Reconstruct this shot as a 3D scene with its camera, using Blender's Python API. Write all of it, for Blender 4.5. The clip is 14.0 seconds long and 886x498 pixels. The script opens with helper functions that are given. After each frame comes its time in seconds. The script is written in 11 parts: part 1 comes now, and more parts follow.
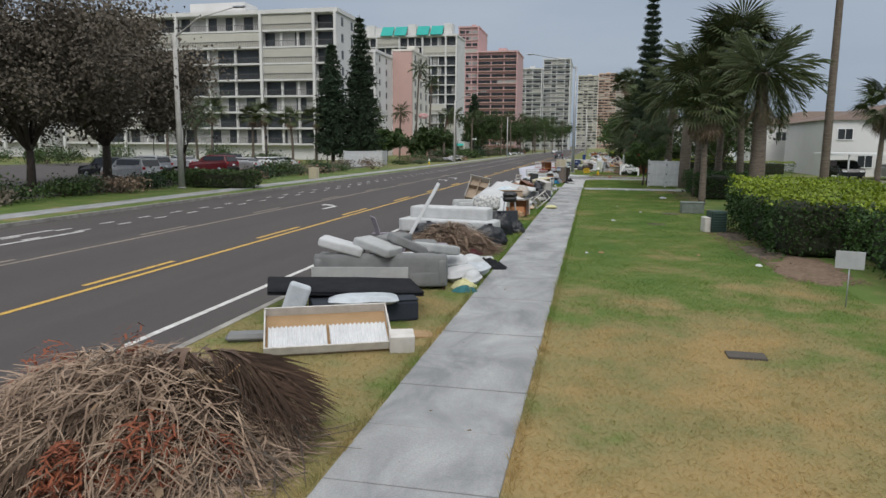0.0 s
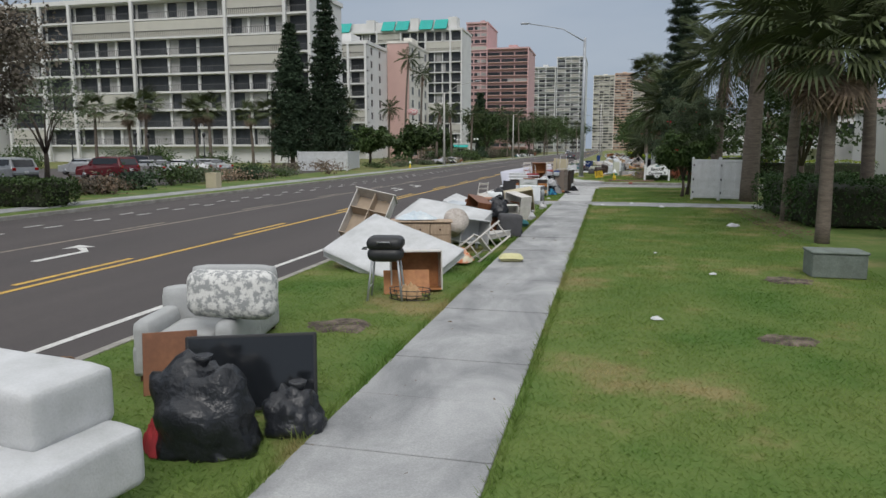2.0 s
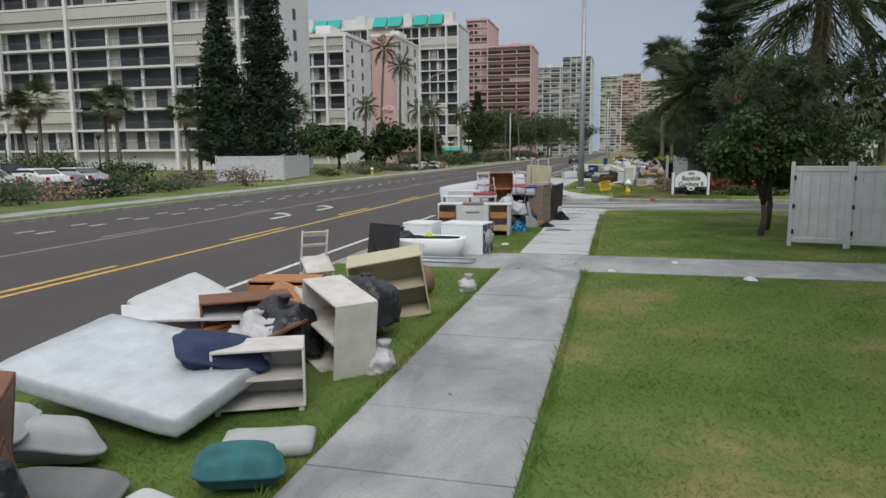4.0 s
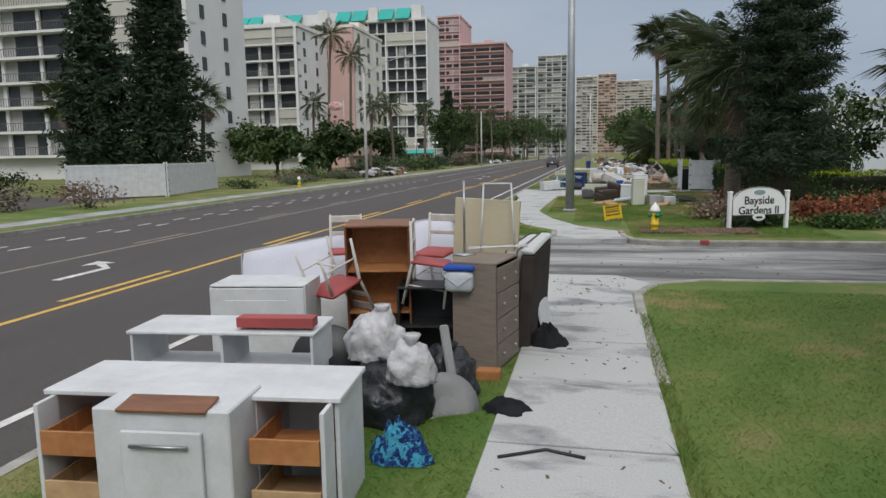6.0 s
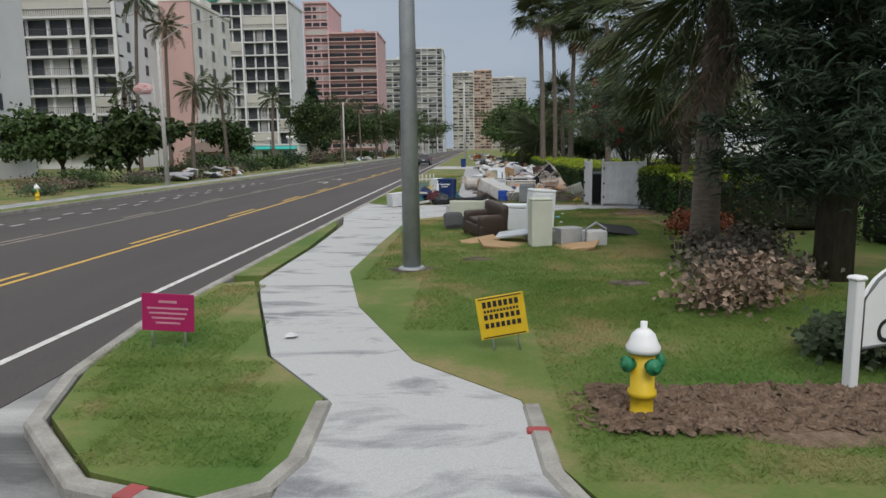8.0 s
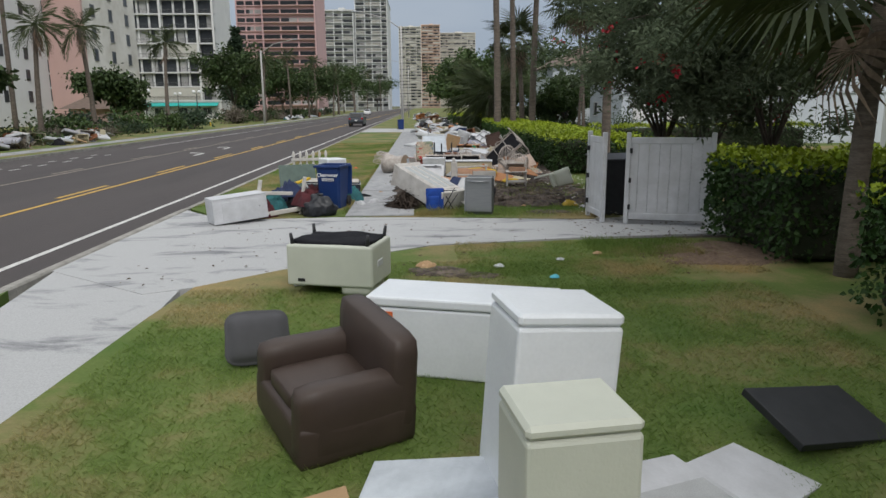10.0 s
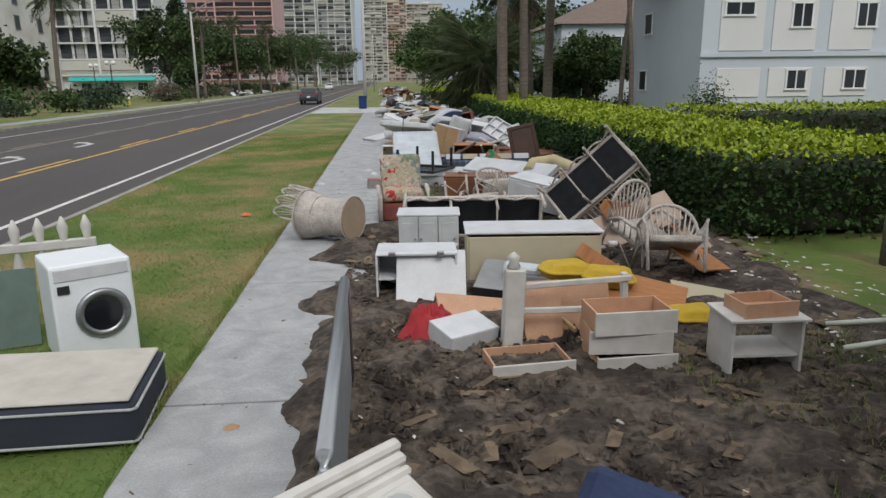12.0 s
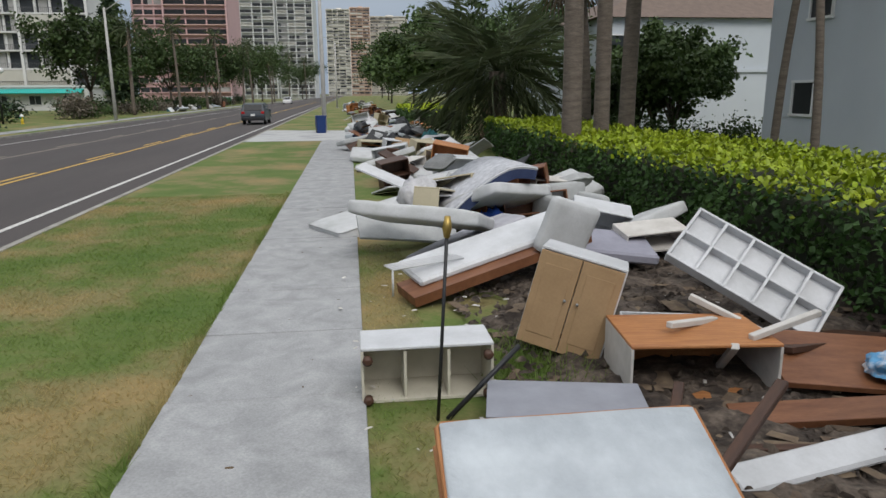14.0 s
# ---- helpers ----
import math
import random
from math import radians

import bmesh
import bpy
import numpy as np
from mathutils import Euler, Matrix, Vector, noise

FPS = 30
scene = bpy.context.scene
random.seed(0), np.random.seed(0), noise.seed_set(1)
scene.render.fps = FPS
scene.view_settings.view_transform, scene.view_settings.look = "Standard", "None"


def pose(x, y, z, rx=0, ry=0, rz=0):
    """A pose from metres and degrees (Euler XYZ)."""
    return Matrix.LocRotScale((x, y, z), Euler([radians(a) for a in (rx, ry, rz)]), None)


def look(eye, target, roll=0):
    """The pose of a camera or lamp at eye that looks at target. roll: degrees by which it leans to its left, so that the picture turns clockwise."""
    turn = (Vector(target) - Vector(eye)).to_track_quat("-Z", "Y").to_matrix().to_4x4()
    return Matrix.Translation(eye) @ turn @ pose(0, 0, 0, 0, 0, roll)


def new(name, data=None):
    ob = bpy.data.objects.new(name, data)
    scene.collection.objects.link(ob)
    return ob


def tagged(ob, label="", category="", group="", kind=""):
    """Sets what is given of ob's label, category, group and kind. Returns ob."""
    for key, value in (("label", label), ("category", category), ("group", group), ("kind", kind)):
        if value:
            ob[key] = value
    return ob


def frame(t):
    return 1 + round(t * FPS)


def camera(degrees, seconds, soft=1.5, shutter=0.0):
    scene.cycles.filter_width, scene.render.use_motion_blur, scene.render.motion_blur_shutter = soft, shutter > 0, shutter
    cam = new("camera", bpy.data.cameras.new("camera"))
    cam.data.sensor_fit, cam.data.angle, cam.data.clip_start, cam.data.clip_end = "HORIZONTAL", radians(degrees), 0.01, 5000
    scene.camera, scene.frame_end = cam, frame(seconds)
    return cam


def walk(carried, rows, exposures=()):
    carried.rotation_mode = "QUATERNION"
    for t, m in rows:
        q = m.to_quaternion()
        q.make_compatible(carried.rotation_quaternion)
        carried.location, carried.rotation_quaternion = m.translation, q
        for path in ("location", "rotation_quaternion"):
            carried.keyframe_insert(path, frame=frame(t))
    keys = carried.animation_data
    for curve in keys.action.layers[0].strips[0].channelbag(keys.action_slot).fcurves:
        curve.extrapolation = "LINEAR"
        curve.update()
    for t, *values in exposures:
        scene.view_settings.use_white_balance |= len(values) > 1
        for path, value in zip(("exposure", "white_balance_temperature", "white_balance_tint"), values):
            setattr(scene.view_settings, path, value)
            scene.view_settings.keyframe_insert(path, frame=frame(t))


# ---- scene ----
cam = camera(65.6, 14.0)
PATH = [
    (0, (1.405, -10.973, 2.842), (0.987, -9.04, 2.543), 0.4),
    (0.5, (1.482, -6.528, 2.68), (1.048, -4.598, 2.386), 0.2),
    (1, (1.436, -2.298, 2.601), (0.991, -0.37, 2.307), 0.2),
    (1.5, (1.433, 2.038, 2.431), (0.975, 3.963, 2.138), 0.2),
    (2, (1.539, 6.426, 2.347), (1.075, 8.35, 2.057), 0.0),
    (2.5, (1.629, 10.507, 2.288), (1.152, 12.427, 2.0), -0.1),
    (3, (1.58, 14.637, 2.284), (1.093, 16.556, 1.996), -0.2),
    (3.2, (1.506, 16.271, 2.277), (1.02, 18.19, 1.99), -0.2),
    (5.3, (0.835, 32.277, 2.149), (0.344, 34.197, 1.879), -0.9),
    (5.5, (0.6, 33.575, 2.165), (0.112, 35.496, 1.893), -0.7),
    (6, (0.131, 37.064, 2.319), (-0.293, 38.999, 2.046), -0.9),
    (6.5, (-0.155, 41.075, 2.331), (-0.425, 43.037, 2.058), -0.8),
    (7, (-0.197, 44.773, 2.37), (-0.378, 46.746, 2.099), -0.6),
    (7.5, (0.032, 48.292, 2.408), (-0.095, 50.269, 2.135), -0.7),
    (8, (0.411, 51.797, 2.353), (0.327, 53.774, 2.063), -0.8),
    (8.2, (0.532, 53.241, 2.348), (0.467, 55.217, 2.049), -0.9),
    (10.3, (1.579, 67.984, 2.388), (1.653, 69.938, 1.971), -0.6),
    (10.5, (1.652, 69.655, 2.301), (1.723, 71.609, 1.88), -1.0),
    (11, (1.669, 73.124, 2.228), (1.738, 75.073, 1.785), -1.1),
    (11.5, (1.406, 76.802, 2.31), (1.506, 78.745, 1.846), -0.8),
    (12, (1.414, 80.605, 2.276), (1.563, 82.541, 1.796), -0.7),
    (12.5, (1.393, 84.323, 2.278), (1.569, 86.26, 1.813), -0.8),
    (13, (1.39, 87.996, 2.24), (1.589, 89.935, 1.793), -0.9),
    (13.5, (1.242, 91.883, 2.166), (1.481, 93.823, 1.741), -0.9),
    (14, (1.229, 95.445, 2.313), (1.482, 97.379, 1.87), -0.4),
]
walk(cam, [(t, look(eye, target, roll)) for t, eye, target, roll in PATH])

# ---- light ----
world = bpy.data.worlds.new("overcast_sky")
scene.world = world
world.use_nodes = True
wn, wl = world.node_tree.nodes, world.node_tree.links
wn.clear()
sky = wn.new("ShaderNodeTexSky")
sky.sky_type = "NISHITA"
sky.sun_disc = False
sky.sun_elevation, sky.sun_rotation = radians(42), radians(200)
sky.air_density, sky.dust_density, sky.ozone_density = 1.0, 4.0, 1.0
grey = wn.new("ShaderNodeMix")
grey.data_type = "RGBA"
grey.inputs[0].default_value = 0.82
wl.new(sky.outputs[0], grey.inputs[6])
wco = wn.new("ShaderNodeTexCoord")
wmap = wn.new("ShaderNodeMapping")
wmap.inputs["Scale"].default_value = (1.0, 1.0, 3.5)
wnoise = wn.new("ShaderNodeTexNoise")
wnoise.inputs["Scale"].default_value, wnoise.inputs["Detail"].default_value = 1.7, 5.0
wramp = wn.new("ShaderNodeValToRGB")
wramp.color_ramp.elements[0].position, wramp.color_ramp.elements[1].position = 0.3, 0.75
wramp.color_ramp.elements[0].color, wramp.color_ramp.elements[1].color = (4.6, 5.9, 7.9, 1), (7.4, 8.4, 9.8, 1)
wl.new(wco.outputs["Generated"], wmap.inputs[0])
wl.new(wmap.outputs[0], wnoise.inputs["Vector"])
wl.new(wnoise.outputs["Fac"], wramp.inputs[0])
wsep = wn.new("ShaderNodeSeparateXYZ")
wl.new(wco.outputs["Generated"], wsep.inputs[0])
wtop = wn.new("ShaderNodeMapRange")
wtop.inputs[1].default_value, wtop.inputs[2].default_value = 0.22, 0.85
wl.new(wsep.outputs[2], wtop.inputs[0])
wdome = wn.new("ShaderNodeMix")
wdome.data_type = "RGBA"
wdome.inputs[7].default_value = (23.2, 23.6, 24.0, 1)
wl.new(wtop.outputs[0], wdome.inputs[0])
wl.new(wramp.outputs[0], wdome.inputs[6])
wl.new(wdome.outputs[2], grey.inputs[7])
wbg = wn.new("ShaderNodeBackground")
wbg.inputs["Strength"].default_value = 0.062
wl.new(grey.outputs[2], wbg.inputs[0])
wout = wn.new("ShaderNodeOutputWorld")
wl.new(wbg.outputs[0], wout.inputs[0])
sun = new("sun", bpy.data.lights.new("sun", "SUN"))
sun.data.energy, sun.data.angle, sun.data.color = 1.5, radians(25), (1.0, 0.965, 0.93)
sun.matrix_world = look((0, 0, 0), (-0.22, 0.68, -0.72))
scene.view_settings.exposure = 0.0

# ---- materials ----
MATS = {}


def mat(name, col, rough=0.7, col2=None, scale=4.0, amt=0.5, metal=0.0, bump=0.0, bscale=40.0, rnd=0.0, grain=0.0, stretch=None, spec=0.4):
    """A surface of two colours mixed by noise at two scales, with fine relief."""
    if name in MATS:
        return MATS[name]
    m = bpy.data.materials.new(name)
    MATS[name] = m
    m.use_nodes = True
    n, l = m.node_tree.nodes, m.node_tree.links
    b = n["Principled BSDF"]
    b.inputs["Roughness"].default_value, b.inputs["Metallic"].default_value = rough, metal
    b.inputs["Specular IOR Level"].default_value = spec
    col2 = col2 or tuple(c * 0.78 for c in col)
    co = n.new("ShaderNodeTexCoord")
    src = co.outputs["Object"]
    if stretch:
        mp = n.new("ShaderNodeMapping")
        mp.inputs["Scale"].default_value = stretch
        l.new(src, mp.inputs[0])
        src = mp.outputs[0]
    n1 = n.new("ShaderNodeTexNoise")
    n1.inputs["Scale"].default_value, n1.inputs["Detail"].default_value, n1.inputs["Roughness"].default_value = scale, 6.0, 0.62
    l.new(src, n1.inputs["Vector"])
    r = n.new("ShaderNodeMapRange")
    r.inputs[1].default_value, r.inputs[2].default_value = 0.5 - 0.28 * (1.15 - amt), 0.5 + 0.3 * (1.15 - amt)
    l.new(n1.outputs["Fac"], r.inputs[0])
    mx = n.new("ShaderNodeMix")
    mx.data_type = "RGBA"
    mx.inputs[6].default_value, mx.inputs[7].default_value = (*col, 1), (*col2, 1)
    l.new(r.outputs[0], mx.inputs[0])
    out = mx.outputs[2]
    n2 = n.new("ShaderNodeTexNoise")
    n2.inputs["Scale"].default_value, n2.inputs["Detail"].default_value = bscale, 4.0
    l.new(src, n2.inputs["Vector"])
    if rnd or grain:
        hs = n.new("ShaderNodeHueSaturation")
        l.new(out, hs.inputs["Color"])
        acc = None
        if rnd:
            oi = n.new("ShaderNodeObjectInfo")
            ge = n.new("ShaderNodeNewGeometry")
            ad = n.new("ShaderNodeMath")
            ad.operation = "ADD"
            l.new(oi.outputs["Random"], ad.inputs[0])
            l.new(ge.outputs["Random Per Island"], ad.inputs[1])
            mr = n.new("ShaderNodeMapRange")
            mr.inputs[2].default_value = 2.0
            mr.inputs[3].default_value, mr.inputs[4].default_value = 1 - rnd, 1 + rnd
            l.new(ad.outputs[0], mr.inputs[0])
            acc = mr.outputs[0]
        if grain:
            mg = n.new("ShaderNodeMapRange")
            mg.inputs[1].default_value, mg.inputs[2].default_value = 0.25, 0.75
            mg.inputs[3].default_value, mg.inputs[4].default_value = 1 - grain, 1 + grain
            l.new(n2.outputs["Fac"], mg.inputs[0])
            if acc:
                mu = n.new("ShaderNodeMath")
                mu.operation = "MULTIPLY"
                l.new(acc, mu.inputs[0])
                l.new(mg.outputs[0], mu.inputs[1])
                acc = mu.outputs[0]
            else:
                acc = mg.outputs[0]
        l.new(acc, hs.inputs["Value"])
        out = hs.outputs[0]
    l.new(out, b.inputs["Base Color"])
    if bump:
        bp = n.new("ShaderNodeBump")
        bp.inputs["Strength"].default_value, bp.inputs["Distance"].default_value = bump, 0.02
        l.new(n2.outputs["Fac"], bp.inputs["Height"])
        l.new(bp.outputs[0], b.inputs["Normal"])
    return m


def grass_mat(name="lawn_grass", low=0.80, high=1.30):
    """Lawn: fresh green with dry straw patches, drier at the near end of the street."""
    m = bpy.data.materials.new(name)
    m.use_nodes = True
    n, l = m.node_tree.nodes, m.node_tree.links
    b = n["Principled BSDF"]
    b.inputs["Roughness"].default_value, b.inputs["Specular IOR Level"].default_value = 0.85, 0.2
    co = n.new("ShaderNodeTexCoord")
    sep = n.new("ShaderNodeSeparateXYZ")
    l.new(co.outputs["Object"], sep.inputs[0])
    big = n.new("ShaderNodeTexNoise")
    big.inputs["Scale"].default_value, big.inputs["Detail"].default_value, big.inputs["Roughness"].default_value = 0.42, 7.0, 0.66
    l.new(co.outputs["Object"], big.inputs["Vector"])
    dry = n.new("ShaderNodeMapRange")
    dry.inputs[1].default_value, dry.inputs[2].default_value = -6.0, 7.0
    dry.inputs[3].default_value, dry.inputs[4].default_value = 0.21, -0.03
    l.new(sep.outputs[1], dry.inputs[0])
    ad = n.new("ShaderNodeMath")
    l.new(big.outputs["Fac"], ad.inputs[0])
    l.new(dry.outputs[0], ad.inputs[1])
    late = n.new("ShaderNodeMapRange")
    late.inputs[1].default_value, late.inputs[2].default_value = 55.0, 80.0
    late.inputs[3].default_value, late.inputs[4].default_value = 0.0, 0.075
    l.new(sep.outputs[1], late.inputs[0])
    both = n.new("ShaderNodeMath")
    l.new(ad.outputs[0], both.inputs[0])
    l.new(late.outputs[0], both.inputs[1])
    ad = both
    ramp = n.new("ShaderNodeValToRGB")
    e = ramp.color_ramp.elements
    e[0].position, e[0].color = 0.33, (0.060, 0.112, 0.022, 1)
    e[1].position, e[1].color = 0.74, (0.26, 0.19, 0.085, 1)
    k = e.new(0.51)
    k.color = (0.102, 0.140, 0.036, 1)
    k = e.new(0.60)
    k.color = (0.18, 0.162, 0.070, 1)
    l.new(ad.outputs[0], ramp.inputs[0])
    fine = n.new("ShaderNodeTexNoise")
    fine.inputs["Scale"].default_value, fine.inputs["Detail"].default_value = 26.0, 6.0
    l.new(co.outputs["Object"], fine.inputs["Vector"])
    ge = n.new("ShaderNodeNewGeometry")
    s2 = n.new("ShaderNodeMath")
    s2.operation = "MULTIPLY_ADD"
    s2.inputs[1].default_value = 0.5
    l.new(ge.outputs["Random Per Island"], s2.inputs[0])
    l.new(fine.outputs["Fac"], s2.inputs[2])
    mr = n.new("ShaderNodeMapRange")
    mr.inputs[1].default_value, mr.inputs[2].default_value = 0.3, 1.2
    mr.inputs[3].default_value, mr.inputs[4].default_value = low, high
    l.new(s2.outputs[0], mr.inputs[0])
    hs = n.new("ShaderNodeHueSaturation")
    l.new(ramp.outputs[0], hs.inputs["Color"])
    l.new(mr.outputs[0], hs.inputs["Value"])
    l.new(hs.outputs[0], b.inputs["Base Color"])
    bp = n.new("ShaderNodeBump")
    bp.inputs["Strength"].default_value, bp.inputs["Distance"].default_value = 0.3, 0.012
    l.new(fine.outputs["Fac"], bp.inputs["Height"])
    l.new(bp.outputs[0], b.inputs["Normal"])
    return m


def wash_mat(name, dark, pale, scale, lo, hi, stretch, extra=None):
    """Paving partly covered by a pale wash of dried sand, in long streaks."""
    m = bpy.data.materials.new(name)
    m.use_nodes = True
    n, l = m.node_tree.nodes, m.node_tree.links
    b = n["Principled BSDF"]
    b.inputs["Roughness"].default_value, b.inputs["Specular IOR Level"].default_value = 0.9, 0.2
    mp = n.new("ShaderNodeMapping")
    mp.inputs["Scale"].default_value = stretch
    at = n.new("ShaderNodeNewGeometry")
    l.new(at.outputs["Position"], mp.inputs[0])
    a = n.new("ShaderNodeTexNoise")
    a.inputs["Scale"].default_value, a.inputs["Detail"].default_value, a.inputs["Roughness"].default_value = scale, 8.0, 0.62
    a.inputs["Distortion"].default_value = 0.6
    l.new(mp.outputs[0], a.inputs["Vector"])
    mr = n.new("ShaderNodeMapRange")
    mr.inputs[1].default_value, mr.inputs[2].default_value = lo, hi
    l.new(a.outputs["Fac"], mr.inputs[0])
    mx = n.new("ShaderNodeMix")
    mx.data_type = "RGBA"
    mx.inputs[6].default_value, mx.inputs[7].default_value = (*dark, 1), (*pale, 1)
    l.new(mr.outputs[0], mx.inputs[0])
    f = n.new("ShaderNodeTexNoise")
    f.inputs["Scale"].default_value, f.inputs["Detail"].default_value = 60.0, 3.0
    l.new(at.outputs["Position"], f.inputs["Vector"])
    mg = n.new("ShaderNodeMapRange")
    mg.inputs[1].default_value, mg.inputs[2].default_value = 0.3, 0.7
    mg.inputs[3].default_value, mg.inputs[4].default_value = 0.88, 1.1
    l.new(f.outputs["Fac"], mg.inputs[0])
    hs = n.new("ShaderNodeHueSaturation")
    l.new(mx.outputs[2], hs.inputs["Color"])
    l.new(mg.outputs[0], hs.inputs["Value"])
    l.new(hs.outputs[0], b.inputs["Base Color"])
    bp = n.new("ShaderNodeBump")
    bp.inputs["Strength"].default_value, bp.inputs["Distance"].default_value = 0.25, 0.01
    l.new(f.outputs["Fac"], bp.inputs["Height"])
    l.new(bp.outputs[0], b.inputs["Normal"])
    return m


GRASS = grass_mat()
# Lawn colours brightened to offset the dark shading of thin tilted blades.
GRASS_BLADE_BRIGHT = grass_mat("lawn_blade_brightened", 1.35, 2.1)


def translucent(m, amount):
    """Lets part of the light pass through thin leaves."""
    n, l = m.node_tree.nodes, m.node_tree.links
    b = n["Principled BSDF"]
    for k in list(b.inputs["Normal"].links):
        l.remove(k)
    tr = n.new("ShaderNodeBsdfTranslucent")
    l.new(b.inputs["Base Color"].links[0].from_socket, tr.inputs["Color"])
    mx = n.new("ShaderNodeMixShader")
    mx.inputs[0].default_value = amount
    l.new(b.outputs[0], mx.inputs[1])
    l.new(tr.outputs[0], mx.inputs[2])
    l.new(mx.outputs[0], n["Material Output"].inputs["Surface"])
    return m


translucent(GRASS_BLADE_BRIGHT, 0.5)
ASPHALT = mat("asphalt", (0.062, 0.056, 0.056), 0.9, (0.086, 0.076, 0.074), 0.5, 0.3, bump=0.3, bscale=160, grain=0.25, stretch=(1.0, 0.12, 1.0), spec=0.25)
WALK = wash_mat("weathered_concrete", (0.20, 0.205, 0.21), (0.36, 0.365, 0.365), 1.1, 0.36, 0.66, (1.0, 0.6, 1.0))
WALK2 = wash_mat("sanded_concrete", (0.19, 0.195, 0.205), (0.40, 0.405, 0.405), 1.1, 0.34, 0.47, (0.6, 1.3, 1.0))
WALK3 = wash_mat("dusty_concrete", (0.25, 0.255, 0.26), (0.36, 0.365, 0.37), 3.2, 0.30, 0.66, (1.0, 0.9, 1.0))
STREET = wash_mat("sand_washed_asphalt", (0.105, 0.105, 0.106), (0.42, 0.42, 0.41), 0.5, 0.43, 0.72, (0.35, 1.6, 1.0))
KERB = mat("kerb_concrete", (0.34, 0.33, 0.30), 0.9, (0.20, 0.19, 0.17), 2.5, 0.6, bump=0.3, bscale=50, grain=0.15)
PAINT_W = mat("road_paint_white", (0.62, 0.62, 0.60), 0.7, (0.42, 0.41, 0.39), 6, 0.6, grain=0.1)
PAINT_Y = mat("road_paint_yellow", (0.58, 0.36, 0.06), 0.7, (0.42, 0.27, 0.07), 6, 0.6, grain=0.1)
PAINT_OLD = mat("worn_road_paint", (0.30, 0.25, 0.20), 0.8, (0.16, 0.14, 0.12), 5, 0.7, grain=0.1)
STUCCO_W = mat("white_stucco", (0.66, 0.66, 0.65), 0.85, (0.58, 0.58, 0.57), 0.25, 0.4, bump=0.1, bscale=9)
STUCCO_C = mat("cream_stucco", (0.74, 0.72, 0.67), 0.85, (0.50, 0.47, 0.41), 0.25, 0.4)
STUCCO_P = mat("pink_stucco", (0.54, 0.36, 0.32), 0.85, (0.47, 0.32, 0.29), 0.2, 0.4)
STUCCO_PD = mat("dusty_pink_stucco", (0.56, 0.37, 0.36), 0.85, (0.50, 0.33, 0.33), 0.15, 0.4)
STUCCO_G = mat("grey_stucco", (0.60, 0.61, 0.60), 0.85, (0.53, 0.54, 0.53), 0.15, 0.4)
STUCCO_O = mat("peach_stucco", (0.74, 0.57, 0.47), 0.85, (0.52, 0.37, 0.29), 0.1, 0.4)
STUCCO_B = mat("pale_blue_stucco", (0.52, 0.56, 0.60), 0.85, (0.46, 0.50, 0.54), 0.4, 0.4, bump=0.15, bscale=30)
GLASS_D = mat("dark_window_glass", (0.016, 0.019, 0.022), 0.28, (0.035, 0.04, 0.045), 0.7, 0.5, rnd=0.6, spec=0.35)
BLIND = mat("window_blinds", (0.36, 0.36, 0.35), 0.8, (0.26, 0.26, 0.25), 0.6, 0.5, rnd=0.25)
SHUTTER = mat("closed_shutter", (0.46, 0.45, 0.40), 0.7, (0.40, 0.39, 0.35), 0.5, 0.4, rnd=0.15)
RAIL = mat("balcony_rail", (0.11, 0.11, 0.11), 0.6, rnd=0.2)
TEAL = mat("teal_metal_roof", (0.01, 0.36, 0.31), 0.5, (0.01, 0.30, 0.27), 0.3, 0.4)


# ---- mesh helpers ----
def part(name, me, material, parent=None, label="", m=None):
    """Links a mesh (or bmesh) as one object under a thing or a part."""
    if isinstance(me, bmesh.types.BMesh):
        bm, me = me, bpy.data.meshes.new(name)
        bm.to_mesh(me)
        bm.free()
    if material and not me.materials:
        me.materials.append(material)
    ob = new(name, me)
    if parent:
        ob.parent = parent
    if m is not None:
        ob.matrix_basis = m
    if label:
        ob["label"] = label
    return ob


def thing(name, label, category, m=None, group="", kind=""):
    ob = new(name)
    ob.empty_display_size = 0.1
    if m is not None:
        ob.matrix_basis = m
    return tagged(ob, label, category, group, kind)


def add_box(bm, size, at=(0, 0, 0), rot=None, bevel=0.0, seg=1):
    """A box with its centre at the given place."""
    r = bmesh.ops.create_cube(bm, size=1.0)
    vs = r["verts"]
    bmesh.ops.scale(bm, vec=size, verts=vs)
    if bevel > 0:
        es = list({e for v in vs for e in v.link_edges})
        bv = bmesh.ops.bevel(bm, geom=es, offset=bevel, segments=seg, affect="EDGES", profile=0.5)
        vs = list({v for f in bv["faces"] for v in f.verts} | {v for v in vs if v.is_valid})
    mm = Matrix.Translation(at) @ (Euler([radians(a) for a in rot]).to_matrix().to_4x4() if rot else Matrix())
    bmesh.ops.transform(bm, matrix=mm, verts=vs)
    return vs


def box(size, at=(0, 0, 0), rot=None, bevel=0.0, seg=1):
    bm = bmesh.new()
    add_box(bm, size, at, rot, bevel, seg)
    return bm


def boxes(rows, bevel=0.0):
    bm = bmesh.new()
    for size, at, *r in rows:
        add_box(bm, size, at, r[0] if r else None, bevel)
    return bm


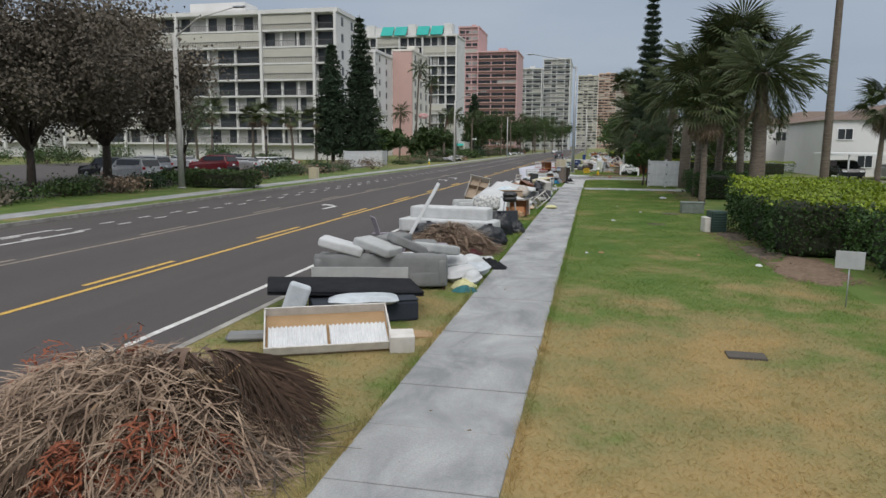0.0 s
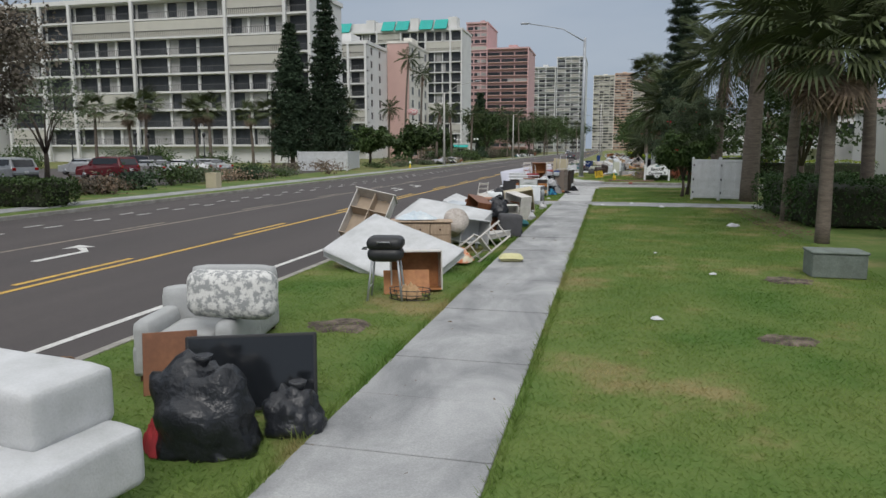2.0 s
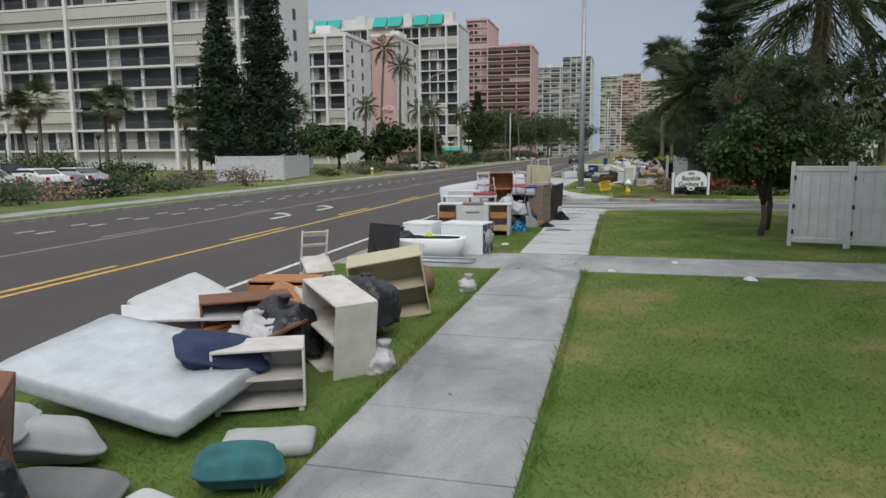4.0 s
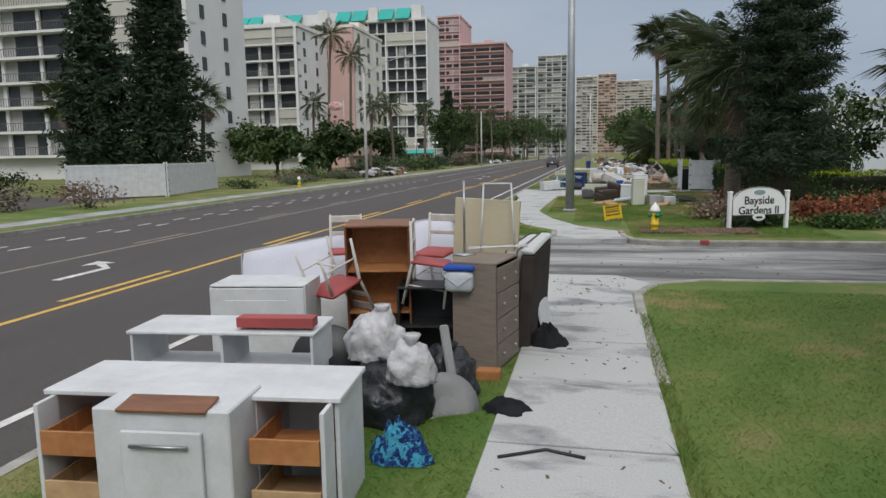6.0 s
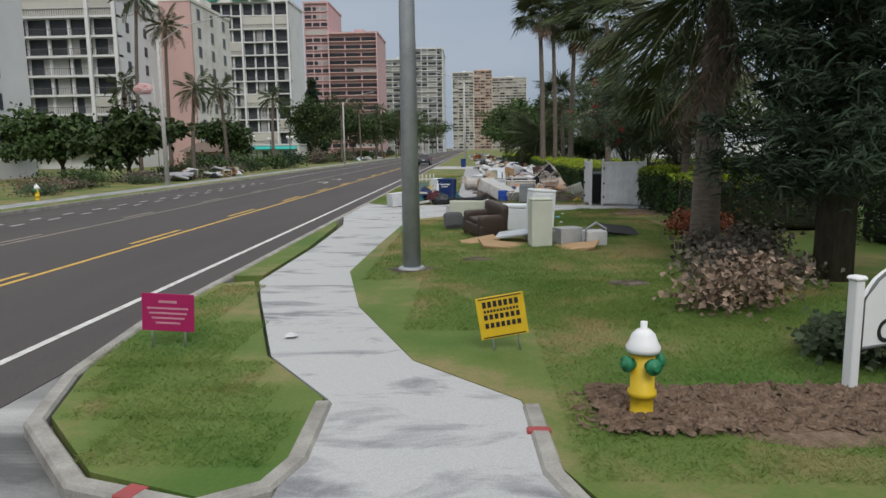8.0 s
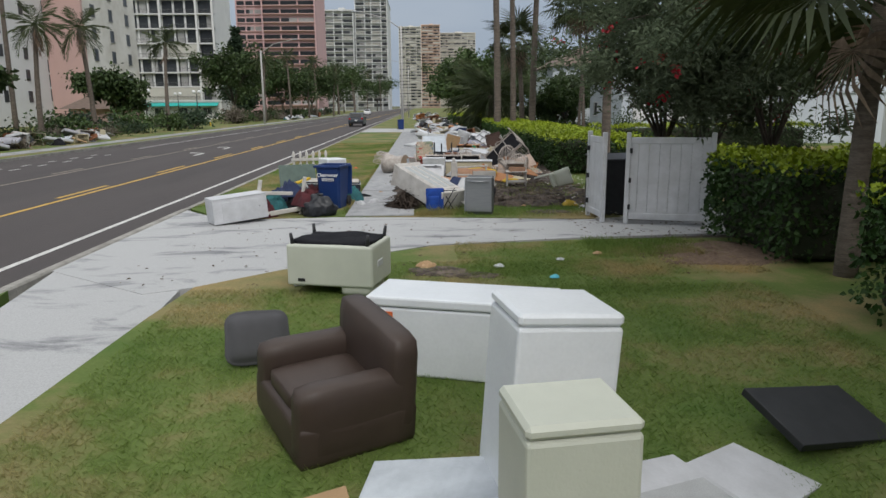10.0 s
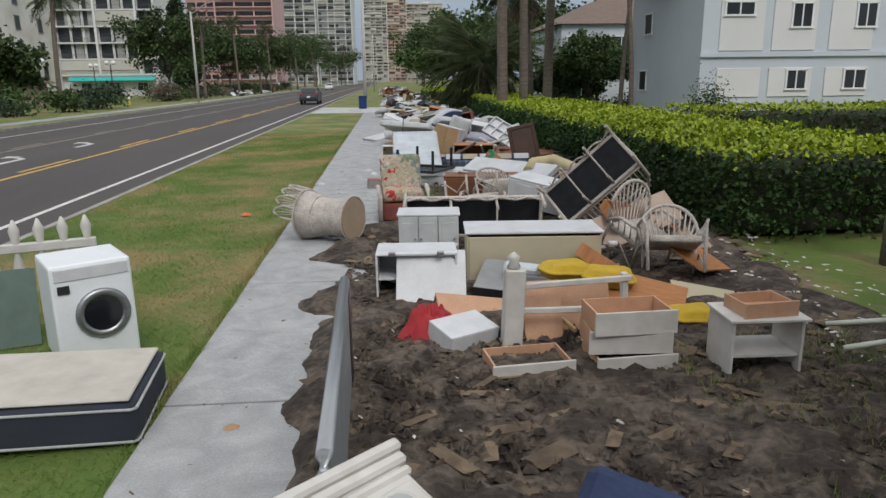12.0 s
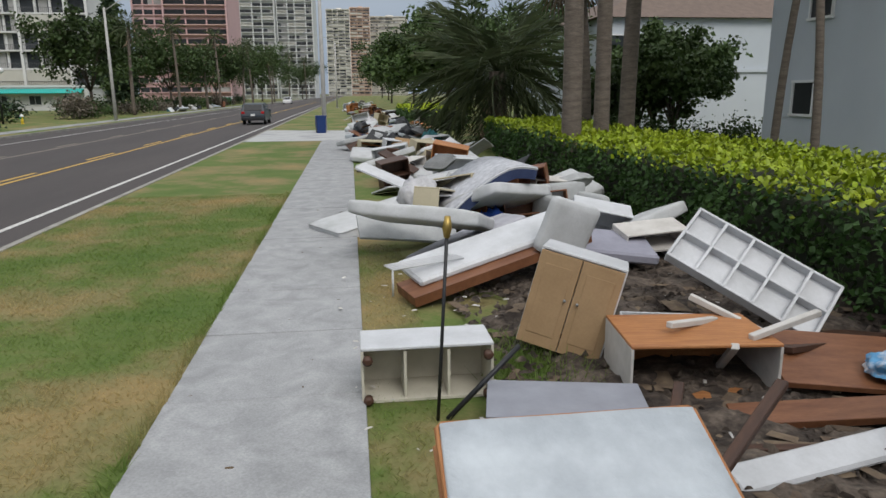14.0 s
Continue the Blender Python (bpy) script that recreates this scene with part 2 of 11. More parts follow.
def add_tube(bm, pts, radii, sides=8, cap=True):
    """A tube through points with a radius at each."""
    pts = [Vector(p) for p in pts]
    if not hasattr(radii, "__len__"):
        radii = [radii] * len(pts)
    rings = []
    up = Vector((0, 0, 1))
    for i, p in enumerate(pts):
        d = (pts[min(i + 1, len(pts) - 1)] - pts[max(i - 1, 0)]).normalized()
        a = d.cross(up if abs(d.z) < 0.95 else Vector((1, 0, 0))).normalized()
        b = d.cross(a).normalized()
        rings.append([bm.verts.new(p + radii[i] * (math.cos(t) * a + math.sin(t) * b)) for t in [2 * math.pi * k / sides for k in range(sides)]])
    for r0, r1 in zip(rings, rings[1:]):
        for k in range(sides):
            f = bm.faces.new((r0[k], r0[(k + 1) % sides], r1[(k + 1) % sides], r1[k]))
            f.smooth = True
    if cap:
        bm.faces.new(rings[0][::-1])
        bm.faces.new(rings[-1])
    return rings


def tube(pts, radii, sides=8):
    bm = bmesh.new()
    add_tube(bm, pts, radii, sides)
    return bm


def add_lathe(bm, profile, sides=16, at=(0, 0, 0)):
    rings = []
    for r, z in profile:
        rings.append([bm.verts.new((at[0] + r * math.cos(2 * math.pi * k / sides), at[1] + r * math.sin(2 * math.pi * k / sides), at[2] + z)) for k in range(sides)])
    for r0, r1 in zip(rings, rings[1:]):
        for k in range(sides):
            f = bm.faces.new((r0[k], r0[(k + 1) % sides], r1[(k + 1) % sides], r1[k]))
            f.smooth = True
    bm.faces.new(rings[0][::-1])
    bm.faces.new(rings[-1])


def lathe(profile, sides=16):
    bm = bmesh.new()
    add_lathe(bm, profile, sides)
    return bm


def slab(name, pts, top, thick, material, kind="structure", label="", category=""):
    """A flat slab with a polygonal outline; its top at the given height."""
    bm = bmesh.new()
    lo = [bm.verts.new((x, y, top - thick)) for x, y in pts]
    hi = [bm.verts.new((x, y, top)) for x, y in pts]
    bm.faces.new(hi)
    bm.faces.new(lo[::-1])
    for k in range(len(pts)):
        j = (k + 1) % len(pts)
        bm.faces.new((lo[k], lo[j], hi[j], hi[k]))
    bmesh.ops.recalc_face_normals(bm, faces=bm.faces)
    return tagged(part(name, bm, material), label, category, kind=kind)


def rect(x0, x1, y0, y1):
    return [(x0, y0), (x1, y0), (x1, y1), (x0, y1)]


def arc(cx, cy, r, a0, a1, n=8):
    return [(cx + r * math.cos(radians(a0 + (a1 - a0) * k / n)), cy + r * math.sin(radians(a0 + (a1 - a0) * k / n))) for k in range(n + 1)]


def strip_mesh(rows):
    """Flat painted strips (x0, x1, y0, y1, z)."""
    bm = bmesh.new()
    for x0, x1, y0, y1, z in rows:
        bm.faces.new([bm.verts.new(p) for p in ((x0, y0, z), (x1, y0, z), (x1, y1, z), (x0, y1, z))])
    return bm


# ---- materials of the things ----
WHITE = mat("white_laminate", (0.58, 0.59, 0.61), 0.45, (0.45, 0.46, 0.47), 3, 0.5, grain=0.04)
WHITE_P = mat("white_painted_wood", (0.58, 0.56, 0.53), 0.6, (0.43, 0.41, 0.38), 5, 0.5, grain=0.06)
ENAMEL = mat("white_enamel", (0.74, 0.77, 0.79), 0.3, (0.66, 0.69, 0.71), 2, 0.4, grain=0.03)
TICKING = mat("white_mattress_cloth", (0.53, 0.54, 0.55), 0.95, (0.40, 0.41, 0.41), 2.5, 0.5, bump=0.25, bscale=60, grain=0.05)
QUILT = mat("grey_quilted_cloth", (0.42, 0.42, 0.45), 0.95, (0.30, 0.30, 0.33), 3, 0.5, bump=0.4, bscale=24, grain=0.1)
QUILT_W = mat("white_quilted_cover", (0.50, 0.51, 0.54), 0.9, (0.34, 0.35, 0.38), 9, 0.6, bump=0.7, bscale=14, grain=0.12)
PLASTIC_WRAP = mat("white_plastic_wrap", (0.50, 0.54, 0.57), 0.35, (0.36, 0.39, 0.42), 4, 0.5, bump=0.4, bscale=18)
GREY_CLOTH = mat("grey_upholstery", (0.20, 0.205, 0.205), 0.95, (0.15, 0.155, 0.155), 3, 0.5, bump=0.3, bscale=120, grain=0.12)
LGREY_CLOTH = mat("pale_grey_upholstery", (0.40, 0.41, 0.41), 0.95, (0.31, 0.32, 0.32), 3, 0.5, bump=0.3, bscale=120, grain=0.1)
BLACK_CLOTH = mat("black_cloth", (0.012, 0.0125, 0.015), 0.95, (0.022, 0.023, 0.026), 6, 0.5, bump=0.2, bscale=80, spec=0.12)
BLACK_PL = mat("black_plastic", (0.014, 0.015, 0.017), 0.45, (0.025, 0.026, 0.028), 6, 0.5)
BAG = mat("black_bin_bag", (0.014, 0.016, 0.020), 0.32, (0.022, 0.024, 0.028), 8, 0.5, bump=0.9, bscale=16)
WBAG = mat("white_carrier_bag", (0.52, 0.52, 0.53), 0.4, (0.34, 0.34, 0.36), 8, 0.5, bump=0.8, bscale=22)
WOOD_R = mat("reddish_brown_wood", (0.20, 0.085, 0.04), 0.5, (0.12, 0.045, 0.02), 2, 0.6, grain=0.15, stretch=(1, 6, 1), bscale=20)
WOOD_D = mat("dark_brown_wood", (0.075, 0.035, 0.02), 0.5, (0.045, 0.022, 0.014), 2, 0.6, grain=0.2, stretch=(1, 6, 1), bscale=20)
WOOD_L = mat("pale_raw_wood", (0.46, 0.31, 0.17), 0.7, (0.36, 0.22, 0.11), 3, 0.6, grain=0.12, stretch=(1, 8, 1), bscale=16)
WOOD_O = mat("orange_wood", (0.42, 0.19, 0.07), 0.6, (0.30, 0.12, 0.045), 3, 0.6, grain=0.15, stretch=(1, 8, 1), bscale=16)
WOOD_W = mat("whitewashed_wood", (0.42, 0.32, 0.23), 0.75, (0.30, 0.22, 0.15), 4, 0.6, grain=0.15, stretch=(6, 1, 1), bscale=18)
WOOD_G = mat("grey_brown_laminate", (0.20, 0.165, 0.14), 0.55, (0.15, 0.12, 0.10), 3, 0.5, grain=0.1, stretch=(1, 1, 8), bscale=18)
CARD = mat("brown_cardboard", (0.36, 0.24, 0.13), 0.9, (0.29, 0.19, 0.10), 3, 0.5, grain=0.06)
BEIGE = mat("beige_board", (0.47, 0.42, 0.30), 0.7, (0.40, 0.36, 0.25), 2, 0.4, grain=0.04)
CREAM = mat("cream_leather", (0.52, 0.54, 0.46), 0.5, (0.45, 0.47, 0.40), 2, 0.4, bump=0.1, bscale=60)
YELLOW_C = mat("pale_yellow_cloth", (0.58, 0.56, 0.32), 0.95, (0.48, 0.46, 0.25), 5, 0.5, bump=0.3, bscale=50)
STEEL = mat("brushed_steel", (0.36, 0.37, 0.38), 0.38, (0.28, 0.29, 0.30), 3, 0.4, metal=0.85, stretch=(1, 1, 20))
GALV = mat("galvanised_steel", (0.40, 0.42, 0.44), 0.5, (0.30, 0.32, 0.34), 3, 0.5, metal=0.4, grain=0.08)
WICKER = mat("white_wicker", (0.50, 0.46, 0.42), 0.8, (0.33, 0.29, 0.26), 7, 0.5, bump=0.8, bscale=45, grain=0.2)
WICKER_B = mat("brown_wicker", (0.26, 0.15, 0.085), 0.8, (0.15, 0.085, 0.05), 9, 0.6, bump=0.8, bscale=40, grain=0.3)
BLUE_PL = mat("blue_bin_plastic", (0.008, 0.030, 0.125), 0.45, (0.012, 0.038, 0.145), 3, 0.5, grain=0.05)
BLUE_CL = mat("blue_cloth", (0.012, 0.065, 0.34), 0.85, (0.008, 0.04, 0.2), 6, 0.6, bump=0.4, bscale=30)
TEAL_CL = mat("teal_cloth", (0.03, 0.14, 0.15), 0.9, (0.02, 0.08, 0.09), 6, 0.6)
LIME = mat("lime_cloth", (0.42, 0.55, 0.06), 0.85, (0.33, 0.44, 0.04), 6, 0.5, bump=0.4, bscale=30)
RED_CL = mat("red_cloth", (0.36, 0.03, 0.035), 0.85, (0.24, 0.02, 0.025), 5, 0.5)
MAROON = mat("maroon_cloth", (0.085, 0.018, 0.022), 0.9, (0.05, 0.012, 0.016), 6, 0.6, bump=0.3, bscale=40)
RED_P = mat("faded_red_paint", (0.34, 0.06, 0.06), 0.6, (0.25, 0.05, 0.05), 5, 0.5)
ORANGE_P = mat("orange_plastic", (0.70, 0.16, 0.05), 0.5)
YELLOW_P = mat("yellow_paint", (0.68, 0.47, 0.02), 0.5, (0.55, 0.37, 0.02), 4, 0.5)
GREEN_P = mat("green_paint", (0.02, 0.20, 0.09), 0.5)
PURPLE = mat("dusty_mauve_plastic", (0.30, 0.27, 0.31), 0.6, (0.21, 0.19, 0.22), 4, 0.6, grain=0.1)
RUBBER = mat("black_rubber", (0.02, 0.02, 0.02), 0.85)
DARK_GLASS = mat("smoked_glass", (0.012, 0.014, 0.017), 0.12, spec=0.6)
LETTER = mat("black_lettering", (0.015, 0.015, 0.017), 0.6)
SIGN_W = mat("white_sign_paint", (0.74, 0.75, 0.75), 0.5, (0.68, 0.69, 0.69), 3, 0.4)
MAGENTA = mat("magenta_sign_board", (0.36, 0.012, 0.10), 0.5, (0.30, 0.010, 0.085), 2, 0.4)
def print_mat(name, colours, scale, warp=0.35, stretch=(1, 1, 1)):
    """Printed cloth: irregular blots of several dyes with a fine weave."""
    m = bpy.data.materials.new(name)
    m.use_nodes = True
    n, l = m.node_tree.nodes, m.node_tree.links
    b = n["Principled BSDF"]
    b.inputs["Roughness"].default_value, b.inputs["Specular IOR Level"].default_value = 0.95, 0.2
    co = n.new("ShaderNodeTexCoord")
    mp = n.new("ShaderNodeMapping")
    mp.inputs["Scale"].default_value = stretch
    l.new(co.outputs["Object"], mp.inputs[0])
    wob = n.new("ShaderNodeTexNoise")
    wob.inputs["Scale"].default_value, wob.inputs["Detail"].default_value = scale * 1.6, 3.0
    l.new(mp.outputs[0], wob.inputs["Vector"])
    mix = n.new("ShaderNodeMix")
    mix.data_type = "VECTOR"
    mix.inputs[0].default_value = warp
    l.new(mp.outputs[0], mix.inputs[4])
    l.new(wob.outputs["Color"], mix.inputs[5])
    vo = n.new("ShaderNodeTexVoronoi")
    vo.inputs["Scale"].default_value = scale
    l.new(mix.outputs[1], vo.inputs["Vector"])
    sp = n.new("ShaderNodeSeparateColor")
    l.new(vo.outputs["Color"], sp.inputs[0])
    ramp = n.new("ShaderNodeValToRGB")
    ramp.color_ramp.interpolation = "CONSTANT"
    e = ramp.color_ramp.elements
    e[0].color, e[1].color, e[1].position = (*colours[0], 1), (*colours[1], 1), 1.0 / len(colours)
    for k in range(2, len(colours)):
        e.new(k / len(colours)).color = (*colours[k], 1)
    l.new(sp.outputs[0], ramp.inputs[0])
    fine = n.new("ShaderNodeTexNoise")
    fine.inputs["Scale"].default_value, fine.inputs["Detail"].default_value = 26.0, 4.0
    l.new(co.outputs["Object"], fine.inputs["Vector"])
    mr = n.new("ShaderNodeMapRange")
    mr.inputs[1].default_value, mr.inputs[2].default_value, mr.inputs[3].default_value, mr.inputs[4].default_value = 0.3, 0.7, 0.7, 1.2
    l.new(fine.outputs["Fac"], mr.inputs[0])
    hs = n.new("ShaderNodeHueSaturation")
    l.new(ramp.outputs[0], hs.inputs["Color"])
    l.new(mr.outputs[0], hs.inputs["Value"])
    l.new(hs.outputs[0], b.inputs["Base Color"])
    bp = n.new("ShaderNodeBump")
    bp.inputs["Strength"].default_value, bp.inputs["Distance"].default_value = 0.3, 0.01
    l.new(fine.outputs["Fac"], bp.inputs["Height"])
    l.new(bp.outputs[0], b.inputs["Normal"])
    return m


FLORAL = print_mat("tropical_print_cloth", [(0.40, 0.32, 0.26), (0.42, 0.03, 0.03), (0.17, 0.20, 0.14), (0.46, 0.43, 0.36), (0.38, 0.055, 0.035), (0.16, 0.20, 0.22), (0.34, 0.30, 0.22), (0.33, 0.03, 0.03)], 6.0, 0.55)
FLORAL_W = mat("white_leaf_print_cloth", (0.60, 0.60, 0.58), 0.95, (0.27, 0.28, 0.28), 16, 0.95, bump=0.2, bscale=60)
PLAID = print_mat("blue_plaid_cloth", [(0.07, 0.09, 0.13), (0.13, 0.155, 0.20), (0.20, 0.22, 0.26), (0.09, 0.115, 0.165)], 16.0, 0.02, (1, 0.04, 0.04))
NAVY = mat("navy_cloth", (0.015, 0.025, 0.07), 0.85, (0.03, 0.045, 0.1), 5, 0.5, bump=0.3, bscale=40)
SWIRL = print_mat("blue_swirl_towel", [(0.01, 0.02, 0.09), (0.05, 0.26, 0.38), (0.012, 0.03, 0.14), (0.02, 0.09, 0.22)], 9.0, 0.6)
SOIL = mat("dark_debris_soil", (0.045, 0.034, 0.027), 0.95, (0.12, 0.095, 0.075), 4, 0.9, bump=1.0, bscale=18, grain=0.5, rnd=0.35)
MULCH = mat("brown_mulch", (0.11, 0.072, 0.048), 0.95, (0.20, 0.14, 0.10), 9, 0.6, bump=1.0, bscale=30, grain=0.3)
FROND_DRY = mat("dry_palm_frond", (0.27, 0.20, 0.145), 0.85, (0.12, 0.08, 0.055), 3, 0.7, rnd=0.65, grain=0.1)
RUST = mat("rusty_needles", (0.24, 0.075, 0.035), 0.9, (0.15, 0.045, 0.025), 5, 0.6, rnd=0.4)


# ---- soft and hard shapes ----
def soft(size, r=0.06, amp=0.012, freq=2.0, cuts=5, puff=0.0, seed=0, sag=0.0):
    """A padded block with rounded edges and slight unevenness; puff thins it towards its rim as a pillow. Its base lies at z = 0."""
    bm = bmesh.new()
    bmesh.ops.create_cube(bm, size=1.0)
    bmesh.ops.subdivide_edges(bm, edges=bm.edges[:], cuts=cuts, use_grid_fill=True)
    hx, hy, hz = size[0] / 2, size[1] / 2, size[2] / 2
    r = min(r, hx, hy, hz)
    for v in bm.verts:
        c = v.co.copy()
        u, w = abs(c.x * 2), abs(c.y * 2)
        p = Vector((c.x * size[0], c.y * size[1], c.z * size[2]))
        q = Vector((max(-hx + r, min(hx - r, p.x)), max(-hy + r, min(hy - r, p.y)), max(-hz + r, min(hz - r, p.z))))
        d = p - q
        if d.length > 1e-9:
            p = q + d.normalized() * r
        if puff:
            k = 1 - puff * (1 - math.sqrt(max(0, 1 - u ** 3)) * math.sqrt(max(0, 1 - w ** 3)))
            p.z *= k
        p += noise.noise_vector(p * freq + Vector((seed * 3.1, seed * 1.7, 0))) * amp
        if sag:
            p.z -= sag * (1 - u * u) * (1 - w * w)
        v.co = p + Vector((0, 0, hz))
    for f in bm.faces:
        f.smooth = True
    return bm


def lump(size, seed=0, amp=0.16, freq=2.2, sub=3, flat=0.35):
    """A crumpled bag or heap resting on its base."""
    bm = bmesh.new()
    bmesh.ops.create_icosphere(bm, subdivisions=sub, radius=0.5)
    for v in bm.verts:
        d = v.co.normalized()
        o = Vector((seed * 2.3, seed * 5.1, seed * 1.3))
        k = 1 + amp * noise.noise(d * freq + o) * 2 + amp * 0.6 * noise.noise(d * freq * 3 + o) * 2 + amp * 0.25 * abs(noise.noise(d * freq * 8 + o)) * 2
        p = v.co * k
        p.z = max(p.z, -0.5 + flat)
        v.co = Vector((p.x * size[0], p.y * size[1], (p.z + 0.5 - flat) * size[2] / (1 - flat)))
    for f in bm.faces:
        f.smooth = True
    return bm


def cloth(w, d, h, seed=0, n=22, rag=0.25):
    """A crumpled cloth: a low mound with an uneven round outline and creased folds."""
    bm = bmesh.new()
    o = Vector((seed * 4.7, seed * 2.9, 0.5))
    rows = []
    for i in range(n // 2 + 1):
        q = i / (n // 2)
        ring = []
        for j in range(n + 6):
            a = 2 * math.pi * j / (n + 6)
            c = Vector((math.cos(a), math.sin(a), 0))
            out = 1 + rag * 1.6 * noise.noise(c * 1.4 + o) + rag * 0.8 * noise.noise(c * 4.3 + o)
            p = Vector((c.x * w * 0.5 * q * out, c.y * d * 0.5 * q * out, 0))
            k = Vector((p.x / max(w, d) * 5, p.y / max(w, d) * 5, 0)) + o
            fold = 1 - abs(noise.noise(k * 1.2)) * 1.7
            fine = 1 - abs(noise.noise(k * 2.9 + Vector((3, 1, 0)))) * 1.8
            p.z = h * max(0.0, 1 - q ** 2.4) * (0.42 + 0.42 * fold + 0.22 * fine) + 0.008
            ring.append(bm.verts.new(p) if i or not j else ring[0])
        rows.append(ring)
    m = n + 6
    for i in range(n // 2):
        for j in range(m):
            a, b, c, e = rows[i][j], rows[i][(j + 1) % m], rows[i + 1][(j + 1) % m], rows[i + 1][j]
            bm.faces.new((a, c, e) if a is b else (a, b, c, e)).smooth = True
    bmesh.ops.recalc_face_normals(bm, faces=bm.faces)
    return bm


def mattress(label, L, W, T, m, material=None, name="mattress", category="mattress", r=0.07, border=True, seed=0, sag=0.0, group="", border_mat=None):
    t = thing(name, label, category, m, group)
    part("cover", soft((L, W, T), r, 0.012, 1.6, 7, seed=seed, sag=sag), material or TICKING, t)
    if border:
        for z in (0.06 * T + 0.02, T - 0.06 * T - 0.02):
            bm = bmesh.new()
            hx, hy = L / 2 + 0.002, W / 2 + 0.002
            c = r * 0.7
            pts = [(hx, -hy + c, z), (hx, hy - c, z), (hx - c, hy, z), (-hx + c, hy, z), (-hx, hy - c, z), (-hx, -hy + c, z), (-hx + c, -hy, z), (hx - c, -hy, z), (hx, -hy + c, z)]
            add_tube(bm, pts, 0.011, 5)
            part("piping", bm, border_mat or LGREY_CLOTH, t)
    return t


def bent_mattress(label, m, run, W, rise):
    """A mattress slumped in an arch: quilted cover above, dark cloth below, corded edges."""
    t = thing("mattress", label, "mattress", m)
    n = 14

    def at(q):
        return run * q, 0.16 + rise * math.sin(0.5 * math.pi * q) ** 0.9 - 0.10 * max(0.0, q - 0.75) * 4

    for name, lo, hi, material in (("quilted_cover", 0.0, 0.055, QUILT_W), ("underside", -0.15, 0.0, NAVY)):
        bm = bmesh.new()
        rows = []
        for k in range(n + 1):
            x, z = at(k / n)
            x1, z1 = at(min(1.0, k / n + 0.02))
            x0, z0 = at(max(0.0, k / n - 0.02))
            a = math.atan2(z1 - z0, x1 - x0)
            rows.append([bm.verts.new((x - math.sin(a) * h, y, z + math.cos(a) * h)) for h in (lo, hi) for y in (0.0, W)])
        for r0, r1 in zip(rows, rows[1:]):
            for a, b in ((0, 1), (1, 3), (3, 2), (2, 0)):
                bm.faces.new((r0[a], r0[b], r1[b], r1[a])).smooth = a != b and {a, b} in ({0, 1}, {2, 3})
        for r in (rows[0], rows[-1]):
            bm.faces.new((r[0], r[1], r[3], r[2]))
        bmesh.ops.recalc_face_normals(bm, faces=bm.faces)
        part(name, bm, material, t)
    for y in (0.0, W):
        part("piping", tube([(*at(k / n)[:1], y, at(k / n)[1] + 0.03) for k in range(n + 1)], 0.016, 6), WHITE, t)
    return t


def pillow(label, w, d, h, m, material, name="pillow", category="pillow", seed=0, group=""):
    t = soft((w, d, h), h * 0.48, 0.02, 3.0, 9, puff=0.72, seed=seed)
    ob = part(name, t, material, m=m)
    return tagged(ob, label, category, group)


def bag(label, w, d, h, m, material=None, name="bin_bag", category="bag", seed=0, group="bin bags"):
    t = thing(name, label, category, m, group)
    part("sack", lump((w, d, h), seed, 0.13, 2.0, 4), material or BAG, t)
    bm = bmesh.new()
    add_lathe(bm, [(0.02, -0.03), (0.03, 0.0), (0.06, 0.05), (0.08, 0.09), (0.03, 0.07)], 8, (0.03 * seed % 0.1, 0, h * 0.93))
    part("tied_neck", bm, material or BAG, t)
    return t


def heap(label, w, d, h, m, material, name="cloth_heap", category="cloth", seed=0, group=""):
    return tagged(part(name, cloth(w, d, h, seed), material, m=m), label, category, group)


def board(label, w, d, th, m, material, name="board", category="board", bevel=0.004, group=""):
    return tagged(part(name, box((w, d, th), (0, 0, th / 2), None, bevel), material, m=m), label, category, group)


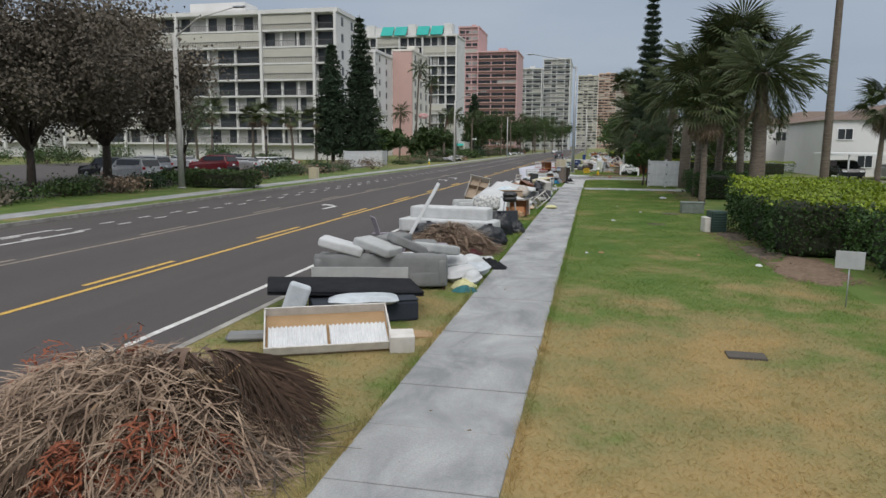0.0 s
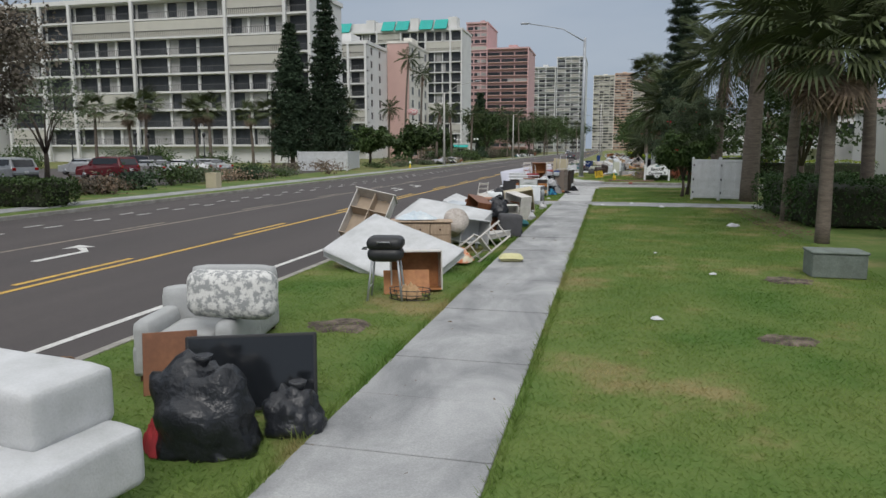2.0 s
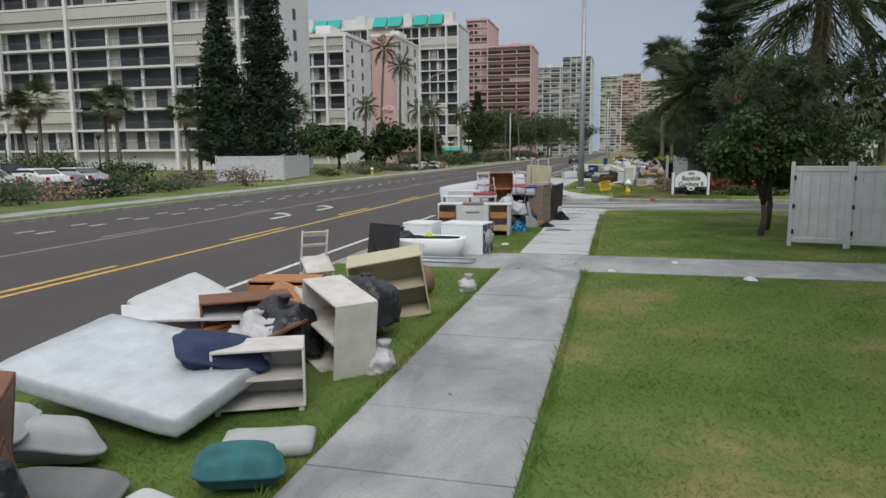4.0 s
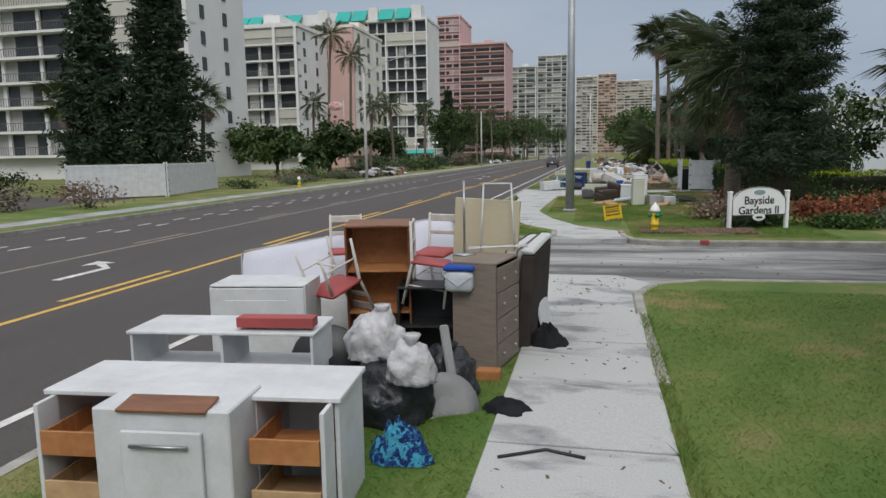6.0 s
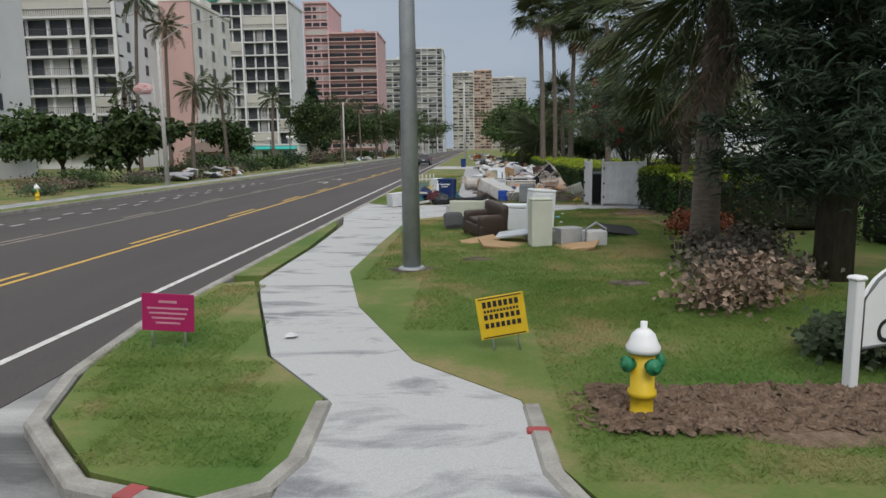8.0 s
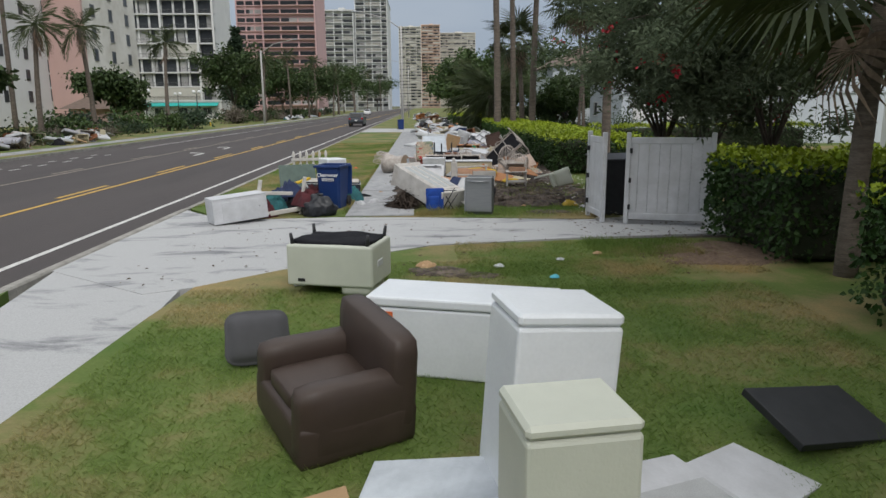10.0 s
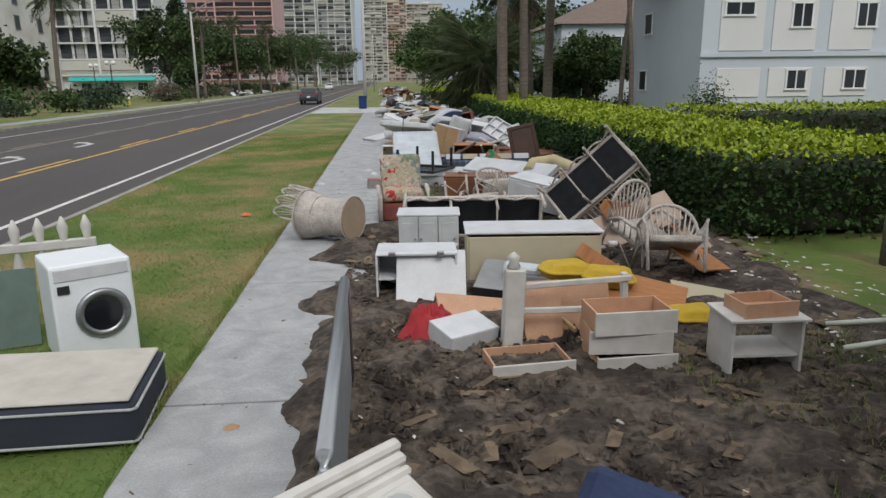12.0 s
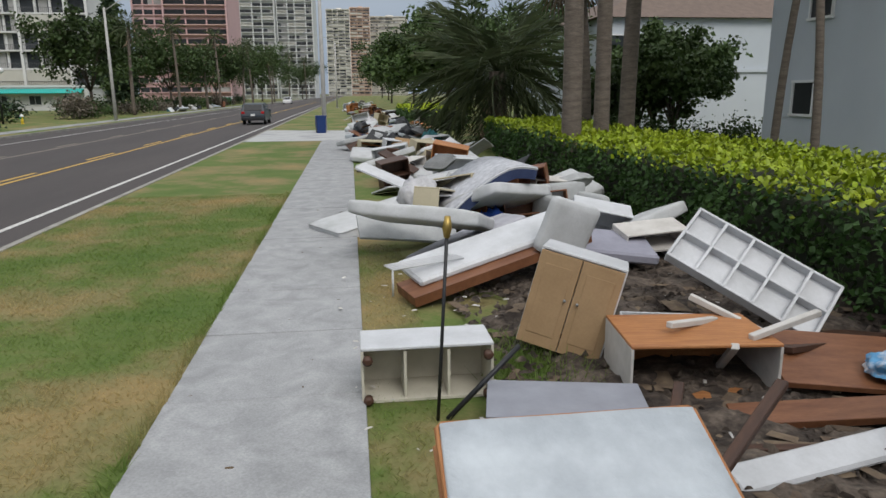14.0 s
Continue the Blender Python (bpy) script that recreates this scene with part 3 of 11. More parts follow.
def case(label, w, d, h, m, material, name="cabinet", category="cabinet", th=0.022, shelves=(), drawers=(), doors=0, inside=None, back=True, top_over=0.0, front_mat=None, knob=None, group="", legs=0.0, top_mat=None, fill=True, uprights=()):
    """A piece of case furniture, front towards -y, standing on its base: panels, shelves, drawers (z0, z1, pulled out, x0, x1) and doors."""
    t = thing(name, label, category, m, group)
    z0 = legs
    sp = box((th, d, h - z0), (0, 0, (h + z0) / 2), None, 0.003)
    a = part("side_panel", sp, material, t)
    a.location = (-w / 2 + th / 2, 0, 0)
    part("side_panel", a.data, material, t).location = (w / 2 - th / 2, 0, 0)
    part("top_panel", box((w + 2 * top_over, d + top_over, th * 1.2), (0, -top_over / 2, h + th * 0.6), None, 0.006), top_mat or material, t)
    part("bottom_panel", box((w - 2 * th, d - 0.004, th), (0, 0, z0 + th / 2)), inside or material, t)
    if back:
        part("back_panel", box((w - 2 * th - 0.002, 0.01, h - z0 - th), (0, d / 2 - 0.008, (h + z0) / 2)), inside or material, t)
    for s in shelves:
        part("shelf", box((w - 2 * th - 0.004, d - 0.03, th), (0, 0.008, z0 + (h - z0) * s)), inside or material, t)
    for s in uprights:
        part("upright", box((th, d - 0.03, h - z0 - 2 * th), (-w / 2 + w * s, 0.008, (h + z0) / 2)), inside or material, t)
    fm = front_mat or material
    for row in drawers:
        a0, a1, out = row[:3]
        xa, xb = (row[3], row[4]) if len(row) > 3 else (0.0, 1.0)
        dw = (w - 2 * th) * (xb - xa) - 0.012
        cx = -w / 2 + th + (w - 2 * th) * (xa + xb) / 2
        zz0, zz1 = z0 + (h - z0) * a0 + 0.006, z0 + (h - z0) * a1 - 0.006
        fr = part("drawer", box((dw, 0.02, zz1 - zz0), (cx, -d / 2 - 0.008 - out, (zz0 + zz1) / 2), None, 0.004), fm, t)
        if out > 0.02:
            part("drawer_tray", boxes([((0.014, out, (zz1 - zz0) * 0.75), (cx - dw / 2 + 0.02, -d / 2 - out / 2, (zz0 + zz1) / 2)), ((0.014, out, (zz1 - zz0) * 0.75), (cx + dw / 2 - 0.02, -d / 2 - out / 2, (zz0 + zz1) / 2)), ((dw - 0.03, out, 0.01), (cx, -d / 2 - out / 2, zz0 + 0.02))]), WOOD_L, fr)
        for kx in ((-0.28, 0.28) if dw > 0.55 else (0.0,)):
            bm = bmesh.new()
            bmesh.ops.create_uvsphere(bm, u_segments=8, v_segments=6, radius=0.019)
            bmesh.ops.translate(bm, verts=bm.verts, vec=(cx + kx * dw, -d / 2 - 0.03 - out, (zz0 + zz1) / 2))
            part("knob", bm, knob or WOOD_D, fr)
    for k in range(doors):
        dw = (w - 0.01) / doors
        dr = part("door", boxes([((dw - 0.008, 0.02, h - z0 - 0.01), (-w / 2 + dw * (k + 0.5), -d / 2 - 0.012, (h + z0) / 2)), ((dw * 0.66, 0.008, (h - z0) * 0.74), (-w / 2 + dw * (k + 0.5), -d / 2 - 0.024, (h + z0) / 2))], 0.003), fm, t)
        part("knob", box((0.025, 0.03, 0.025), (-w / 2 + dw * (k + (0.85 if k % 2 == 0 else 0.15)), -d / 2 - 0.045, (h + z0) * 0.55), None, 0.006), knob or STEEL, dr)
    if legs:
        for sx in (-1, 1):
            for sy in (-1, 1):
                part("leg", box((0.05, 0.05, legs), (sx * (w / 2 - 0.04), sy * (d / 2 - 0.04), legs / 2), None, 0.008), material, t)
    return t


def crate(label, w, d, h, m, material, name="box", category="box", group="", flaps=None, bevel=0.006):
    """A plain closed carton, block or drawer unit with a lid seam."""
    t = thing(name, label, category, m, group)
    part("body", box((w, d, h * 0.94), (0, 0, h * 0.47), None, bevel, 2), material, t)
    part("lid", box((w * 1.004, d * 1.004, h * 0.055), (0, 0, h * 0.972), None, min(bevel, h * 0.02)), flaps or material, t)
    return t


def drawer_box(label, w, d, h, m, outer, inner=None, group="loose drawers"):
    t = thing("drawer", label, "drawer", m, group)
    part("front", box((w + 0.04, 0.02, h + 0.03), (0, -d / 2 - 0.01, h / 2), None, 0.004), outer, t)
    for s in (-1, 1):
        part("side", box((0.015, d, h), (s * (w / 2 - 0.008), 0, h / 2)), inner or WOOD_L, t)
    part("back", box((w - 0.03, 0.015, h), (0, d / 2 - 0.008, h / 2)), inner or WOOD_L, t)
    part("bottom", box((w - 0.03, d - 0.02, 0.008), (0, 0, 0.015)), inner or WOOD_L, t)
    return t


def chair(label, m, material, seat_mat=None, name="chair", w=0.45, d=0.45, sh=0.46, h=0.92, group=""):
    t = thing(name, label, "chair", m, group)
    for sx in (-1, 1):
        part("front_leg", tube([(sx * (w / 2 - 0.02), -d / 2 + 0.02, 0), (sx * (w / 2 - 0.03), -d / 2 + 0.03, sh)], [0.015, 0.02], 6), material, t)
        part("back_leg", tube([(sx * (w / 2 - 0.02), d / 2 + 0.03, 0), (sx * (w / 2 - 0.03), d / 2 - 0.02, sh), (sx * (w / 2 - 0.03), d / 2 + 0.05, h)], [0.016, 0.02, 0.016], 6), material, t)
    part("seat", soft((w, d, 0.05), 0.025, 0.004, 3, 4), seat_mat or material, t).location = (0, 0, sh - 0.01)
    part("top_rail", box((w - 0.05, 0.025, 0.09), (0, d / 2 + 0.045, h - 0.06), None, 0.008), material, t)
    part("middle_rail", box((w - 0.05, 0.02, 0.05), (0, d / 2 + 0.01, sh + 0.22), None, 0.006), material, t)
    for sx in (-1, 1):
        part("stretcher", tube([(sx * (w / 2 - 0.025), -d / 2 + 0.03, 0.2), (sx * (w / 2 - 0.025), d / 2 + 0.02, 0.22)], 0.01, 6), material, t)
    part("cross_stretcher", tube([(-w / 2 + 0.03, 0, 0.21), (w / 2 - 0.03, 0, 0.21)], 0.01, 6), material, t)
    return t


def wicker_chair(label, m, w=0.72, d=0.68, h=0.88, group="wicker chairs", cushion=None, name="wicker_chair"):
    """An armchair of bent cane: hooped back with spokes, arms, woven seat."""
    t = thing(name, label, "chair", m, group)
    n = 14
    hoop = [(w / 2 * math.cos(math.pi - math.pi * k / n), d / 2 - 0.06 + 0.10 * math.sin(math.pi * k / n), 0.42 + (h - 0.42) * math.sin(math.pi * k / n) ** 0.7) for k in range(n + 1)]
    part("back_hoop", tube(hoop, 0.022, 6), WICKER, t)
    for k in range(1, n):
        x, y, z = hoop[k]
        part("spoke", tube([(x * 0.7, d / 2 - 0.08, 0.42), (x, y, z)], 0.011, 5), WICKER, t)
    part("seat", soft((w - 0.08, d - 0.06, 0.10), 0.04, 0.008, 3, 4), WICKER, t).location = (0, 0, 0.33)
    for s in (-1, 1):
        arm = [(s * (w / 2), d / 2 - 0.06, 0.46), (s * (w / 2 + 0.03), 0.05, 0.60), (s * (w / 2 + 0.01), -d / 2 + 0.08, 0.60), (s * (w / 2 - 0.02), -d / 2 + 0.02, 0.50), (s * (w / 2 - 0.04), -d / 2 + 0.03, 0.02)]
        part("arm", tube(arm, 0.021, 6), WICKER, t)
        part("back_leg", tube([(s * (w / 2 - 0.04), d / 2 - 0.06, 0.45), (s * (w / 2 - 0.05), d / 2 - 0.02, 0.0)], 0.02, 6), WICKER, t)
        for k in range(5):
            y = -d / 2 + 0.08 + k * (d - 0.2) / 4
            part("arm_spindle", tube([(s * (w / 2 - 0.04), y, 0.4), (s * (w / 2 + 0.01), y, 0.59)], 0.009, 5), WICKER, t)
        part("side_brace", tube([(s * (w / 2 - 0.04), -d / 2 + 0.03, 0.08), (s * (w / 2 - 0.045), 0, 0.26), (s * (w / 2 - 0.05), d / 2 - 0.04, 0.08)], 0.012, 5), WICKER, t)
    if cushion:
        part("seat_cushion", soft((w - 0.1, d - 0.1, 0.13), 0.06, 0.012, 2.5, 5), cushion, t).location = (0, -0.02, 0.43)
    return t


def wicker_settee(label, m, w=1.5, d=0.7, h=0.85, panel=None, name="wicker_settee"):
    """A settee of bent cane with a long slatted back and hooped ends."""
    t = thing(name, label, "settee", m)
    top = [(-w / 2, d / 2 - 0.05, 0.0), (-w / 2, d / 2, h * 0.7), (-w / 2 + 0.12, d / 2 + 0.03, h - 0.06), (-w / 2 + 0.28, d / 2 + 0.04, h), (w / 2 - 0.28, d / 2 + 0.04, h), (w / 2 - 0.12, d / 2 + 0.03, h - 0.06), (w / 2, d / 2, h * 0.7), (w / 2, d / 2 - 0.05, 0.0)]
    part("back_frame", tube(top, 0.026, 7), WICKER, t)
    part("lower_rail", tube([(-w / 2, d / 2 - 0.02, 0.42), (w / 2, d / 2 - 0.02, 0.42)], 0.02, 6), WICKER, t)
    part("middle_rail", tube([(-w / 2 + 0.02, d / 2 + 0.02, h * 0.82), (w / 2 - 0.02, d / 2 + 0.02, h * 0.82)], 0.014, 6), WICKER, t)
    n = int(w / 0.075)
    for k in range(1, n):
        x = -w / 2 + w * k / n
        part("slat", tube([(x, d / 2 - 0.02, 0.42), (x, d / 2 + 0.03, h - 0.03)], 0.010, 5), WICKER, t)
    for s in (-1, 1):
        part("arm", tube([(s * w / 2, d / 2, 0.62), (s * (w / 2 + 0.03), 0, 0.66), (s * w / 2, -d / 2 + 0.04, 0.62), (s * w / 2, -d / 2, 0.45), (s * w / 2, -d / 2 + 0.02, 0.0)], 0.025, 7), WICKER, t)
        for k in range(6):
            y = -d / 2 + 0.06 + k * (d - 0.14) / 5
            part("arm_spindle", tube([(s * w / 2, y, 0.38), (s * (w / 2 + 0.015), y, 0.63)], 0.010, 5), WICKER, t)
    part("seat_frame", boxes([((w, 0.05, 0.07), (0, -d / 2 + 0.02, 0.37)), ((w, 0.05, 0.07), (0, d / 2 - 0.04, 0.37)), ((0.05, d, 0.07), (-w / 2, 0, 0.37)), ((0.05, d, 0.07), (w / 2, 0, 0.37))], 0.01), WICKER, t)
    part("seat_panel", box((w - 0.05, d - 0.05, 0.015), (0, 0, 0.36)), panel or BLACK_CLOTH, t)
    m = int(w / 0.32)
    for k in range(m):
        x0, x1 = -w / 2 + w * k / m, -w / 2 + w * (k + 1) / m
        part("apron_scallop", tube([(x0 + (x1 - x0) * q / 6, -d / 2, 0.34 - 0.12 * abs(math.cos(math.pi * q / 6))) for q in range(7)], 0.016, 6), WICKER, t)
        for q in (0.25, 0.5, 0.75):
            part("apron_spindle", tube([(x0 + (x1 - x0) * q, -d / 2, 0.36), (x0 + (x1 - x0) * q, -d / 2 - 0.01, 0.24)], 0.008, 5), WICKER, t)
    for x in (-w / 6, w / 6):
        part("middle_leg", tube([(x, -d / 2 + 0.02, 0.36), (x, -d / 2 + 0.05, 0.0)], 0.02, 7), WICKER, t)
        part("back_leg", tube([(x, d / 2 - 0.05, 0.36), (x, d / 2 - 0.05, 0.0)], 0.02, 7), WICKER, t)
        part("stretcher", tube([(x, -d / 2 + 0.05, 0.12), (x, d / 2 - 0.05, 0.12)], 0.014, 6), WICKER, t)
    return t


def sofa(label, m, w=2.1, d=0.9, h=0.82, material=None, cushions=3, name="sofa", category="sofa", arm=0.22):
    t = thing(name, label, category, m)
    mt = material or GREY_CLOTH
    part("base", soft((w, d, 0.34), 0.05, 0.008, 2, 5), mt, t).location = (0, 0, 0.05)
    part("backrest", soft((w, 0.24, h - 0.1), 0.08, 0.01, 2, 5), mt, t).location = (0, d / 2 - 0.12, 0.1)
    for s in (-1, 1):
        part("armrest", soft((arm, d, 0.58), 0.08, 0.01, 2, 5), mt, t).location = (s * (w / 2 - arm / 2), 0, 0.06)
    for k in range(cushions):
        cw = (w - 2 * arm) / cushions
        part("seat_cushion", soft((cw - 0.02, d - 0.26, 0.16), 0.06, 0.01, 2, 5, seed=k), mt, t).location = (-w / 2 + arm + cw * (k + 0.5), -0.1, 0.36)
    for sx in (-1, 1):
        for sy in (-1, 1):
            part("foot", box((0.05, 0.05, 0.06), (sx * (w / 2 - 0.08), sy * (d / 2 - 0.08), 0.03)), WOOD_D, t)
    return t


def washer(label, m, door_side="-x"):
    """A front-loading washing machine; its door faces -y."""
    t = thing("washing_machine", label, "washing machine", m)
    part("body", box((0.62, 0.62, 0.86), (0, 0, 0.43), None, 0.025, 2), ENAMEL, t)
    bm = bmesh.new()
    add_lathe(bm, [(0.205, 0.0), (0.215, 0.03), (0.19, 0.05), (0.155, 0.045), (0.145, 0.02), (0.14, 0.0)], 24)
    bmesh.ops.transform(bm, matrix=Matrix.Translation((0.05, -0.30, 0.42)) @ Matrix.Rotation(radians(90), 4, "X"), verts=bm.verts)
    ring = part("door_ring", bm, STEEL, t)
    bm = bmesh.new()
    add_lathe(bm, [(0.15, 0.0), (0.12, -0.01), (0.02, -0.03)], 20)
    bmesh.ops.transform(bm, matrix=Matrix.Translation((0.05, -0.335, 0.42)) @ Matrix.Rotation(radians(90), 4, "X"), verts=bm.verts)
    part("door_glass", bm, DARK_GLASS, ring, "dark round door glass")
    part("control_panel", box((0.56, 0.012, 0.10), (0, -0.314, 0.78), None, 0.004), WHITE, t)
    part("display", box((0.09, 0.01, 0.07), (-0.22, -0.318, 0.66), None, 0.003), BLACK_PL, t)
    return t


def fridge(label, m, w=0.75, d=0.7, h=1.65, material=None, name="refrigerator"):
    t = thing(name, label, "refrigerator", m)
    mt = material or ENAMEL
    part("body", box((w, d - 0.08, h), (0, 0.04, h / 2), None, 0.015, 2), mt, t)
    for z0, z1 in ((0.03, h * 0.66), (h * 0.67, h - 0.01)):
        dr = part("door", box((w, 0.075, z1 - z0), (0, -d / 2 + 0.035, (z0 + z1) / 2), None, 0.015, 2), mt, t)
        part("handle", box((0.03, 0.035, 0.3), (-w / 2 + 0.05, -d / 2 - 0.02, (z0 + z1) / 2), None, 0.008), mt, dr)
    return t


def frame_rails(t, name, rows, material, r=0.012):
    for a, b in rows:
        part(name, tube([a, b], r, 6), material, t)


def wheelie_bin(label, m, letters=True):
    t = thing("wheeled_bin", label, "bin", m, "wheeled bins")
    bm = bmesh.new()
    prof = [(0.25, 0.27, 0.0), (0.265, 0.30, 0.25), (0.30, 0.36, 1.0)]
    rings = []
    for hx, hy, z in prof:
        rings.append([bm.verts.new((sx * hx, sy * hy, z)) for sx, sy in ((-1, -0.8), (-0.8, -1), (0.8, -1), (1, -0.8), (1, 0.8), (0.8, 1), (-0.8, 1), (-1, 0.8))])
    for a, b in zip(rings, rings[1:]):
        for k in range(8):
            bm.faces.new((a[k], a[(k + 1) % 8], b[(k + 1) % 8], b[k]))
    bm.faces.new(rings[0][::-1])
    inner = [bm.verts.new((v.co.x * 0.93, v.co.y * 0.93, 1.0)) for v in rings[-1]]
    low = [bm.verts.new((v.co.x * 0.85, v.co.y * 0.85, 0.5)) for v in rings[-1]]
    for k in range(8):
        bm.faces.new((rings[-1][k], rings[-1][(k + 1) % 8], inner[(k + 1) % 8], inner[k]))
        bm.faces.new((inner[k], inner[(k + 1) % 8], low[(k + 1) % 8], low[k]))
    bm.faces.new(low)
    bmesh.ops.recalc_face_normals(bm, faces=bm.faces)
    part("body", bm, BLUE_PL, t)
    part("rim", boxes([((0.66, 0.05, 0.06), (0, -0.37, 1.0)), ((0.66, 0.05, 0.06), (0, 0.37, 1.0)), ((0.05, 0.74, 0.06), (-0.31, 0, 1.0)), ((0.05, 0.74, 0.06), (0.31, 0, 1.0))], 0.012), BLUE_PL, t)
    part("handle", tube([(-0.24, 0.44, 0.98), (0.24, 0.44, 0.98)], 0.018, 8), BLUE_PL, t)
    part("lid", box((0.64, 0.03, 0.7), (0, 0.46, 0.62), (-6, 0, 0), 0.012), BLUE_PL, t)
    for s in (-1, 1):
        bm = bmesh.new()
        add_lathe(bm, [(0.05, -0.03), (0.13, -0.03), (0.13, 0.03), (0.05, 0.03)], 16)
        bmesh.ops.transform(bm, matrix=Matrix.Translation((s * 0.27, 0.30, 0.13)) @ Matrix.Rotation(radians(90), 4, "Y"), verts=bm.verts)
        part("wheel", bm, RUBBER, t)
    return t


def text_part(body, size, m, material, parent, name="lettering", extrude=0.002, bold=0.0, align="CENTER"):
    cu = bpy.data.curves.new(name, "FONT")
    cu.body, cu.size, cu.extrude, cu.offset = body, size, extrude, bold
    cu.align_x, cu.align_y = align, "CENTER"
    tmp = bpy.data.objects.new(name + "_curve", cu)
    scene.collection.objects.link(tmp)
    dg = bpy.context.evaluated_depsgraph_get()
    me = bpy.data.meshes.new_from_object(tmp.evaluated_get(dg))
    bpy.data.objects.remove(tmp)
    bpy.data.curves.remove(cu)
    me.materials.clear()
    return part(name, me, material, parent, m=m)


# ---- plants ----
def ribbon_pile(n, rx, ry, h, seed, lmin, lmax, wid, bend=0.5, flat=0.5):
    """Many curved strips lying over one another in a mound; one mesh."""
    rng = np.random.default_rng(seed)
    vs, fs = [], []
    for _ in range(n):
        a, q = rng.uniform(0, 2 * math.pi), math.sqrt(rng.uniform(0, 1))
        x, y = rx * q * math.cos(a), ry * q * math.sin(a)
        top = h * (1 - q ** 2.2) * rng.uniform(0.15, 1.08)
        L = rng.uniform(lmin, lmax)
        th = rng.uniform(0, 2 * math.pi)
        dx, dy = math.cos(th), math.sin(th)
        w = wid * rng.uniform(0.5, 1.5)
        cur = rng.uniform(-bend, bend)
        rise = rng.uniform(-0.25, flat)
        tw = rng.uniform(-1, 1)
        b0 = len(vs)
        for k in range(5):
            s = k / 4 - 0.5
            ox = x + L * s * dx - cur * L * s * s * dy
            oy = y + L * s * dy + cur * L * s * s * dx
            oz = max(0.015, top + L * s * rise - abs(s) * L * 0.35)
            ww = w * (1 - abs(s) * 1.3)
            vs.append((ox - dy * ww, oy + dx * ww, oz + tw * ww * 0.7))
            vs.append((ox + dy * ww, oy - dx * ww, oz - tw * ww * 0.7))
        for k in range(4):
            i = b0 + 2 * k
            fs.append((i, i + 1, i + 3, i + 2))
    me = bpy.data.meshes.new("brush")
    me.from_pydata(vs, [], fs)
    return me


def leaf_cloud(pts, size, seed, droop=0.3, aspect=0.45):
    """Small bent leaves at the given points; one mesh."""
    rng = np.random.default_rng(seed)
    n = len(pts)
    pts = np.asarray(pts, float)
    d = rng.normal(size=(n, 3))
    d[:, 2] = d[:, 2] * 0.6 + 0.15
    d /= np.linalg.norm(d, axis=1)[:, None] + 1e-9
    u = np.cross(d, rng.normal(size=(n, 3)))
    u /= np.linalg.norm(u, axis=1)[:, None] + 1e-9
    s = size * rng.uniform(0.6, 1.4, n)[:, None]
    v0, v2 = pts, pts + d * s + np.array([0, 0, -droop]) * s
    mid = pts + d * s * 0.5
    v1, v3 = mid + u * s * aspect, mid - u * s * aspect
    vs = np.stack([v0, v1, v2, v3], 1).reshape(-1, 3)
    me = bpy.data.meshes.new("leaves")
    me.from_pydata(vs.tolist(), [], np.arange(4 * n).reshape(-1, 4).tolist())
    return me


LEAF = mat("leaf_green", (0.030, 0.060, 0.016), 0.6, (0.055, 0.085, 0.022), 1.2, 0.5, rnd=0.45, spec=0.3)
LEAF_DK = mat("dark_needles", (0.024, 0.044, 0.025), 0.75, (0.044, 0.068, 0.036), 0.8, 0.5, rnd=0.45, spec=0.2)
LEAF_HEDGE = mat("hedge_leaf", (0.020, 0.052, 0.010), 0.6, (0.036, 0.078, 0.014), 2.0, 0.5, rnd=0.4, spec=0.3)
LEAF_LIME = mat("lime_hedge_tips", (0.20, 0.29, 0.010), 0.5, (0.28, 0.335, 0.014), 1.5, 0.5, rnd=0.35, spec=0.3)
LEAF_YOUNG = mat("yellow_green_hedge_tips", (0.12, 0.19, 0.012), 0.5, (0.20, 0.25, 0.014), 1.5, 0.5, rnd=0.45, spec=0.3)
LEAF_PALM = mat("palm_frond_green", (0.040, 0.062, 0.022), 0.6, (0.070, 0.085, 0.032), 0.8, 0.5, rnd=0.4, spec=0.35)
LEAF_BROWN = mat("browned_leaf", (0.105, 0.090, 0.072), 0.8, (0.150, 0.130, 0.103), 0.8, 0.5, rnd=0.4, spec=0.2)
LEAF_GREY = mat("grey_green_leaf", (0.095, 0.130, 0.075), 0.7, (0.150, 0.185, 0.110), 0.8, 0.5, rnd=0.4, spec=0.25)
translucent(LEAF_GREY, 0.4)
FLOWER = mat("red_blossom", (0.50, 0.012, 0.03), 0.6, rnd=0.3)
BARK_P = mat("palm_bark", (0.17, 0.14, 0.115), 0.95, (0.10, 0.082, 0.066), 3, 0.6, bump=0.8, bscale=14, stretch=(1, 1, 5), grain=0.2)
BARK = mat("tree_bark", (0.11, 0.088, 0.07), 0.95, (0.065, 0.052, 0.042), 4, 0.6, bump=0.9, bscale=22, stretch=(3, 3, 0.6), grain=0.2)


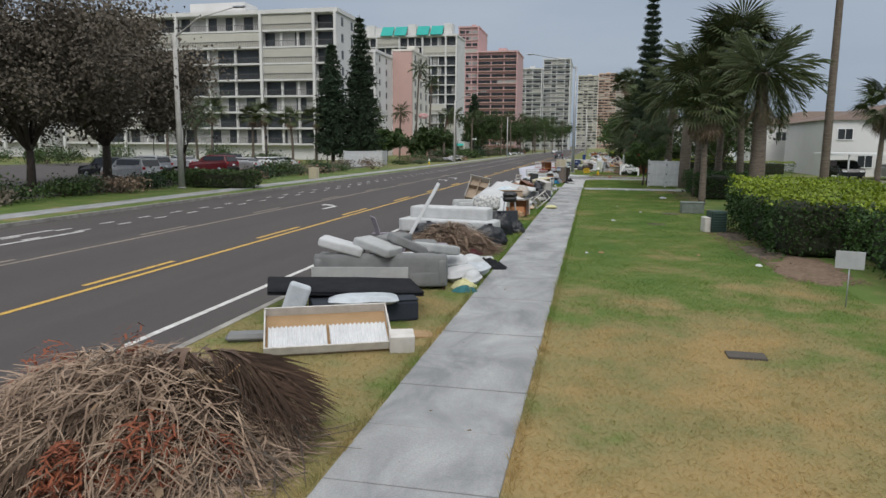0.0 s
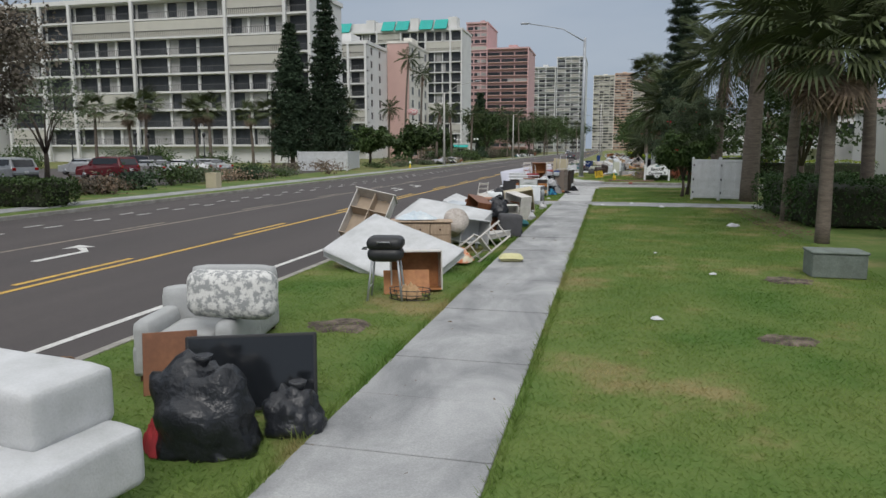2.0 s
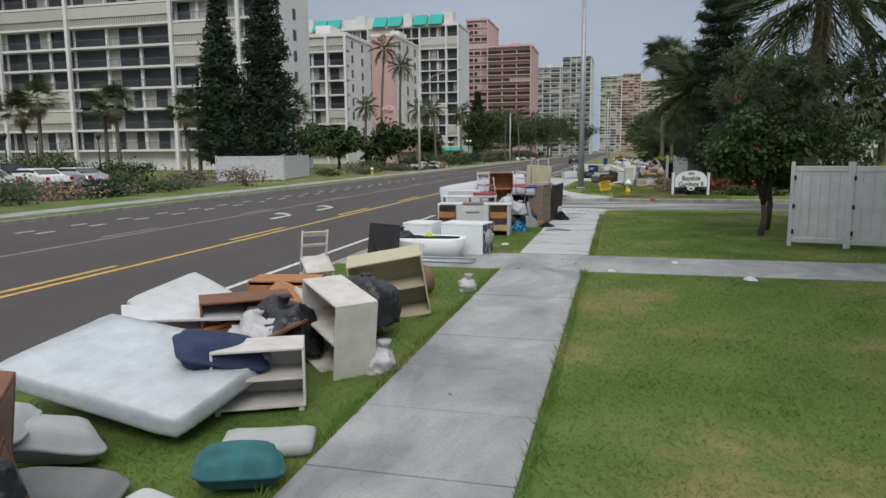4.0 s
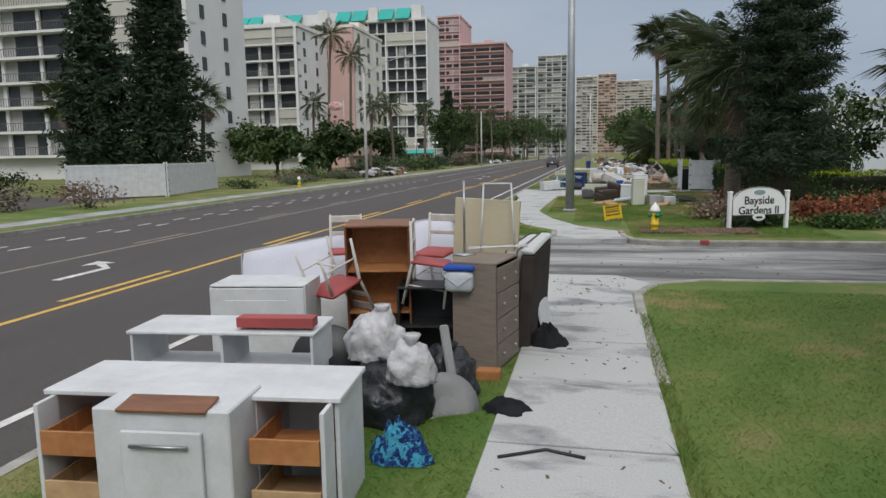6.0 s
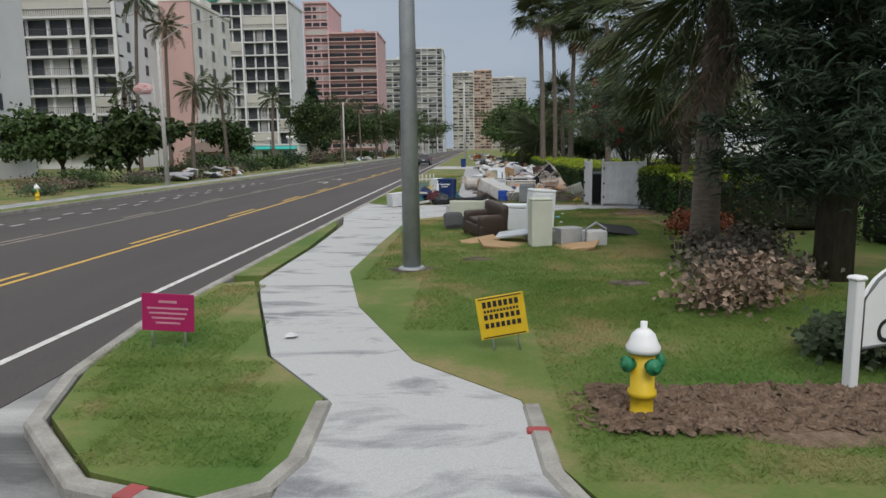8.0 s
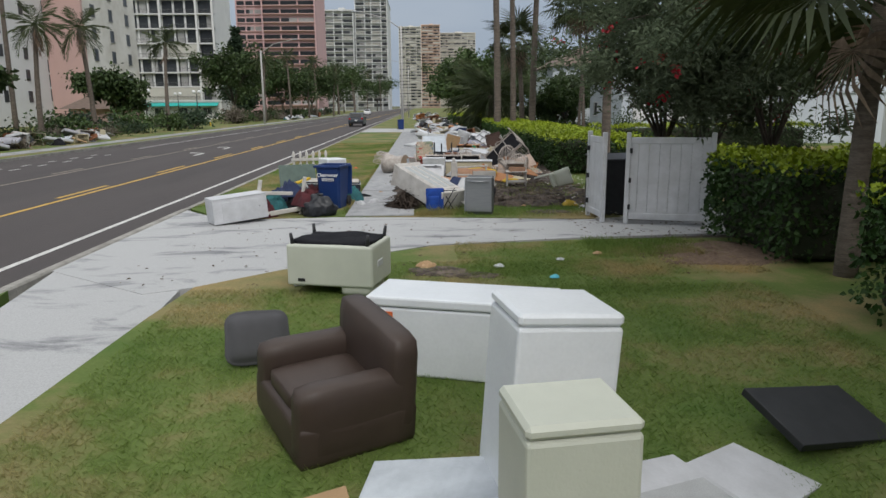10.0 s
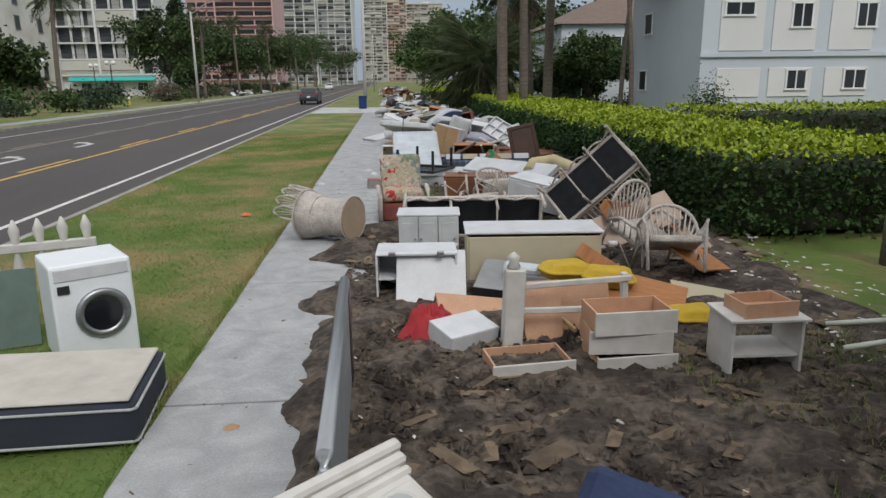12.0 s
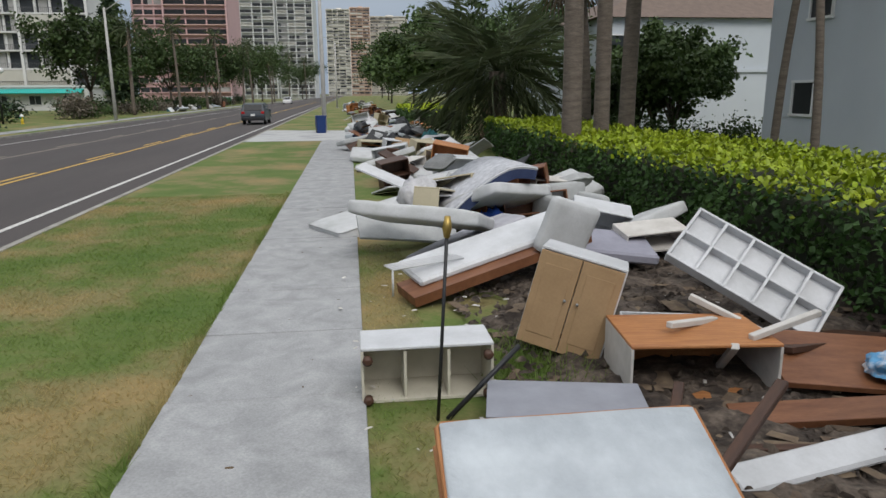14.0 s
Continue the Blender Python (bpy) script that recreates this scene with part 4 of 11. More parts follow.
def frond_mesh(L, leaflets, wid, droop, seed, llen=0.5, hang=0.5):
    """A feather palm leaf along +x with many leaflets, bending down."""
    rng = np.random.default_rng(seed)
    vs, fs = [], []
    for k in range(leaflets):
        s = 0.14 + 0.86 * k / leaflets
        x, z = L * s * (1 - 0.12 * droop * s), -droop * L * 0.55 * s * s
        le = llen * (0.35 + 1.25 * math.sin(math.pi * min(1, s * 0.92 + 0.06))) * rng.uniform(0.8, 1.1)
        for side in (-1, 1):
            a = radians(rng.uniform(28, 52))
            ex, ey, ez = x + le * math.sin(a), side * le * math.cos(a) * 0.8, z - le * hang * rng.uniform(0.5, 1.2)
            b = len(vs)
            vs += [(x, 0, z), ((x + ex) / 2 + wid, ey * 0.5, (z + ez) / 2 + 0.05 * le), (ex, ey, ez), ((x + ex) / 2 - wid, ey * 0.5, (z + ez) / 2 + 0.02 * le)]
            fs.append((b, b + 1, b + 2, b + 3))
    b = len(vs)
    for k in range(7):
        s = k / 6
        x, z = L * s * (1 - 0.12 * droop * s), -droop * L * 0.55 * s * s
        w = 0.035 * (1 - s) + 0.006
        vs += [(x, w, z), (x, -w, z + 0.01)]
    for k in range(6):
        i = b + 2 * k
        fs.append((i, i + 1, i + 3, i + 2))
    me = bpy.data.meshes.new("frond")
    me.from_pydata(vs, [], fs)
    return me


def fan_mesh(R, blades, seed):
    """A fan palm leaf: stalk along +x and radiating blades."""
    rng = np.random.default_rng(seed)
    vs, fs = [], []
    st = R * 0.8
    vs += [(0, 0.012, 0), (0, -0.012, 0), (st, 0.008, 0.02), (st, -0.008, 0.02)]
    fs.append((0, 1, 3, 2))
    for k in range(blades):
        a = radians(-115 + 230 * k / (blades - 1))
        le = R * rng.uniform(0.8, 1.05) * (0.75 + 0.25 * math.cos(a))
        w = 0.035 * R
        mx, my = st + 0.55 * le * math.cos(a), 0.55 * le * math.sin(a)
        ex, ey = st + le * math.cos(a), le * math.sin(a)
        b = len(vs)
        vs += [(st, 0, 0.02), (mx - w * math.sin(a), my + w * math.cos(a), 0.03), (ex, ey, -0.28 * le), (mx + w * math.sin(a), my - w * math.cos(a), 0.0)]
        fs.append((b, b + 1, b + 2, b + 3))
    me = bpy.data.meshes.new("fan_leaf")
    me.from_pydata(vs, [], fs)
    return me


FROND_CACHE = {}


def palm(label, x, y, h, seed=0, kind="feather", n=26, L=2.4, r=0.16, lean=0.3, name="palm_tree", dead=5, group="palms", spread=1.0):
    """A palm: ringed tapered trunk, crown of fronds, a few dry ones hanging below."""
    rr = random.Random(seed * 17 + 3)
    t = thing(name, label, "palm tree", pose(x, y, 0), group)
    az = rr.uniform(0, 6.28)
    pts, rad = [], []
    m = 10
    for k in range(m + 1):
        s = k / m
        o = lean * s * s
        pts.append((o * math.cos(az), o * math.sin(az), -0.1 + (h + 0.1) * s))
        rad.append(r * (1.25 - 0.45 * s + (0.03 if k % 2 else 0)) + (0.12 * r if k == m else 0))
    part("trunk", tube(pts, rad, 10), BARK_P, t)
    top = Vector(pts[-1])
    key = (kind, round(L, 1))
    if key not in FROND_CACHE:
        FROND_CACHE[key] = [frond_mesh(L, 30, 0.018 * L / 2.4 + 0.006, dr, 5 + i, 0.22 * L, 0.55) if kind == "feather" else fan_mesh(L, 22, 5 + i) for i, dr in enumerate((0.5, 0.9, 1.3))]
    for k in range(n):
        a = k * 2.39996 + rr.uniform(-0.2, 0.2)
        q = k / n
        el = radians(72 - 105 * q ** 0.8 * spread + rr.uniform(-10, 10))
        me = FROND_CACHE[key][min(2, int(q * 3))]
        mm = Matrix.Translation(top) @ Matrix.Rotation(a, 4, "Z") @ Matrix.Rotation(-el, 4, "Y") @ Matrix.Rotation(rr.uniform(-0.4, 0.4), 4, "X") @ Matrix.Scale(rr.uniform(0.82, 1.08), 4)
        part("frond", me, LEAF_PALM, t, m=mm)
    for k in range(dead):
        a = rr.uniform(0, 6.28)
        me = FROND_CACHE[key][2].copy()
        me.materials.clear()
        me.materials.append(FROND_DRY)
        mm = Matrix.Translation(top - Vector((0, 0, 0.15))) @ Matrix.Rotation(a, 4, "Z") @ Matrix.Rotation(radians(rr.uniform(48, 80)), 4, "Y") @ Matrix.Scale(rr.uniform(0.6, 0.85), 4)
        part("dry_frond", me, FROND_DRY, t, "dry brown hanging frond", m=mm)
    return t


def conifer(label, x, y, h, rad, seed=0, name="pine_tree", layers=22, dens=70, base=0.12, ls=0.42, thin=0.16):
    """A tiered evergreen: straight trunk, whorls of drooping boughs carrying tufts of needles."""
    rng = np.random.default_rng(seed)
    t = thing(name, label, "pine tree", pose(x, y, 0))
    part("trunk", tube([(0, 0, -0.1), (0.05, 0, h * 0.5), (0, 0, h)], [0.017 * h, 0.011 * h, 0.02], 9), BARK, t)
    pts = []
    for i in range(layers):
        bm = bmesh.new()
        s = base + (1 - base) * i / layers
        R = rad * (1 - s) ** 0.75 * (0.82 + 0.3 * rng.random()) + 0.15
        nb = 7 if s < 0.7 else 5
        for k in range(nb):
            a = 2 * math.pi * k / nb + i * 0.9 + rng.uniform(-0.25, 0.25)
            rr = R * rng.uniform(0.7, 1.12)
            e = Vector((rr * math.cos(a), rr * math.sin(a), h * s + rr * 0.06))
            add_tube(bm, [(0, 0, h * s), e * 0.6 + Vector((0, 0, h * s * 0.4 - 0.05 * rr)), e], [0.045, 0.03, 0.012], 4, False)
            m = int(dens * (0.4 + rr / rad))
            q = rng.uniform(0.18, 1.02, m)
            w = 0.24 * rr * np.sqrt(1.05 - q)
            off = rng.normal(size=(m, 3)) * np.stack([w, w, w * 0.35 + 0.05], 1)
            px = q[:, None] * np.array([[e.x, e.y, 0]]) + np.stack([0 * q, 0 * q, h * s - 0.10 * rr * np.sin(math.pi * q) + 0.06 * rr * q], 1) + off
            pts.append(px)
        part("bough_whorl", bm, BARK, t)
    part("foliage", leaf_cloud(np.concatenate(pts), ls, seed + 1, 0.15, thin), LEAF_DK, t)
    return t


def tree(label, x, y, h, rad, seed=0, leaf=None, n=5200, ls=0.16, name="tree", cz=0.62, sq=0.75, flowers=0, trunk=0.2, sparse=0.0, category="tree", limbs=7, aspect=0.4):
    """A broadleaf tree: forked trunk, limbs, an uneven crown of leaf clumps with gaps."""
    rng = np.random.default_rng(seed)
    t = thing(name, label, category, pose(x, y, 0))
    bm = bmesh.new()
    fork = h * 0.25
    add_tube(bm, [(0, 0, -0.1), (0.08, 0.02, fork * 0.6), (0.05, 0.05, fork)], [trunk * 1.3, trunk, trunk * 0.85], 9)
    centres = []
    for k in range(limbs):
        a = 2 * math.pi * k / limbs + rng.uniform(-0.4, 0.4)
        rr = rad * rng.uniform(0.35, 0.8)
        e = Vector((rr * math.cos(a), rr * math.sin(a), h * rng.uniform(0.5, 0.9)))
        mid = Vector((e.x * 0.4, e.y * 0.4, (fork + e.z) / 2 + 0.2))
        add_tube(bm, [(0.05, 0.05, fork - 0.05), mid, e], [trunk * 0.55, trunk * 0.33, trunk * 0.1], 6)
        for j in range(4):
            b = rng.uniform(0, 6.28)
            e2 = e + Vector((math.cos(b), math.sin(b), rng.uniform(-0.4, 0.9))) * rad * rng.uniform(0.2, 0.45)
            add_tube(bm, [mid * 0.3 + e * 0.7, (e + e2) / 2, e2], [trunk * 0.16, trunk * 0.1, 0.012], 4)
            centres.append(e2)
        centres.append(e)
    part("trunk", bm, BARK, t)
    pts = []
    for _ in range(int(44 + rad * 8)):
        c = centres[rng.integers(len(centres))]
        d = rng.normal(size=3) * np.array([rad * 0.26, rad * 0.26, h * 0.10])
        centres_c = np.array([c.x, c.y, c.z]) + d
        m = int(n / (44 + rad * 8))
        g = rng.normal(size=(m, 3)) * np.array([1, 1, 0.75]) * rad * rng.uniform(0.07, 0.17)
        pts.append(centres_c + g)
    pts = np.concatenate(pts)
    pts[:, 2] = np.maximum(pts[:, 2], h * 0.12)
    part("crown", leaf_cloud(pts, ls, seed + 5, 0.3, aspect), leaf or LEAF, t)
    if flowers:
        fp = pts[rng.integers(len(pts), size=flowers * 6)].reshape(flowers, 6, 3)
        fp = (fp[:, :1] + rng.normal(size=(flowers, 14, 3)) * 0.06).reshape(-1, 3)
        part("blossom", leaf_cloud(fp, ls * 0.5, seed + 9, 0.0, 0.6), FLOWER, t, "red blossom")
    return t


def hedge(label, x0, x1, y0, y1, h, seed=0, n=9000, ls=0.075, tips=0.35, name="hedge", leaf=None, tipmat=None, wob=0.12):
    """A clipped hedge: near-black filler for its shaded inside and a skin of leaves, bright young tips on top."""
    rng = np.random.default_rng(seed)
    t = thing(name, label, "hedge", pose((x0 + x1) / 2, (y0 + y1) / 2, 0))
    w, d = x1 - x0, y1 - y0
    # Added solid filler; its near-black colour stands for shade between the leaves.
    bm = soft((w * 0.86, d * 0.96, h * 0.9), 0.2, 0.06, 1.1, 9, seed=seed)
    part("woody_core", bm, mat("hedge_inner_dark", (0.014, 0.022, 0.009), 0.95, (0.03, 0.028, 0.018), 5, 0.5, bump=0.8, bscale=12), t)
    side = int(n * 0.62)
    a = rng.uniform(0, 1, (side, 2))
    per = 2 * (w + d)
    s = a[:, 0] * per
    p = np.zeros((side, 3))
    nrm = np.zeros((side, 2))
    for i, (lo, ln, f) in enumerate(((0, w, 0), (w, d, 1), (w + d, w, 2), (2 * w + d, d, 3))):
        k = (s >= lo) & (s < lo + ln)
        q = (s[k] - lo)
        if f == 0:
            p[k, 0], p[k, 1], nrm[k, 1] = -w / 2 + q, -d / 2, -1
        elif f == 1:
            p[k, 0], p[k, 1], nrm[k, 0] = w / 2, -d / 2 + q, 1
        elif f == 2:
            p[k, 0], p[k, 1], nrm[k, 1] = w / 2 - q, d / 2, 1
        else:
            p[k, 0], p[k, 1], nrm[k, 0] = -w / 2, d / 2 - q, -1
    p[:, 2] = h * (0.04 + 0.96 * a[:, 1] ** 0.8)

    def wave(u, v):
        return np.sin(u * 2.3 + seed) * 0.5 + np.sin(v * 3.7 + u * 1.1) * 0.3 + np.sin(u * 6.1 + v * 5.3) * 0.25
    b = wave(p[:, 0] + p[:, 1], p[:, 2] * 2)
    out = wob * b - 0.10 * (p[:, 2] < 0.35 * h) * rng.random(side) + rng.normal(size=side) * 0.05
    p[:, 0] += nrm[:, 0] * out
    p[:, 1] += nrm[:, 1] * out
    p[:, 2] += rng.normal(size=side) * 0.03
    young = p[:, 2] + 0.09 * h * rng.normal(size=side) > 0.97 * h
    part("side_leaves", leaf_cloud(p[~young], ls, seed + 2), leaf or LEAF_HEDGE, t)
    m = n - side
    top = np.stack([rng.uniform(-w / 2, w / 2, m), rng.uniform(-d / 2, d / 2, m), np.zeros(m)], 1)
    top[:, 2] = h + wob * 0.8 * wave(top[:, 0] * 1.3, top[:, 1] * 1.3) + rng.normal(size=m) * 0.035
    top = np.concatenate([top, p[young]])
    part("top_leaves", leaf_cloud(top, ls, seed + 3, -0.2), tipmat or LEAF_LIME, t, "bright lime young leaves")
    return t


def shrub(label, x, y, w, d, h, seed=0, n=900, ls=0.09, leaf=None, name="shrub", flowers=0):
    rng = np.random.default_rng(seed)
    t = thing(name, label, "shrub", pose(x, y, 0), "shrubs")
    pts = []
    bm = bmesh.new()
    for k in range(9):
        a, q = rng.uniform(0, 6.28), math.sqrt(rng.random())
        e = np.array([w / 2 * q * math.cos(a), d / 2 * q * math.sin(a), h * rng.uniform(0.45, 0.95)])
        add_tube(bm, [(0, 0, -0.03), (e[0] * 0.5, e[1] * 0.5, e[2] * 0.6), tuple(e)], [0.03, 0.02, 0.006], 4, False)
        pts.append(e * np.array([1, 1, 0.72]) + rng.normal(size=(n // 9, 3)) * np.array([w * 0.17, d * 0.17, h * 0.2]))
    pts = np.concatenate(pts)
    pts[:, 2] = np.maximum(pts[:, 2], 0.03)
    part("stems", bm, BARK, t)
    part("leaves", leaf_cloud(pts, ls, seed + 1), leaf or LEAF, t)
    if flowers:
        fp = pts[rng.integers(len(pts), size=flowers)]
        fp = (fp[:, None] + rng.normal(size=(flowers, 10, 3)) * 0.05).reshape(-1, 3)
        part("blossom", leaf_cloud(fp, 0.06, seed + 4, 0.0, 0.6), FLOWER, t, "red blossom")
    return t

# ---- ground, road, walks ----
slab("ground", rect(-2500, 2500, -800, 4500), -0.2, 0.5, mat("far_ground", (0.07, 0.085, 0.035), 0.95, (0.12, 0.11, 0.06), 0.08, 0.5), label="flat ground of dull grass reaching the horizon", category="ground")
slab("road", rect(-18.6, -4.25, -80, 900), -0.12, 0.3, ASPHALT, label="dark grey asphalt road with worn lane lines", category="road")
slab("lawn_right", [(-4.12, -60), (60, -60), (60, 50.4), (7.7, 50.2), (2.3, 49.95), (1.4, 49.6), (0.95, 48.7), (0.88, 47.0), (-3.0, 47.0), (-3.8, 46.6), (-4.12, 45.6)], 0.0, 0.3, GRASS, label="lawn of green and straw-coloured grass", category="lawn")
slab("lawn_left", rect(-400, -18.75, -80, 900), 0.0, 0.3, GRASS, label="grass verge on the far side of the road", category="lawn")
slab("sidewalk_far", rect(-21.3, -19.9, -80, 900), 0.016, 0.2, WALK, label="pale concrete sidewalk across the road", category="sidewalk")
slab("kerb_far", rect(-18.75, -18.6, -80, 900), 0.02, 0.3, KERB, label="grey concrete kerb across the road", category="kerb")
slab("kerb_near", rect(-4.25, -4.12, -60, 45.6), 0.01, 0.3, KERB, label="grey concrete kerb beside the verge", category="kerb")
slab("side_street", [(-4.25, 44.5), (60, 44.5), (60, 58), (1.5, 58), (-0.8, 58), (-3.6, 58.5), (-4.25, 62)], -0.13, 0.2, STREET, label="side street streaked with pale dried sand", category="road")
slab("lawn_corner", [(1.08, 56.6), (1.3, 56.05), (1.9, 55.7), (7.7, 55.85), (60, 56.4), (60, 77.8), (4.2, 77.7), (1.6, 77.3), (-0.3, 76.0), (-1.66, 74.7), (-1.76, 73.38), (-1.91, 68.39), (-1.97, 64.93), (-1.31, 61.94), (-0.26, 59.26), (0.86, 58.03)], 0.0, 0.3, GRASS, label="corner lawn of patchy green grass", category="lawn")
slab("lawn_island", [(-0.98, 56.43), (-1.46, 56.15), (-2.45, 56.52), (-3.4, 57.58), (-3.81, 58.87), (-4.13, 61.31), (-4.13, 63.76), (-3.57, 64.0), (-3.01, 62.42), (-1.98, 59.44), (-1.02, 58.05)], 0.0, 0.3, GRASS, label="small kerbed grass island by the ramp", category="lawn")
slab("ramp_path", [(-0.98, 55.99), (1.05, 56.02), (0.91, 57.98), (-0.21, 59.26), (-1.26, 61.94), (-1.92, 64.94), (-1.87, 68.4), (-1.72, 73.39), (-1.9, 75.5), (-4.2, 76.5), (-3.65, 73.23), (-3.47, 68.3), (-3.48, 64.01), (-2.96, 62.42), (-1.93, 59.44), (-0.97, 58.05)], -0.012, 0.25, WALK2, label="winding concrete path covered by pale sand", category="path")
slab("verge_pole", [(-4.13, 64.52), (-3.57, 64.54), (-3.57, 68.29), (-3.84, 73.21), (-4.12, 74.69)], 0.0, 0.25, GRASS, label="thin strip of grass beside the kerb", category="lawn")
slab("driveway_far", [(-4.25, 75.9), (-2.24, 74.4), (-1.66, 74.7), (-0.29, 76.0), (1.63, 77.4), (4.24, 77.9), (8.14, 78.3), (9.2, 81.25), (4.98, 79.95), (1.1, 80.5), (-0.5, 80.61), (-2.83, 80.4), (-4.25, 82.1)], -0.004, 0.2, WALK2, label="concrete driveway dusted with pale sand", category="driveway")
slab("lawn_beyond", [(-4.12, 82.2), (-2.83, 80.5), (-0.5, 80.7), (1.1, 80.6), (4.98, 80.05), (60, 81.5), (60, 900), (-4.12, 900)], -0.006, 0.3, GRASS, label="long lawn and verge beyond the driveway", category="lawn")
slab("soil_strip", rect(5.0, 60, 77.5, 81.8), -0.05, 0.2, SOIL, label="strip of bare soil by the enclosure", category="soil")
slab("kerb_beyond", rect(-4.25, -4.12, 82.0, 900), 0.01, 0.3, KERB, label="grey concrete kerb along the long verge", category="kerb")
slab("driveway_near", rect(-4.1, 8.0, 35.55, 37.55), 0.008, 0.2, WALK, label="concrete driveway crossing the verge to the gate", category="driveway")
def soil_field(name, label, x0, x1, y0, y1, edge, hgt, seed, cell=0.11):
    """Churned soil: an uneven sheet whose rim sinks below the turf along a wandering line."""
    nx, ny = int((x1 - x0) / cell), int((y1 - y0) / cell)
    vs, fs = [], []
    for j in range(ny + 1):
        for i in range(nx + 1):
            x, y = x0 + i * cell, y0 + j * cell
            q = Vector((x, y, seed))
            d = min(x - x0, x1 - x, y - y0, y1 - y) + edge * noise.noise(q * 0.8) + 0.3 * noise.noise(q * 2.6)
            k = max(-1.0, min(1.0, (d - edge * 0.5) / 0.35))
            z = -0.035 + 0.07 * k + (k > 0) * k * hgt * (0.5 + noise.noise(q * 1.7) + 0.7 * noise.noise(q * 4.3) + 0.5 * noise.noise(q * 9.0))
            vs.append((x, y, z))
    for j in range(ny):
        for i in range(nx):
            a = j * (nx + 1) + i
            fs.append((a, a + 1, a + nx + 2, a + nx + 1))
    me = bpy.data.meshes.new(name)
    me.from_pydata(vs, [], fs)
    return tagged(part(name, me, SOIL), label, "soil", kind="structure")


slab("parking_lot", rect(-70, -26.5, 18, 74), 0.012, 0.2, ASPHALT, label="asphalt car park across the road", category="car park")
soil_field("soil_near", "churned dark soil strewn with debris", 0.3, 6.6, 81.7, 92.0, 0.5, 0.085, 3)
soil_field("soil_far", "dark soil under the long debris pile", 2.0, 7.6, 90.5, 105.0, 0.6, 0.08, 7)

def kerb_run(name, pts, w, top, label):
    """A kerb with a rounded top that follows a line."""
    bm = bmesh.new()
    prev = None
    n = len(pts)
    for k, (x, y) in enumerate(pts):
        a, b = Vector(pts[max(k - 1, 0)]), Vector(pts[min(k + 1, n - 1)])
        d = (b - a).normalized()
        o = Vector((-d.y, d.x))
        ring = []
        for s, z in ((-0.5, -0.3), (-0.5, top - 0.03), (-0.36, top), (0.36, top), (0.5, top - 0.03), (0.5, -0.3)):
            q = Vector((x, y)) + o * (s * w)
            ring.append(bm.verts.new((q.x, q.y, z)))
        if prev:
            for i in range(5):
                bm.faces.new((prev[i], prev[i + 1], ring[i + 1], ring[i]))
        else:
            bm.faces.new(ring[::-1])
        prev = ring
    bm.faces.new(prev)
    bmesh.ops.recalc_face_normals(bm, faces=bm.faces)
    return tagged(part(name, bm, KERB), label, "kerb", kind="structure")


def sidewalk(name, x0, x1, y0, y1, material, label, step=1.52):
    """A walk of separate panels with recessed joints over a bed."""
    bed = slab(name, rect(x0 + 0.01, x1 - 0.01, y0, y1), -0.02 + 0.02, 0.2, material, label=label, category="sidewalk")
    n = max(1, round((y1 - y0) / step))
    d = (y1 - y0) / n
    me = None
    for k in range(n):
        if me is None:
            bm = box((x1 - x0, d - 0.018, 0.03), (0, 0, 0), None, 0.006)
            ob = part("panel", bm, material, bed)
            me = ob.data
        else:
            ob = part("panel", me, material, bed)
        ob.matrix_basis = pose((x0 + x1) / 2, y0 + (k + 0.5) * d, 0.006 + 0.004 * math.sin(k * 2.7), 0.12 * math.sin(k * 1.7), 0.1 * math.cos(k * 3.1), 0)
    return bed


# ---- buildings ----
WIN_FRAME = mat("window_frame_paint", (0.20, 0.20, 0.20), 0.6, (0.15, 0.15, 0.15), 0.5, 0.4)


def window_mesh(w, h, n, drawn=()):
    """A glazed front: one frame with n recessed panes, some with their curtains drawn."""
    bm = bmesh.new()
    xs = [-w / 2 + w * k / n for k in range(n + 1)]
    lo = [bm.verts.new((x, 0, 0.16)) for x in xs]
    hi = [bm.verts.new((x, 0, 0.16 + h)) for x in xs]
    fs = [bm.faces.new((lo[k], lo[k + 1], hi[k + 1], hi[k])) for k in range(n)]
    r = bmesh.ops.inset_individual(bm, faces=fs, thickness=0.06, depth=-0.05)
    for k, f in enumerate(fs):
        f.material_index = 2 if k in drawn else 1
    me = bpy.data.meshes.new("window")
    bm.to_mesh(me)
    bm.free()
    return me


